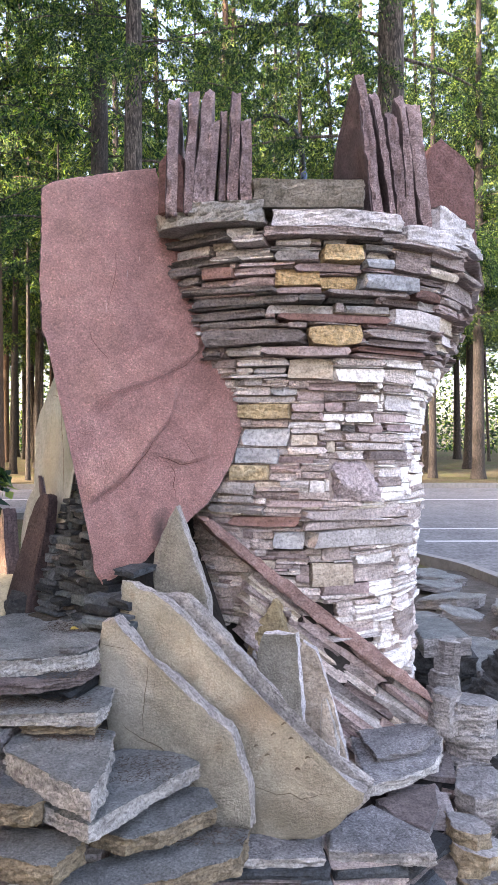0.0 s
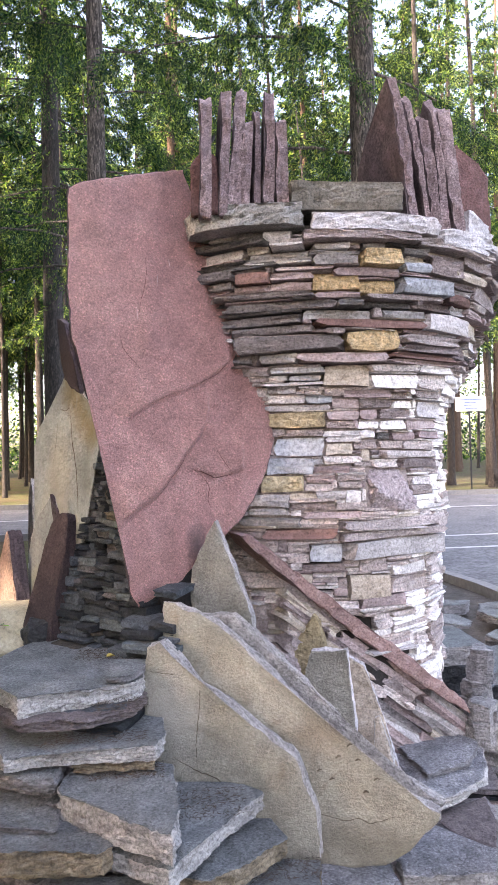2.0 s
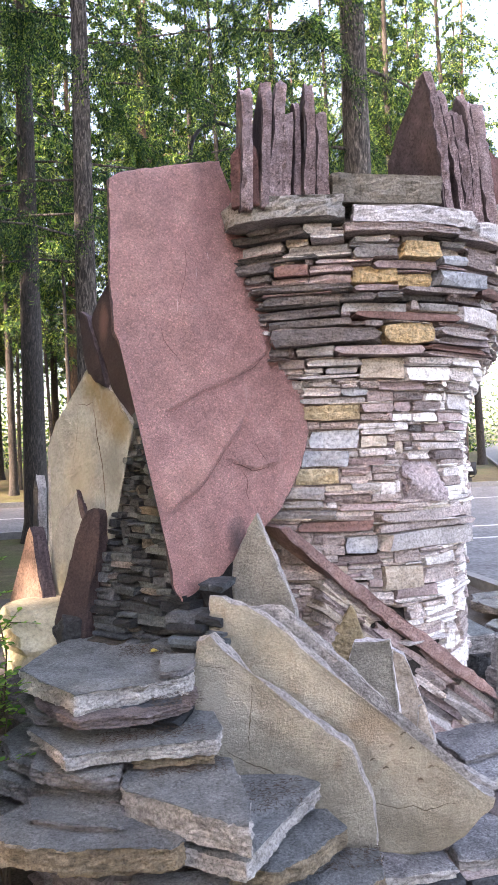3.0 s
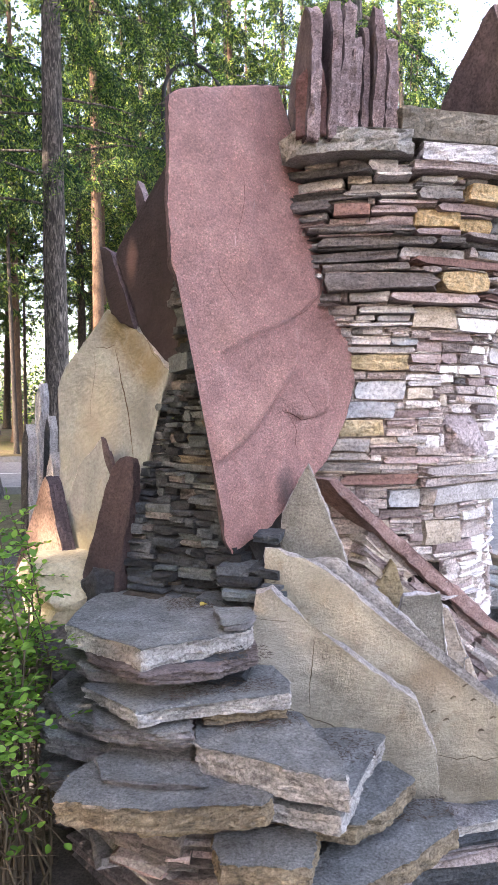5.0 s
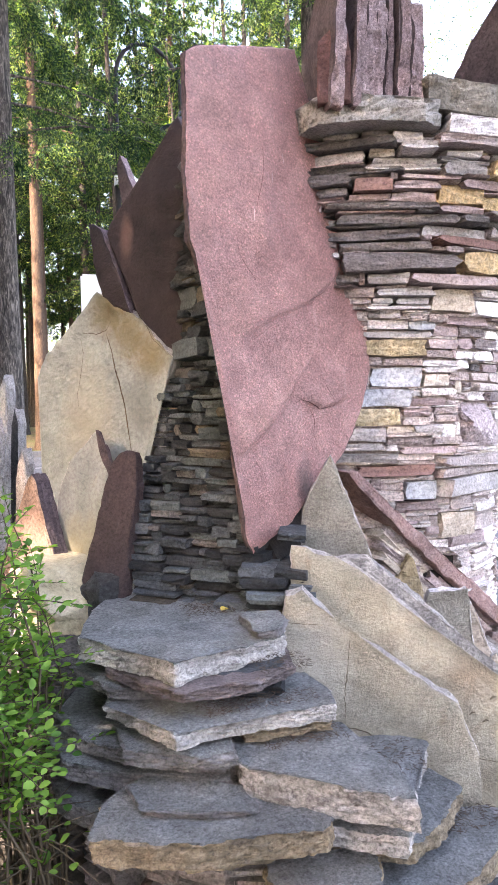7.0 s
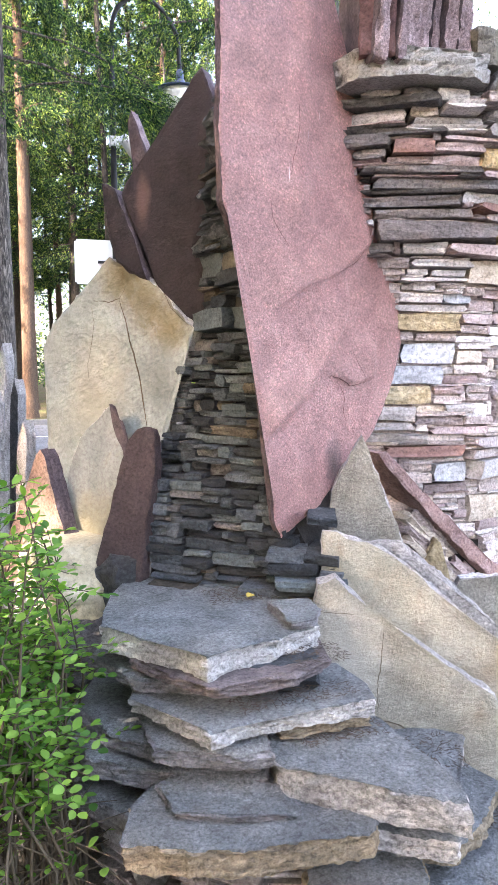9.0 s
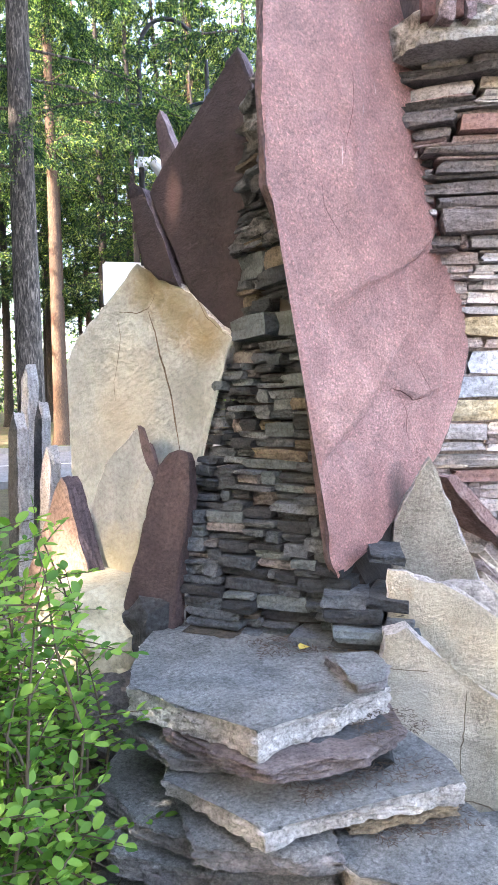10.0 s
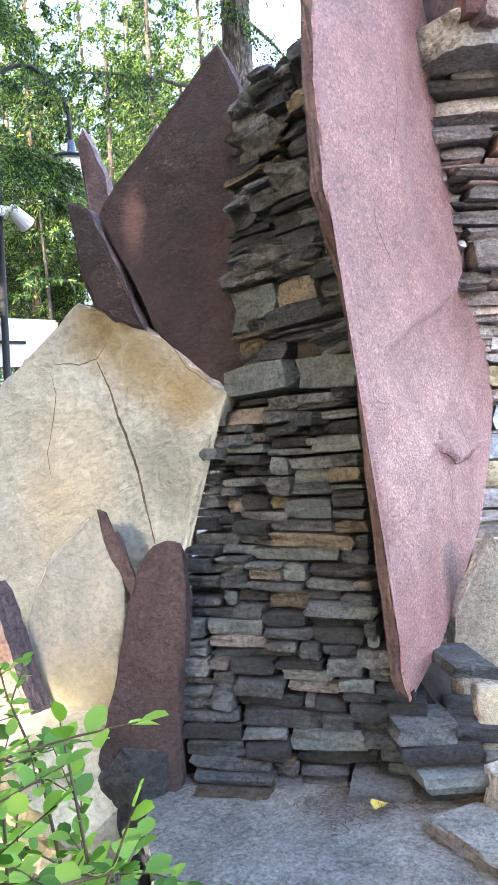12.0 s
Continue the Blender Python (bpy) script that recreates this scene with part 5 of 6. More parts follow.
vs = [(x, y, z) for z in (GZ - 0.1, -0.09) for x, y in [(x + (0.06 if x < -0.9 else 0), y + 0.08) for x, y in PLINTH] + [(1.1, 4.6), (-1.2, 4.6)]]
k = len(vs) // 2
link_mesh("core", vs, [(i, (i + 1) % k, k + (i + 1) % k, k + i) for i in range(k)] + [tuple(range(k, 2 * k))], [M_MORTAR], plinth)


def pick_plinth(r, s, z):
    return r.choice("HMGMHSHMG")


masonry(plinth, [q for q in lay(plen, GZ - 0.02, -0.06, [], rnd, (0.2, 0.6), (0.02, 0.03, 0.045)) if q[1] - q[0] > 0.09], plinth_at, rnd, pick_plinth, depth=0.22, proud=0.012, tilt=1)
body_line = [(-1.16, 3.3), (-1.08, 2.98), (-0.95, 2.74), (-0.8, 2.68), (-0.66, 2.70)]


def heap_at(s, z):
    total = 0
    for a, b in zip(body_line, body_line[1:]):
        d = Vector(b) - Vector(a)
        if total + d.length >= s or b == body_line[-1]:
            n = Vector((d.y, -d.x, 0)).normalized()
            f = (s - total) / d.length
            return Vector((a[0] + d.x * f, a[1] + d.y * f, z)), n
        total += d.length


front_line = [(-1.16, 2.66), (-0.98, 2.50), (-0.72, 2.43), (-0.52, 2.42)]


def front_at(s, z):
    total = 0
    for a, b in zip(front_line, front_line[1:]):
        d = Vector(b) - Vector(a)
        if total + d.length >= s or b == front_line[-1]:
            n = Vector((d.y, -d.x, 0)).normalized()
            f = (s - total) / d.length
            return Vector((a[0] + d.x * f, a[1] + d.y * f, z)), n
        total += d.length


flen = sum((Vector(b) - Vector(a)).length for a, b in zip(front_line, front_line[1:]))
front = new("front_masonry")
front.parent = plinth
masonry(front, lay(flen, -0.06, 0.185, [], rnd, (0.08, 0.24), (0.016, 0.022, 0.03)), front_at, rnd, lambda r, s, z: r.choice("MDGMQDP"), depth=0.2, proud=0.01, tilt=1.2)
blen = sum((Vector(b) - Vector(a)).length for a, b in zip(body_line, body_line[1:]))
heap = new("heap_masonry")
heap.parent = plinth
masonry(heap, lay(blen, 0.0, 0.60, [], rnd, (0.15, 0.4), (0.035, 0.05, 0.06)), heap_at, rnd, lambda r, s, z: r.choice("DDHHG"), depth=0.3, proud=0.03, tilt=3)
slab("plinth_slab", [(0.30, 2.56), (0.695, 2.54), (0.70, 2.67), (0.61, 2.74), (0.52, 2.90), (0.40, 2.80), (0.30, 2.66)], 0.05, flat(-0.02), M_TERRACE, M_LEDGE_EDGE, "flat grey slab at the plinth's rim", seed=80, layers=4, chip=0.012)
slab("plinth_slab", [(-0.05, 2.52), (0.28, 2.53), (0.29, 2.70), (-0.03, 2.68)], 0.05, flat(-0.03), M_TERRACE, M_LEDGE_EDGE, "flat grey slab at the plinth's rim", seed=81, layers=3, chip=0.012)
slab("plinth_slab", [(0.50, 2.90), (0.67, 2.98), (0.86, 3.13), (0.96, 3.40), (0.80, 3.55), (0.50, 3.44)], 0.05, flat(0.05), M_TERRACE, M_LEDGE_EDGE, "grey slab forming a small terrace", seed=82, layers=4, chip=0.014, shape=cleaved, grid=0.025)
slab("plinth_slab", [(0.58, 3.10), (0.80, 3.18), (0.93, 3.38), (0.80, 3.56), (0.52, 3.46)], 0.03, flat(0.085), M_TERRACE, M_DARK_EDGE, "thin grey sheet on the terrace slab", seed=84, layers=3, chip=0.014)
slab("plinth_slab", [(0.55, 2.97), (0.60, 2.83), (0.72, 2.72), (0.80, 2.90), (0.85, 3.13), (0.64, 3.02)], 0.05, flat(-0.045), M_MAUVE, M_DARK_EDGE, "dark purple-grey slab in a hollow", seed=83, layers=3)

# ---- slabs beside the recess ----
CREAM_FRAME = frame_of((-0.85, 3.5, 1.62), (0.488, -0.873, 0), (0.067, 0.037, 0.997))
CREAM = [(-0.559, 0.342), (-0.444, 0.305), (-0.276, 0.222), (-0.12, 0.099), (0.004, -0.004), (-0.026, -0.057), (-0.074, -0.13), (-0.132, -0.282), (-0.164, -0.417), (-0.208, -0.595), (-0.35, -1.2), (-0.85, -1.3),
         (-0.90, -0.7), (-1.036, -0.517), (-1.002, -0.406), (-0.978, -0.213), (-1.089, -0.041), (-1.009, 0.078), (-0.843, 0.161), (-0.693, 0.26)]


def cream_shape(x, y):
    d, _ = along((x, y), [(-0.47, 0.10), (-0.36, -0.17), (-0.28, -0.40), (-0.22, -0.60)])
    return 0.006 * math.exp(-((d - 0.03) / 0.04) ** 2)


cream = slab("cream_slab", CREAM, 0.07, CREAM_FRAME, M_CREAM, M_LEDGE_EDGE, "large cream limestone slab with a dark crack and ochre stains", shape=cream_shape, grid=0.025, seed=91, relief=0.008, chip=0.012)
vein(cream, [(-0.486, 0.149), (-0.426, 0.054), (-0.38, -0.045), (-0.336, -0.141), (-0.303, -0.242), (-0.271, -0.341), (-0.245, -0.42)], 0.012, None, 21)
vein(cream, [(-0.686, 0.135), (-0.659, 0.058), (-0.671, -0.015), (-0.695, -0.124), (-0.668, -0.216)], 0.004, None, 22)
vein(cream, [(-0.673, 0.161), (-0.559, 0.148), (-0.486, 0.158), (-0.439, 0.214)], 0.005, None, 23)
vein(cream, [(-0.196, 0.164), (-0.136, 0.091), (-0.087, 0.053), (-0.02, 0.013)], 0.004, None, 24)
CREAM_LOW = [(0.001, 0.001), (-0.17, -0.146), (-0.257, -0.321), (-0.22, -0.579), (-0.15, -0.90), (0.05, -0.9), (0.085, -0.362), (0.104, -0.176)]
slab("cream_slab", CREAM_LOW, 0.03, frame_of((-1.155, 3.765, 1.31), (0.6, -0.8, 0), (0.04, 0.03, 0.999)), M_CREAM_GREY, M_EDGE, "lower grey and ochre limestone slab with a pointed top", seed=92)
BROWN_FRAME = frame_of((-0.819, 3.528, 2.625), (0.612, -0.791, 0), (0.025, 0.02, 0.999))
BROWN_R = [(-0.003, 0.008), (0.025, -0.04), (0.053, -0.132), (0.076, -0.218), (0.085, -0.771), (0.07, -0.97), (0.004, -1.02), (-0.065, -0.95), (-0.194, -0.845), (-0.243, -0.78), (-0.282, -0.70), (-0.327, -0.593), (-0.374, -0.517), (-0.425, -0.415), (-0.40, -0.375), (-0.336, -0.305), (-0.264, -0.25), (-0.221, -0.234), (-0.167, -0.197), (-0.128, -0.156), (-0.088, -0.092), (-0.049, -0.028)]
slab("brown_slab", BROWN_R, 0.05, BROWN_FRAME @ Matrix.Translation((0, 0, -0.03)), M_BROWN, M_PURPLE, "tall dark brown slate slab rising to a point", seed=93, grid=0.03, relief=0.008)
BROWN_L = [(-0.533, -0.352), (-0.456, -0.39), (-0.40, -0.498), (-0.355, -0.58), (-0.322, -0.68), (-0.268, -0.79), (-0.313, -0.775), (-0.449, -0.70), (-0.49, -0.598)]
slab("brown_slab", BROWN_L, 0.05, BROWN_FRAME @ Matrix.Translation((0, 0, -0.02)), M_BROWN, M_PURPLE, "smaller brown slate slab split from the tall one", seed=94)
# added backing, so the slit between the two slabs reads as dark shade
slab("brown_slab", [(-0.42, -0.45), (-0.33, -0.5), (-0.22, -0.76), (-0.24, -0.83), (-0.33, -0.75)], 0.04, BROWN_FRAME @ Matrix.Translation((0, 0, -0.085)), M_BROWN, M_PURPLE, "backing slab added to keep the gap of the split brown slabs dark", seed=90)
for x, y, h, lean, sd in ((-0.83, 4.42, 0.75, 8, 95), (-0.62, 4.32, 0.75, 3, 96)):
    m = frame_of((x, y, 2.05), (0.7, -0.7, 0), (0, 0, 1)) @ pose(0, 0, 0, 0, 0, lean)
    slab("slate_spike", [(-0.06, 0), (0.06, 0), (0.05, h * 0.7), (-0.01, h), (-0.045, h * 0.93), (-0.05, h * 0.5)], 0.06, m, M_PURPLE, M_SPIKE, "thin purple slate spike behind the brown slab", seed=sd, group="slate spikes behind")
PURPLE = [(-0.04, -0.008), (-0.01, 0.006), (0.018, 0.0), (0.035, -0.028), (0.047, -0.141), (0.047, -0.257), (0.034, -0.329), (0.03, -0.62), (-0.12, -0.66), (-0.18, -0.58), (-0.169, -0.482), (-0.133, -0.331), (-0.104, -0.154), (-0.074, -0.049)]
slab("purple_slab", PURPLE, 0.06, frame_of((-1.042, 3.505, 1.236), (0.787, -0.616, 0), (0.127, 0.163, 0.978)), M_RUST, M_RUST, "narrow upright purple-brown slab with a rounded top", seed=97, step=0.025)
slab("dark_slab", [(0.0, 0.01), (0.022, 0.0), (0.05, -0.06), (0.062, -0.055), (0.125, -0.19), (0.13, -0.25), (0.09, -0.21), (0.03, -0.10)], 0.02, frame_of((-1.155, 3.748, 1.31), (0.6, -0.8, 0), (0.04, 0.03, 0.999)), M_PURPLE, M_PURPLE, "dark slate sliver before the cream slab", seed=98, step=0.025)
slab("orange_slab", [(0.0, 0.0), (0.03, -0.03), (0.11, -0.20), (0.19, -0.38), (0.26, -0.62), (-0.34, -0.62), (-0.24, -0.46), (-0.05, -0.06)], 0.08, frame_of((-1.43, 3.965, 1.12), (0.55, -0.83, 0), (0.05, 0.03, 1)), M_ORANGE, M_PURPLE, "pointed orange sandstone slab with a dark rough edge", seed=99)
for x, y, z, w, h, lean, mat, lab, sd in ((-1.60, 5.9, 1.67, 0.07, 1.97, 5, M_WALL["B"], "tall blue-grey slate slab standing on edge", 101), (-1.53, 5.7, 1.42, 0.06, 1.72, 4, M_SHADE_ROCK, "dark slate slab standing on edge", 102), (-1.68, 5.6, 1.36, 0.08, 1.66, 3, M_SHADE_ROCK, "dark slate slab with a broken top", 103), (-1.49, 5.3, 1.17, 0.07, 1.47, 6, M_WALL["G"], "short grey slab leaning by the dark slates", 104)):
    slab("upright_slab", [(-w, -h), (w, -h), (w * 0.9, -0.1), (w * 0.3, 0.0), (-w * 0.7, -0.12)], 0.07, frame_of((x, y, z), (0.45, -0.89, 0), (0.0, 0.0, 1)) @ pose(0, 0, 0, 0, 0, -lean), mat, M_EDGE, lab, seed=sd, group="slabs beside the shrub")


def boulder(name, at, size, mat, label, seed, turn=0.0, cut=9, rough=0.10, category="rock", group=""):
    """A rough split rock: a subdivided box pushed about by noise and cut by planes."""
    bm = bmesh.new()
    bmesh.ops.create_cube(bm, size=1.0)
    bmesh.ops.subdivide_edges(bm, edges=bm.edges[:], cuts=cut, use_grid_fill=True)
    r = random.Random(seed)
    planes = [(Vector((r.uniform(-1, 1), r.uniform(-1, 1), r.uniform(-0.3, 1))).normalized(), r.uniform(0.42, 0.6)) for _ in range(7)]
    for v in bm.verts:
        for n, d in planes:
            k = v.co.dot(n) - d
            if k > 0:
                v.co -= n * k
        q = v.co * 2.5 + Vector((seed * 3.1, 0, 0))
        v.co += Vector((noise.noise(q), noise.noise(q + Vector((9, 0, 0))), 0.7 * noise.noise(q + Vector((0, 9, 0))))) * rough
        v.co.x += 0.03 * math.copysign(1, noise.noise(Vector((v.co.z * 9, seed, 0))))
    me = bpy.data.meshes.new(name)
    bm.to_mesh(me)
    bm.free()
    for v in me.vertices:
        v.co = Vector((v.co.x * size[0], v.co.y * size[1], v.co.z * size[2]))
    me.materials.append(mat)
    ob = new(name, me)
    ob.matrix_basis = pose(at[0], at[1], at[2] + size[2] * 0.42, 0, 0, turn)
    return tagged(ob, label, category, group)


knob = boulder("speckled_rock", (CX + 0.655 * math.sin(radians(21.5)), CY - 0.655 * math.cos(radians(21.5)), 1.235), (0.215, 0.20, 0.205), M_WALL["K"], "", 110, 21, category="", rough=0.07)
knob.parent = tower
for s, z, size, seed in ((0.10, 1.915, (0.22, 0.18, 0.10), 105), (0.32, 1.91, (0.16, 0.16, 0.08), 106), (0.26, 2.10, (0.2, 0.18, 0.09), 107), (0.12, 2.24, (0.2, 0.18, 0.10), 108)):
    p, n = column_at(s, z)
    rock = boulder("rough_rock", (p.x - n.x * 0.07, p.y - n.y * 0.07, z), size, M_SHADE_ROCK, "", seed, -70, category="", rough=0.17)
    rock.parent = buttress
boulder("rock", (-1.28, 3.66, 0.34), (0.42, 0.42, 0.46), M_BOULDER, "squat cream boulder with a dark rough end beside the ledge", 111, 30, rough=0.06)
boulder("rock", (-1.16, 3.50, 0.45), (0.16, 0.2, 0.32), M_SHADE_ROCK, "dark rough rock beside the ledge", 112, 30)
boulder("rock", (-1.25, 3.6, -0.3), (0.7, 0.6, 0.9), M_WALL["D"], "dark rock in shade below the ledge", 113, 20)


def strata(name, at, size, count, mat, edge, label, seed, tilt=(0, 0), turn=0):
    """A rock split into layers: uneven sheets lying on one another, each set back or turned a little."""
    r = random.Random(seed)
    rock = thing(name, label, "rock")
    rock.matrix_basis = pose(*at, tilt[0], tilt[1], turn)
    shares = [r.uniform(0.6, 1.5) for _ in range(count)]
    z = 0.0
    for k, share in enumerate(shares):
        thick = size[2] * share / sum(shares)
        z += thick
        grow = r.uniform(0.8, 1.08) * (1.0 - 0.12 * k / count)
        out = []
        for q in range(7):
            a = 2 * math.pi * (q + r.uniform(-0.3, 0.3)) / 7
            out.append((0.5 * size[0] * grow * r.uniform(0.78, 1.15) * math.cos(a), 0.5 * size[1] * grow * r.uniform(0.78, 1.15) * math.sin(a)))
        slab("layer", out, thick + 0.004, Matrix.Translation((r.gauss(0, 0.012), r.gauss(0, 0.012), z)) @ pose(0, 0, 0, r.gauss(0, 2), r.gauss(0, 2), 0), mat, edge, "", parent=rock, step=0.022, grid=0.05, layers=3, chip=0.012, relief=0.006, seed=seed * 10 + k)
    return rock


strata("rock", (1.0, 3.60, 0.10), (0.14, 0.16, 0.36), 3, M_ROCK, M_DARK_EDGE, "rough grey rock standing by the tower's foot", 114, (0, 8), 20)
strata("rock", (1.09, 3.66, 0.06), (0.10, 0.18, 0.40), 1, M_ROCK, M_EDGE, "upright grey rock at the tower's foot", 115, (0, -4), -20)
strata("rock", (0.99, 3.46, 0.05), (0.17, 0.17, 0.20), 2, M_ROCK, M_EDGE, "pale grey rock on the terrace", 116, (0, 0), 10)
strata("rock", (1.12, 3.44, GZ - 0.02), (0.34, 0.36, 0.50), 8, M_ROCK, M_EDGE, "layered grey rock by the plinth", 117, (-4, 5), 30)
strata("rock", (1.06, 3.12, GZ - 0.02), (0.34, 0.28, 0.28), 3, M_ROCK, M_EDGE, "thick split grey rock by the plinth", 119, (4, -6), 40)
strata("rock", (0.88, 2.74, GZ - 0.02), (0.22, 0.24, 0.27), 5, M_ROCK, M_TAN_EDGE, "layered tan-grey rock by the plinth", 120, (0, 4), 15)
strata("rock", (1.16, 2.84, GZ - 0.02), (0.36, 0.30, 0.18), 3, M_SHADE_ROCK, M_SHADE_ROCK, "low rock beside the plinth, coloured dark for shade", 118, (0, 0), 70)
strata("rock", (1.36, 3.3, GZ - 0.02), (0.5, 0.5, 0.24), 3, M_SHADE_ROCK, M_SHADE_ROCK, "layered rock coloured dark for the shade it lies in", 121, (0, 6), 15)
strata("rock", (1.32, 4.72, GZ - 0.02), (0.55, 0.6, 0.40), 4, M_SHADE_ROCK, M_SHADE_ROCK, "rock coloured dark for the shade under a pale block", 122, (0, 0), 0)
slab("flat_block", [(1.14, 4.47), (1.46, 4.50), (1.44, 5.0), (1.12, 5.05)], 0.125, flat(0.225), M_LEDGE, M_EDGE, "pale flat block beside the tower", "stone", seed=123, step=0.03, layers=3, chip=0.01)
strata("rock", (1.50, 4.15, GZ - 0.04), (0.72, 0.6, 0.62), 9, M_SHADE_ROCK, M_SHADE_ROCK, "large layered rock beside the tower, coloured dark for shade", 124, (10, 24), 12)
r = random.Random(77)
for i in range(46):
    x, y = r.uniform(1.35, 2.9), r.uniform(4.9, 9.0)
    if x > 2.85 and y > 8.5:
        continue
    w = r.uniform(0.16, 0.42)
    out = [(w * r.uniform(0.55, 1.2) * math.cos(a), w * 0.8 * r.uniform(0.55, 1.2) * math.sin(a)) for a in [k * math.pi / 3.5 + r.uniform(-0.2, 0.2) for k in range(7)]]
    slab("flat_stone", out, r.uniform(0.06, 0.14), Matrix.Translation((x, y, GZ + r.uniform(0.04, 0.13))) @ pose(0, 0, 0, r.gauss(0, 5), r.gauss(0, 5), r.uniform(0, 90)), M_LEDGE, M_DARK_EDGE, "flat grey stone lying on the gravel", "stone", seed=130 + i, step=0.05, grid=0.12, layers=3, chip=0.022, relief=0.012, group="flat stones")
# ---- trees ----


def tube(path, radii, sides, verts, faces):
    base = len(verts)
    for i, (p, r) in enumerate(zip(path, radii)):
        d = (path[min(i + 1, len(path) - 1)] - path[max(0, i - 1)]).normalized()
        a = d.orthogonal().normalized()
        b = d.cross(a)
        for k in range(sides):
            t = 2 * math.pi * k / sides
            verts.append(p + (a * math.cos(t) + b * math.sin(t)) * r)
    for i in range(len(path) - 1):
        for k in range(sides):
            o = base + i * sides
            faces.append((o + k, o + (k + 1) % sides, o + sides + (k + 1) % sides, o + sides + k))


def make_tree(name, height, radius, first, reach, limbs, cards, size, seed, bark, label, droop=0.35, lean=(0, 0), clear=None):
    """A larch or pine: tapered trunk, drooping limbs, and a crown of many small needle sprays."""
    r = random.Random(seed)
    tree = thing(name, label, "tree", (0, 0, 0))
    verts, faces = [], []
    path = []
    for i in range(15):
        f = i / 14
        path.append(Vector((lean[0] * f * height + 0.10 * f * noise.noise(Vector((f * 3, seed, 0))), lean[1] * f * height + 0.1 * f * noise.noise(Vector((f * 3, seed, 5))), f * height - 0.1 * (1 - f))))
    radii = [radius * (1 - 0.85 * i / 14) * (1.45 if i == 0 else 1) for i in range(15)]
    path.insert(1, path[0].lerp(path[1], 0.25))
    radii.insert(1, radius * 1.06)
    tube(path, radii, 14, verts, faces)
    limb_lines = []
    for k in range(limbs):
        f = (first + (height * 0.97 - first) * (k + r.random()) / limbs) / height
        o = path[0].lerp(path[-1], f)
        a = r.uniform(0, 2 * math.pi)
        if clear and clear(math.cos(a), math.sin(a), f * height):
            continue
        ln = reach * (1 - f) ** 0.6 * r.uniform(0.6, 1.15) + 0.3
        w = Vector((math.cos(a), math.sin(a), 0))
        line = [o + w * (ln * s) + Vector((0, 0, ln * (0.12 * s - droop * s * s))) + Vector((0, 0, 0.05 * ln * noise.noise(Vector((s * 4, k, seed))))) for s in (0, 0.25, 0.5, 0.75, 1)]
        rr = max(0.012, radius * 0.16 * (1 - f))
        tube(line, [rr, rr * 0.8, rr * 0.6, rr * 0.4, rr * 0.2], 5, verts, faces)
        limb_lines.append((line, ln))
    link_mesh("trunk", verts, faces, [bark], tree, None, None, True)
    total = sum(ln for _, ln in limb_lines)
    rg = np.random.RandomState(seed)
    cv, n = [], 0
    for line, ln in limb_lines:
        c = int(cards * ln / total)
        tw = max(6, int(ln * 11))
        ts = rg.rand(tw) ** 0.7 * 4 * 0.98
        tside = rg.choice([-1.0, 1.0], tw)
        tlen = ln * rg.uniform(0.10, 0.30, tw) * (1.15 - ts / 5)
        pick = rg.randint(0, tw, c)
        s = ts[pick]
        i = np.minimum(s.astype(int), 3)
        pts = np.array([tuple(p) for p in line])
        p = pts[i] + (pts[i + 1] - pts[i]) * (s - i)[:, None]
        way = (pts[4] - pts[0]) / (np.linalg.norm(pts[4] - pts[0]) + 1e-6)
        side = np.array([-way[1], way[0], 0])
        tway = way * rg.uniform(0.2, 0.8, tw)[:, None] + side * (tside * rg.uniform(0.3, 1.0, tw))[:, None] + np.c_[np.zeros(tw), np.zeros(tw), rg.uniform(-0.9, -0.1, tw)]
        tway /= np.linalg.norm(tway, axis=1)[:, None]
        u = rg.rand(c)
        tl = tlen[pick]
        p = p + tway[pick] * (u * tl)[:, None] + np.c_[np.zeros(c), np.zeros(c), -0.5 * tl * u * u] + rg.randn(c, 3) * (0.02 + 0.03 * tl)[:, None]
        d = tway[pick] * 0.8 + rg.randn(c, 3) * 0.55 + np.array([0, 0, -0.25])
        d /= np.linalg.norm(d, axis=1)[:, None]
        q = np.cross(d, rg.randn(c, 3))
        q /= np.linalg.norm(q, axis=1)[:, None] + 1e-6
        le = size[0] * rg.uniform(0.5, 1.3, c)[:, None]
        wd = size[1] * rg.uniform(0.6, 1.3, c)[:, None]
        quad = np.stack([p - q * wd * 0.4, p + d * le * 0.5 - q * wd, p + d * le, p + d * le * 0.5 + q * wd], 1)
        cv.append(quad.reshape(-1, 3))
    cv = np.concatenate(cv)
    n = len(cv) // 4
    me = bpy.data.meshes.new("crown")
    me.vertices.add(len(cv))
    me.vertices.foreach_set("co", cv.astype(np.float32).ravel())
    me.loops.add(n * 4)
    me.loops.foreach_set("vertex_index", np.arange(n * 4, dtype=np.int32))
    me.polygons.add(n)
    me.polygons.foreach_set("loop_start", np.arange(0, n * 4, 4, dtype=np.int32))
    me.polygons.foreach_set("loop_total", np.full(n, 4, dtype=np.int32))
    me.update()
    me.materials.append(M_NEEDLE)
    crown = new("crown", me)
    crown.parent = tree
    return tree


TREES = "trees of the wood"
near_a = make_tree("larch_tree", 19, 0.19, 3.6, 3.5, 64, 230000, (0.055, 0.0055), 201, M_BARK_NEAR, "larch with rough grey-brown bark close behind the tower", clear=lambda x, y, z: (x < 0.0 or y < -0.4) and z < 4.9)
near_a.matrix_basis = pose(1.54, 7.44, GZ)
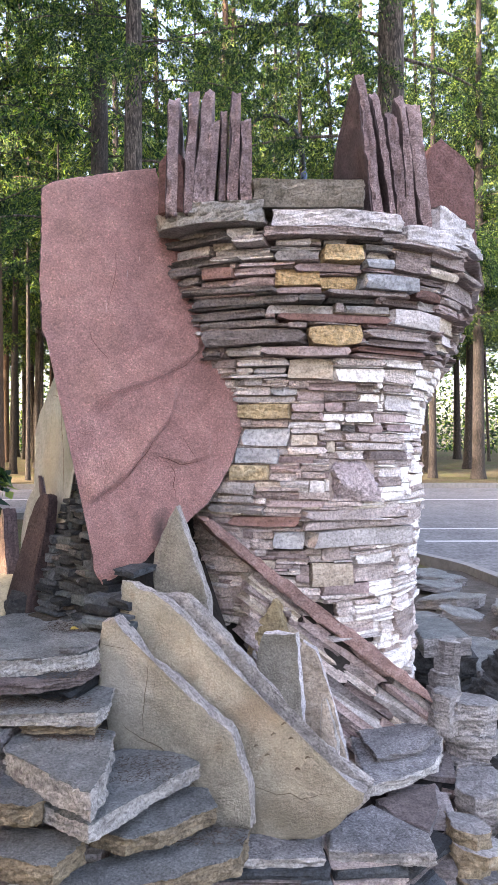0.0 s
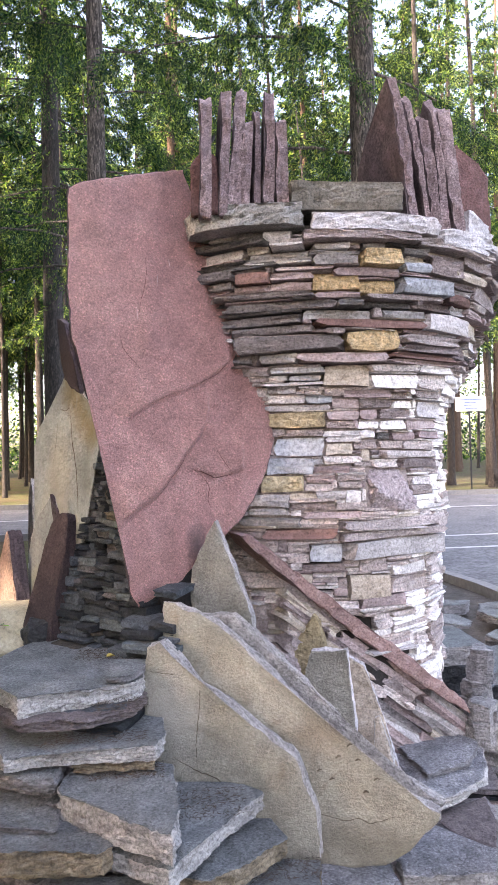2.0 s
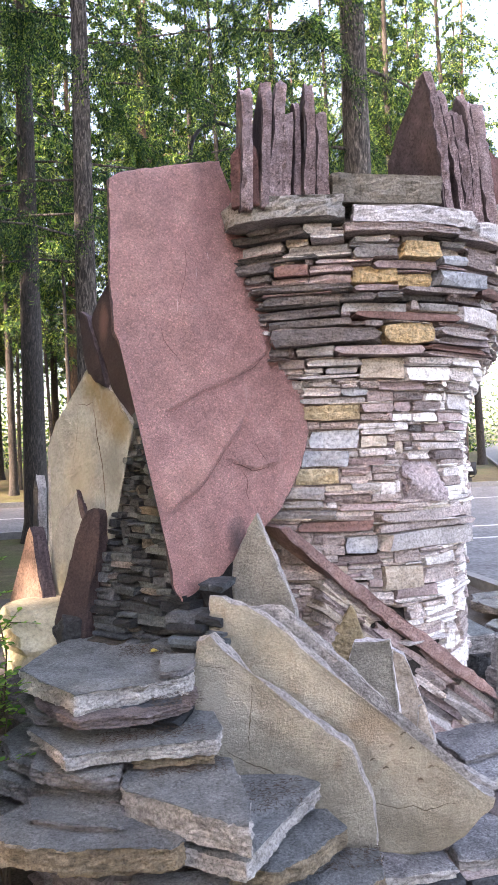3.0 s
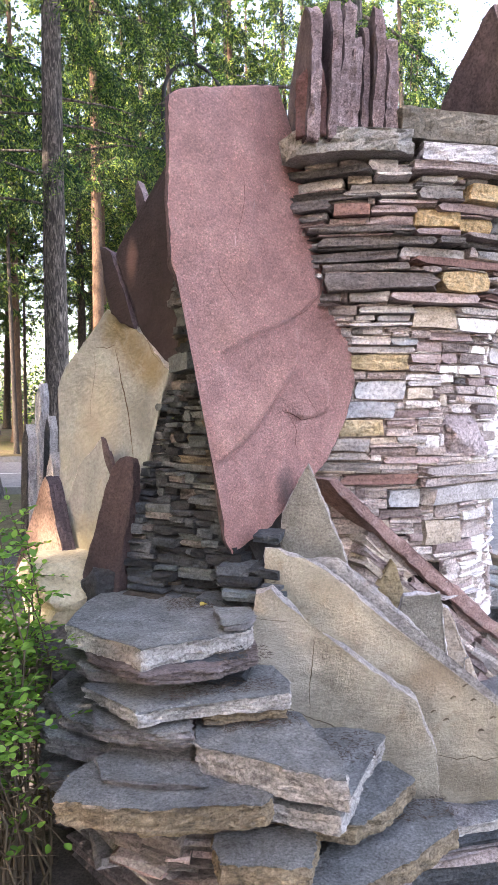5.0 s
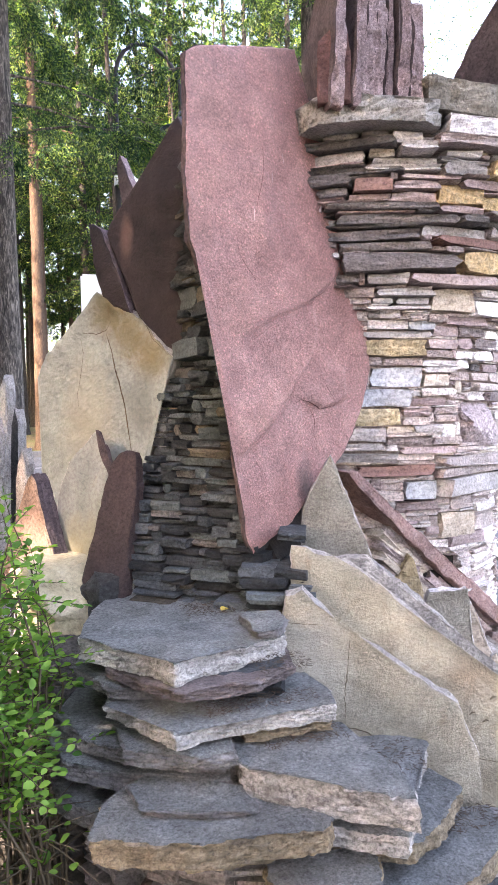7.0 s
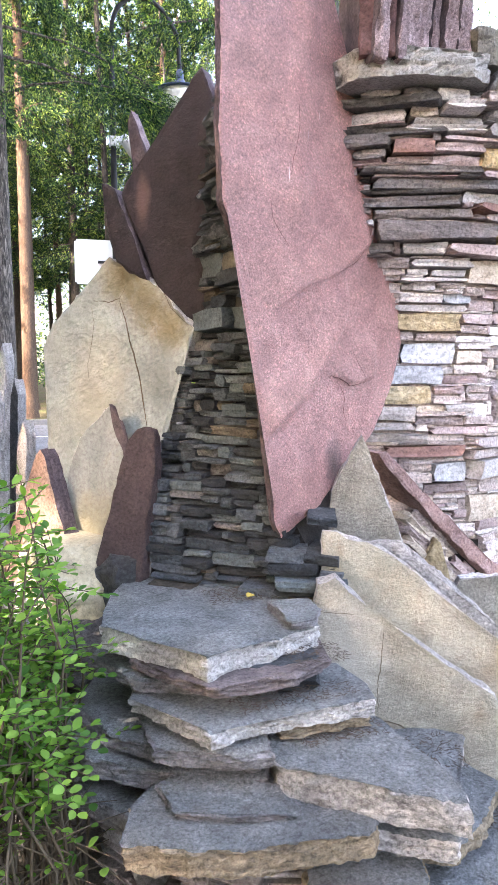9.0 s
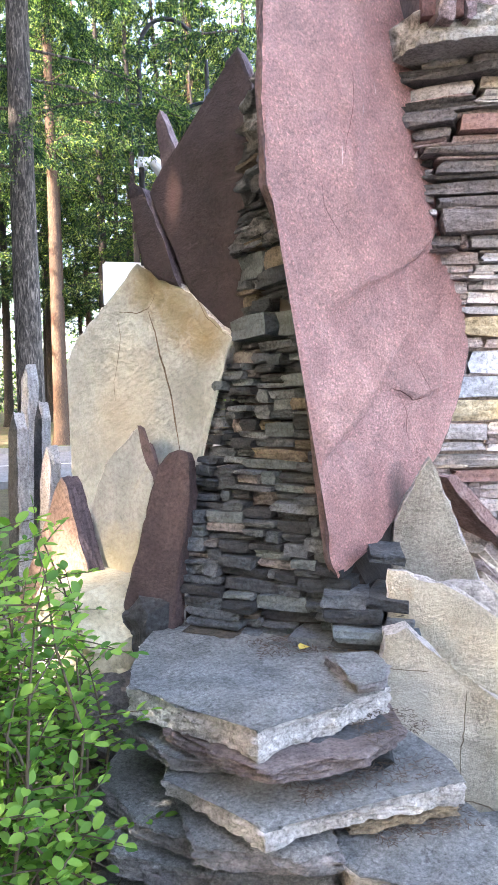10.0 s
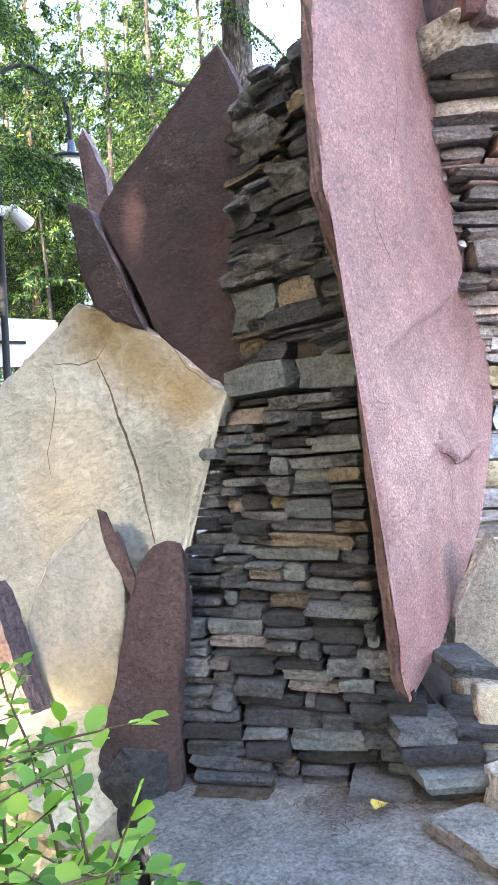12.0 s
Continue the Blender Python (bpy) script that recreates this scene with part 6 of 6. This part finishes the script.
near_b = make_tree("larch_tree", 18, 0.175, 3.6, 3.4, 64, 230000, (0.055, 0.0060), 202, M_BARK_NEAR, "larch with furrowed bark and low drooping boughs", clear=lambda x, y, z: (x > 0.25 and z < 4.9) or (y < -0.75 and z < 7.5))
near_b.matrix_basis = pose(-1.63, 9.65, GZ)
protos = []
for i, (bark, lab, first, rad) in enumerate(((M_BARK, "dark-barked larch in the wood", 7.0, 0.26), (M_PINE, "tall pine with an orange trunk", 10.0, 0.25), (M_BARK, "slender larch in the wood", 6.5, 0.17), (M_PINE, "pine with an orange-brown trunk", 8.5, 0.2))):
    t = make_tree("pine_tree" if bark is M_PINE else "larch_tree", 28 + 2 * i, rad, first, 3.4, 96, 50000, (0.15, 0.020), 210 + i, bark, lab)
    tagged(t, group=TREES)
    protos.append(t)
protos[0].matrix_basis = pose(-3.42, 15.7, GZ)
protos[1].matrix_basis = pose(-0.95, 27.5, gz(0, 27.5))
protos[2].matrix_basis = pose(7.9, 29.5, gz(0, 29.5))
protos[3].matrix_basis = pose(12.2, 38, gz(0, 38))
spots = [(-1.63, 9.65), (1.54, 7.44), (-3.4, 15.7), (-0.95, 27.5), (7.9, 29.5), (12.6, 38)]
r = random.Random(31)
while len(spots) < 84:
    x, y = r.uniform(-34, 26), r.uniform(26.5, 52)
    if x < -6 - 0.62 * y or x > 3 + 0.44 * y or y < far_edge(x) + 1.5:
        continue
    if all((x - a) ** 2 + (y - b) ** 2 > 3.6 for a, b in spots):
        spots.append((x, y))
        copy_thing(protos[r.choice((0, 0, 0, 2, 2, 2, 1, 3))], pose(x, y, gz(x, y), r.gauss(0, 1), r.gauss(0, 1), r.uniform(0, 360)))
copy_thing(protos[0], pose(9.7, 29.0, gz(9.7, 29.0), 0, 1, 70))
slim = make_tree("larch_tree", 19, 0.10, 8.0, 1.7, 30, 6000, (0.27, 0.03), 221, M_BARK, "slender young larch with a bare dark stem")
tagged(slim, group=TREES)
slim.matrix_basis = pose(-8.4, 30.2, gz(0, 30.2))
for k in range(64):
    y = r.uniform(27, 52)
    x = r.uniform(-0.45, -0.08) * y - 1 if k % 3 else r.uniform(0.16, 0.44) * y
    if y > far_edge(x) + 1 and all((x - a) ** 2 + (y - b) ** 2 > 0.8 for a, b in spots):
        spots.append((x, y))
        copy_thing(slim, pose(x, y, gz(x, y), r.gauss(0, 1.5), r.gauss(0, 1.5), r.uniform(0, 360)))
# trees added out of view to screen sun and sky from the stones
shade = make_tree("larch_tree", 18, 0.2, 1.2, 3.6, 110, 26000, (0.34, 0.09), 231, M_BARK, "bushy larch added out of view to shade the stones, boughs down to the ground")
tagged(shade, group=TREES)
shade.matrix_basis = pose(-24.64, 6.91, GZ, 0, 0, 194)
high = make_tree("larch_tree", 19, 0.2, 6.6, 3.2, 90, 30000, (0.34, 0.09), 233, M_BARK, "tall larch added out of view to block the sun, with a high dense crown", droop=0.2)
tagged(high, group=TREES)
high.matrix_basis = pose(-8.51, 0.60, GZ, 0, 0, 209)
for x, y, turn in ((-5.04, -5.25, 330), (-15.58, -6.32, 23), (-6.91, -3.99, 262), (-9.02, 4.70, 74), (-22.8, 4.23, 26), (-21.69, -1.25, 326), (-8.57, -6.90, 242), (-9.20, -4.42, 97), (-9, 9, 80), (-13, 6.5, 210), (-10.5, 7, 160),
                   (-12, -5.6, 140), (-6.8, 6.4, 200), (-7.4, 10.2, 320), (-9.4, 14.9, 60), (-12.8, 14.4, 15), (-16.5, 15.2, 100), (-20.5, 13.6, 250), (-25, 15, 300), (-12, 9, 20), (-16, 6, 310), (-14, -32, 30), (2, -38, 110), (13, -35, 200)):
    copy_thing(shade, pose(x, y, GZ, 0, 0, turn))
# two more out of view, placed to block the sun
copy_thing(high, pose(-12.5, -0.8, GZ, 0, 0, 80) @ Matrix.Diagonal((1, 1, 1.32, 1)))
copy_thing(protos[0], pose(-7.09, -0.47, GZ, 0, 0, 44))
for x, y, k in ((-11, 12, 0), (-6, 13.5, 2), (-12, 15.2, 2), (-17, 13, 0)):
    copy_thing(protos[k], pose(x, y, GZ, 0, 0, r.uniform(0, 360)))

rg = np.random.RandomState(8)
n = 360000
ang = rg.uniform(-0.85, 0.95, n)
dist = rg.uniform(54, 92, n)
p = np.c_[dist * np.sin(ang), dist * np.cos(ang), rg.rand(n) ** 1.15 * 37]
clump = np.array([noise.noise(Vector((a * 40, d * 0.12, z * 0.25))) for a, d, z in zip(ang, dist, p[:, 2])])
p = p[(clump > -0.12) | (p[:, 2] < 4.0)]
n = len(p)
p[:, 2] += 0.9
lot = p[:, 1] < 25.6 + 0.03 * p[:, 0] + 2.2 * np.maximum(0, p[:, 0] - 13)
p[lot] *= 1.4
d = rg.randn(n, 3)
d[:, 2] = -np.abs(d[:, 2]) * 0.8
d /= np.linalg.norm(d, axis=1)[:, None]
q = np.cross(d, rg.randn(n, 3))
q /= np.linalg.norm(q, axis=1)[:, None]
le, wd = rg.uniform(0.25, 0.6, n)[:, None], rg.uniform(0.05, 0.11, n)[:, None]
quads = np.stack([p - q * wd * 0.5, p + d * le * 0.5 - q * wd, p + d * le, p + d * le * 0.5 + q * wd], 1).reshape(-1, 3)
woods = link_mesh("far_woods", quads.tolist(), [(4 * i, 4 * i + 1, 4 * i + 2, 4 * i + 3) for i in range(n)], [M_NEEDLE])
tagged(woods, "dense dark green wood in the distance", "woods", kind="stuff")

# ---- lamp post, signs, bin, car ----
lamp = thing("street_lamp", "dark curved lamp post with a white globe under a cap", "street lamp", (-0.09, 10.84, GZ))
TOP = 5.64 - GZ
px, py = 0.96, 0.0
path = [Vector((0, 0, -0.05)), Vector((0, 0, 2)), Vector((0, 0, 4)), Vector((0, 0, 6.3))]
ra = 0.5 * math.hypot(px, py)
for k in range(1, 12):
    a = math.pi * k / 12
    f = 0.5 * (1 - math.cos(a))
    path.append(Vector((px * f, py * f, 6.40 + 0.62 * math.sin(a) - 0.15 * f)))
path.append(Vector((px, py, TOP + 0.1)))
vs, fs = [], []
tube(path, [0.05, 0.05, 0.045, 0.035] + [0.03] * 12, 10, vs, fs)
link_mesh("pole", vs, fs, [M_POLE], lamp, None, None, True)


def lathe(profile, seg=20):
    vs, fs = [], []
    for rr, z in profile:
        vs += [Vector((rr * math.cos(2 * math.pi * k / seg), rr * math.sin(2 * math.pi * k / seg), z)) for k in range(seg)]
    for j in range(len(profile) - 1):
        fs += [(j * seg + k, j * seg + (k + 1) % seg, (j + 1) * seg + (k + 1) % seg, (j + 1) * seg + k) for k in range(seg)]
    return vs, fs


vs, fs = lathe([(0.03, 0.14), (0.05, 0.12), (0.055, 0.02), (0.09, -0.06), (0.15, -0.1), (0.34, -0.155), (0.34, -0.175), (0.24, -0.165)])
link_mesh("cap", vs, fs, [M_CAP], lamp, Matrix.Translation((px, py, TOP)), None, True)
vs, fs = lathe([(0.26, -0.165), (0.27, -0.24), (0.25, -0.34), (0.19, -0.45), (0.10, -0.52), (0.001, -0.55)])
link_mesh("globe", vs, fs, [M_OPAL], lamp, Matrix.Translation((px, py, TOP)), None, True)
bm = bmesh.new()
bmesh.ops.create_cone(bm, cap_ends=True, segments=14, radius1=0.12, radius2=0.07, depth=0.3)
flood = part("floodlight", bm, M_SIGN, lamp, "small white floodlight on the pole")
flood.matrix_basis = pose(0.22, -0.08, 4.92, 60, 0, -60)
bm = bmesh.new()
bmesh.ops.create_cube(bm, size=1)
bmesh.ops.scale(bm, vec=(0.14, 0.14, 0.12), verts=bm.verts[:])
part("bracket", bm, M_SIGN, lamp).matrix_basis = pose(0.02, -0.02, 4.97)


def board(name, w, h, m, label, bars=()):
    """A sign plate with rounded corners and, where there is writing, bars for its lines."""
    top = thing(name, label, "sign")
    top.matrix_basis = m
    bm = bmesh.new()
    bmesh.ops.create_cube(bm, size=1)
    bmesh.ops.scale(bm, vec=(w, 0.02, h), verts=bm.verts[:])
    bmesh.ops.bevel(bm, geom=[e for e in bm.edges if abs(e.verts[0].co.y - e.verts[1].co.y) > 0.01], offset=0.03, segments=3, affect="EDGES")
    part("plate", bm, M_SIGN, top)
    for x, z, bw, bh in bars:
        bm = bmesh.new()
        bmesh.ops.create_cube(bm, size=1)
        bmesh.ops.scale(bm, vec=(bw, 0.004, bh), verts=bm.verts[:])
        part("text_line", bm, M_INK, top).matrix_basis = pose(x, -0.013, z)
    return top


plate = board("sign_board", 1.24, 0.62, pose(-0.03, 10.93, 3.05, 0, 0, -3), "white sign board fixed across the lamp post, seen from behind")
for z in (0.0,):
    bm = bmesh.new()
    bmesh.ops.create_cube(bm, size=1)
    bmesh.ops.scale(bm, vec=(0.5, 0.03, 0.035), verts=bm.verts[:])
    part("clamp", bm, M_POLE, plate).matrix_basis = pose(-0.05, -0.03, z)
info = board("notice_board", 1.15, 0.55, pose(10.4, 25.9, 3.3, 0, 0, -12), "white notice board with lines of dark writing on a post", ((0, 0.17, 0.9, 0.05), (0, 0.06, 0.5, 0.05), (0.05, -0.05, 0.65, 0.05), (0.15, -0.17, 0.75, 0.05)))
bm = bmesh.new()
bmesh.ops.create_cone(bm, cap_ends=True, segments=12, radius1=0.035, radius2=0.035, depth=3.6)
part("post", bm, M_POLE, info).matrix_basis = pose(-0.05, 0.05, -1.5)
bin_ob = thing("litter_bin", "dark round litter bin on a hoop stand", "litter bin", (11.6, 26.2, gz(11.6, 26.2)))
vs, fs = lathe([(0.001, 0.35), (0.19, 0.35), (0.22, 0.85), (0.20, 0.85), (0.17, 0.37)])
link_mesh("bucket", vs, fs, [M_POLE], bin_ob, None, None, True)
vs, fs = [], []
tube([Vector((0.26 * math.cos(a), 0, 0.55 - 0.3 * math.sin(a))) for a in [math.pi * k / 10 for k in range(11)]], [0.02] * 11, 8, vs, fs)
link_mesh("hoop", vs, fs, [M_POLE], bin_ob, None, None, True)
vs, fs = [], []
tube([Vector((0, 0, -0.05)), Vector((0, 0, 0.26))], [0.02, 0.02], 8, vs, fs)
link_mesh("stand", vs, fs, [M_POLE], bin_ob)

car = thing("parked_car", "white parked car at the far end of the road", "car", (0, 0, 0))
car.matrix_basis = pose(39.5, 52.3, gz(39.5, 52.3) + 0.02, 0, 0, -38)
prof = [(-2.2, 0.3), (-2.25, 0.75), (-1.9, 0.95), (-1.0, 1.02), (-0.45, 1.42), (0.9, 1.48), (1.7, 1.1), (2.15, 1.0), (2.2, 0.35), (1.8, 0.25), (-1.8, 0.25)]
vs = [Vector((x, y, z)) for y in (-0.85, -0.8, 0.8, 0.85) for x, z in prof]
k = len(prof)
fs = [(j * k + i, j * k + (i + 1) % k, (j + 1) * k + (i + 1) % k, (j + 1) * k + i) for j in range(3) for i in range(k)] + [tuple(range(k))[::-1], tuple(range(3 * k, 4 * k))]
link_mesh("body", vs, fs, [M_CARPAINT], car)
for y in (-0.862, 0.862):
    link_mesh("side_window", [(-0.85, y, 1.04), (-0.38, y, 1.36), (0.85, y, 1.40), (1.45, y, 1.08)], [(0, 1, 2, 3)], [M_GLASS], car)
for x in (-1.35, 1.35):
    for y in (-0.86, 0.86):
        vs, fs = lathe([(0.2, -0.1), (0.32, -0.1), (0.33, 0), (0.32, 0.1), (0.2, 0.1)], 20)
        wheel = link_mesh("wheel", vs, fs, [M_TYRE], car, pose(x, y, 0.33, 90))
        vs, fs = lathe([(0.001, -0.09), (0.2, -0.09), (0.21, 0.09), (0.001, 0.09)], 16)
        link_mesh("rim", vs, fs, [M_RIM], wheel)

# ---- shrub ----
shrub = thing("shrub", "low green shrub with small oval leaves beside the stacked ledges", "shrub", (-1.60, 2.86, GZ))
r = random.Random(55)
tv, tf, leaf_v, leaf_f = [], [], [], []


def add_leaf(p, d, up, ln):
    if p.z < 0.62 and p.z > 0.34 and r.random() < 0.8 or p.z < 0.34 and p.x > -0.02:
        return
    d = d.normalized()
    s = d.cross(up)
    if s.length < 1e-3:
        s = d.orthogonal()
    s.normalize()
    n = s.cross(d)
    o = len(leaf_v)
    w = ln * 0.34
    rim_pts = [(0.0, 0.0), (0.2, 0.72), (0.5, 1.0), (0.8, 0.7), (1.0, 0.0), (0.8, -0.7), (0.5, -1.0), (0.2, -0.72)]
    leaf_v.extend([p + d * ln * f + s * w * g + n * ln * 0.10 * abs(g) for f, g in rim_pts] + [p + d * ln * 0.5])
    leaf_f.extend([(o + q, o + (q + 1) % 8, o + 8) for q in range(8)])


def sprig(line, spacing, big):
    """Leaves in two ranks along a twig, the last one at its tip."""
    run, side = 0.0, 1
    for a, b in zip(line, line[1:]):
        d = (b - a)
        while run < d.length:
            p = a + d * (run / d.length)
            out = d.normalized().cross(Vector((r.gauss(0, 0.25), r.gauss(0, 0.25), 1))).normalized() * side
            way = out * r.uniform(0.7, 1.1) + d.normalized() * r.uniform(0.3, 0.8) + Vector((0, 0, r.gauss(0.05, 0.3)))
            add_leaf(p, way, Vector((r.gauss(0, 0.35), r.gauss(0, 0.35), 1)), big * r.uniform(0.7, 1.15))
            side = -side
            run += spacing * r.uniform(0.7, 1.4)
        run -= d.length
    add_leaf(line[-1], line[-1] - line[-2], Vector((r.gauss(0, 0.3), 0, 1)), big)


for k in range(225):
    a = r.uniform(0, 2 * math.pi)
    b = Vector((r.gauss(-0.08, 0.15), r.gauss(0, 0.2), 0))
    w = Vector((math.cos(a), math.sin(a) * 1.2, 0)) * r.uniform(0.12, 0.5)
    h = r.uniform(0.5, 1.46)
    line = [b + w * s * s + Vector((0, 0, h * (1.55 * s - 0.62 * s * s) / 0.93)) + Vector((r.gauss(0, 0.02), r.gauss(0, 0.02), 0)) for s in (0, 0.17, 0.34, 0.5, 0.67, 0.84, 1.0)]
    if line[-1].x > 0.30 - 0.22 * max(0.0, line[-1].z - 0.75) or line[-1].y < -0.42 or line[-1].x < -0.55:
        continue
    tube(line, [0.006, 0.005, 0.0045, 0.004, 0.003, 0.0022, 0.0012], 5, tv, tf)
    sprig(line[2:], 0.027, 0.035)
    for j in range(r.randint(5, 8)):
        s = r.uniform(1.2, 5.7)
        i = int(s)
        o = line[i].lerp(line[i + 1], s - i)
        t = r.uniform(0, 2 * math.pi)
        ln = r.uniform(0.10, 0.24)
        d = Vector((math.cos(t), math.sin(t), r.uniform(-0.1, 0.5)))
        twig = [o + d * ln * q + Vector((0, 0, -0.10 * ln * q * q)) for q in (0, 0.35, 0.7, 1.0)]
        if twig[-1].x > 0.40 - 0.30 * max(0.0, twig[-1].z - 0.8) or twig[-1].y < -0.47:
            continue
        tube(twig, [0.0024, 0.002, 0.0015, 0.001], 4, tv, tf)
        sprig(twig, 0.022, 0.034)
link_mesh("stem", tv, tf, [M_TWIG], shrub, None, None, True)
leaves = link_mesh("leaves", leaf_v, leaf_f, [M_LEAF], shrub, None, None, True)
tagged(leaves, "small oval green leaves", kind="stuff")


# ---- needle litter ----
def litter(x0, x1, y0, y1, z, count, seed):
    """Dry needles lying on a slab."""
    r = random.Random(seed)
    vs, fs = [], []
    for k in range(count):
        p = Vector((r.uniform(x0, x1), r.uniform(y0, y1), z + r.uniform(0.002, 0.008)))
        a = r.uniform(0, math.pi)
        d = Vector((math.cos(a), math.sin(a), r.uniform(-0.15, 0.15))) * r.uniform(0.005, 0.012)
        s = Vector((-math.sin(a), math.cos(a), 0)) * 0.0011
        o = len(vs)
        vs += [p - d - s, p + d - s, p + d + s, p - d + s, p + Vector((0, 0, 0.0015))]
        fs += [(o, o + 1, o + 4), (o + 1, o + 2, o + 4), (o + 2, o + 3, o + 4), (o + 3, o, o + 4)]
    tagged(link_mesh("needle_litter", vs, fs, [M_LITTER]), "dry brown larch needles fallen on the slabs", "litter", kind="stuff")


litter(-0.92, -0.66, 3.0, 3.16, 0.668, 320, 1)
litter(-0.78, -0.60, 2.60, 2.74, 0.597, 180, 2)
litter(-0.98, -0.60, 2.56, 2.66, 0.507, 260, 3)
litter(-0.80, -0.54, 2.50, 2.62, 0.407, 260, 4)
litter(-0.50, -0.26, 2.45, 2.66, 0.282, 220, 5)
litter(-0.34, 0.0, 2.44, 2.56, 0.066, 260, 6)

leaf_pts = [(0.0, 0.0), (0.25, 0.6), (0.6, 0.75), (1.0, 0.0), (0.6, -0.75), (0.25, -0.6)]
vs = [Vector((-0.79 + 0.035 * f - 0.012 * g, 3.03 + 0.012 * f + 0.024 * g, 0.674 + 0.012 * abs(g))) for f, g in leaf_pts] + [Vector((-0.79 + 0.018, 3.03 + 0.006, 0.672))]
tagged(link_mesh("fallen_leaf", vs, [(k, (k + 1) % 6, 6) for k in range(6)], [M_YELLOW_LEAF]), "small yellow fallen leaf on the broad grey ledge", "leaf")
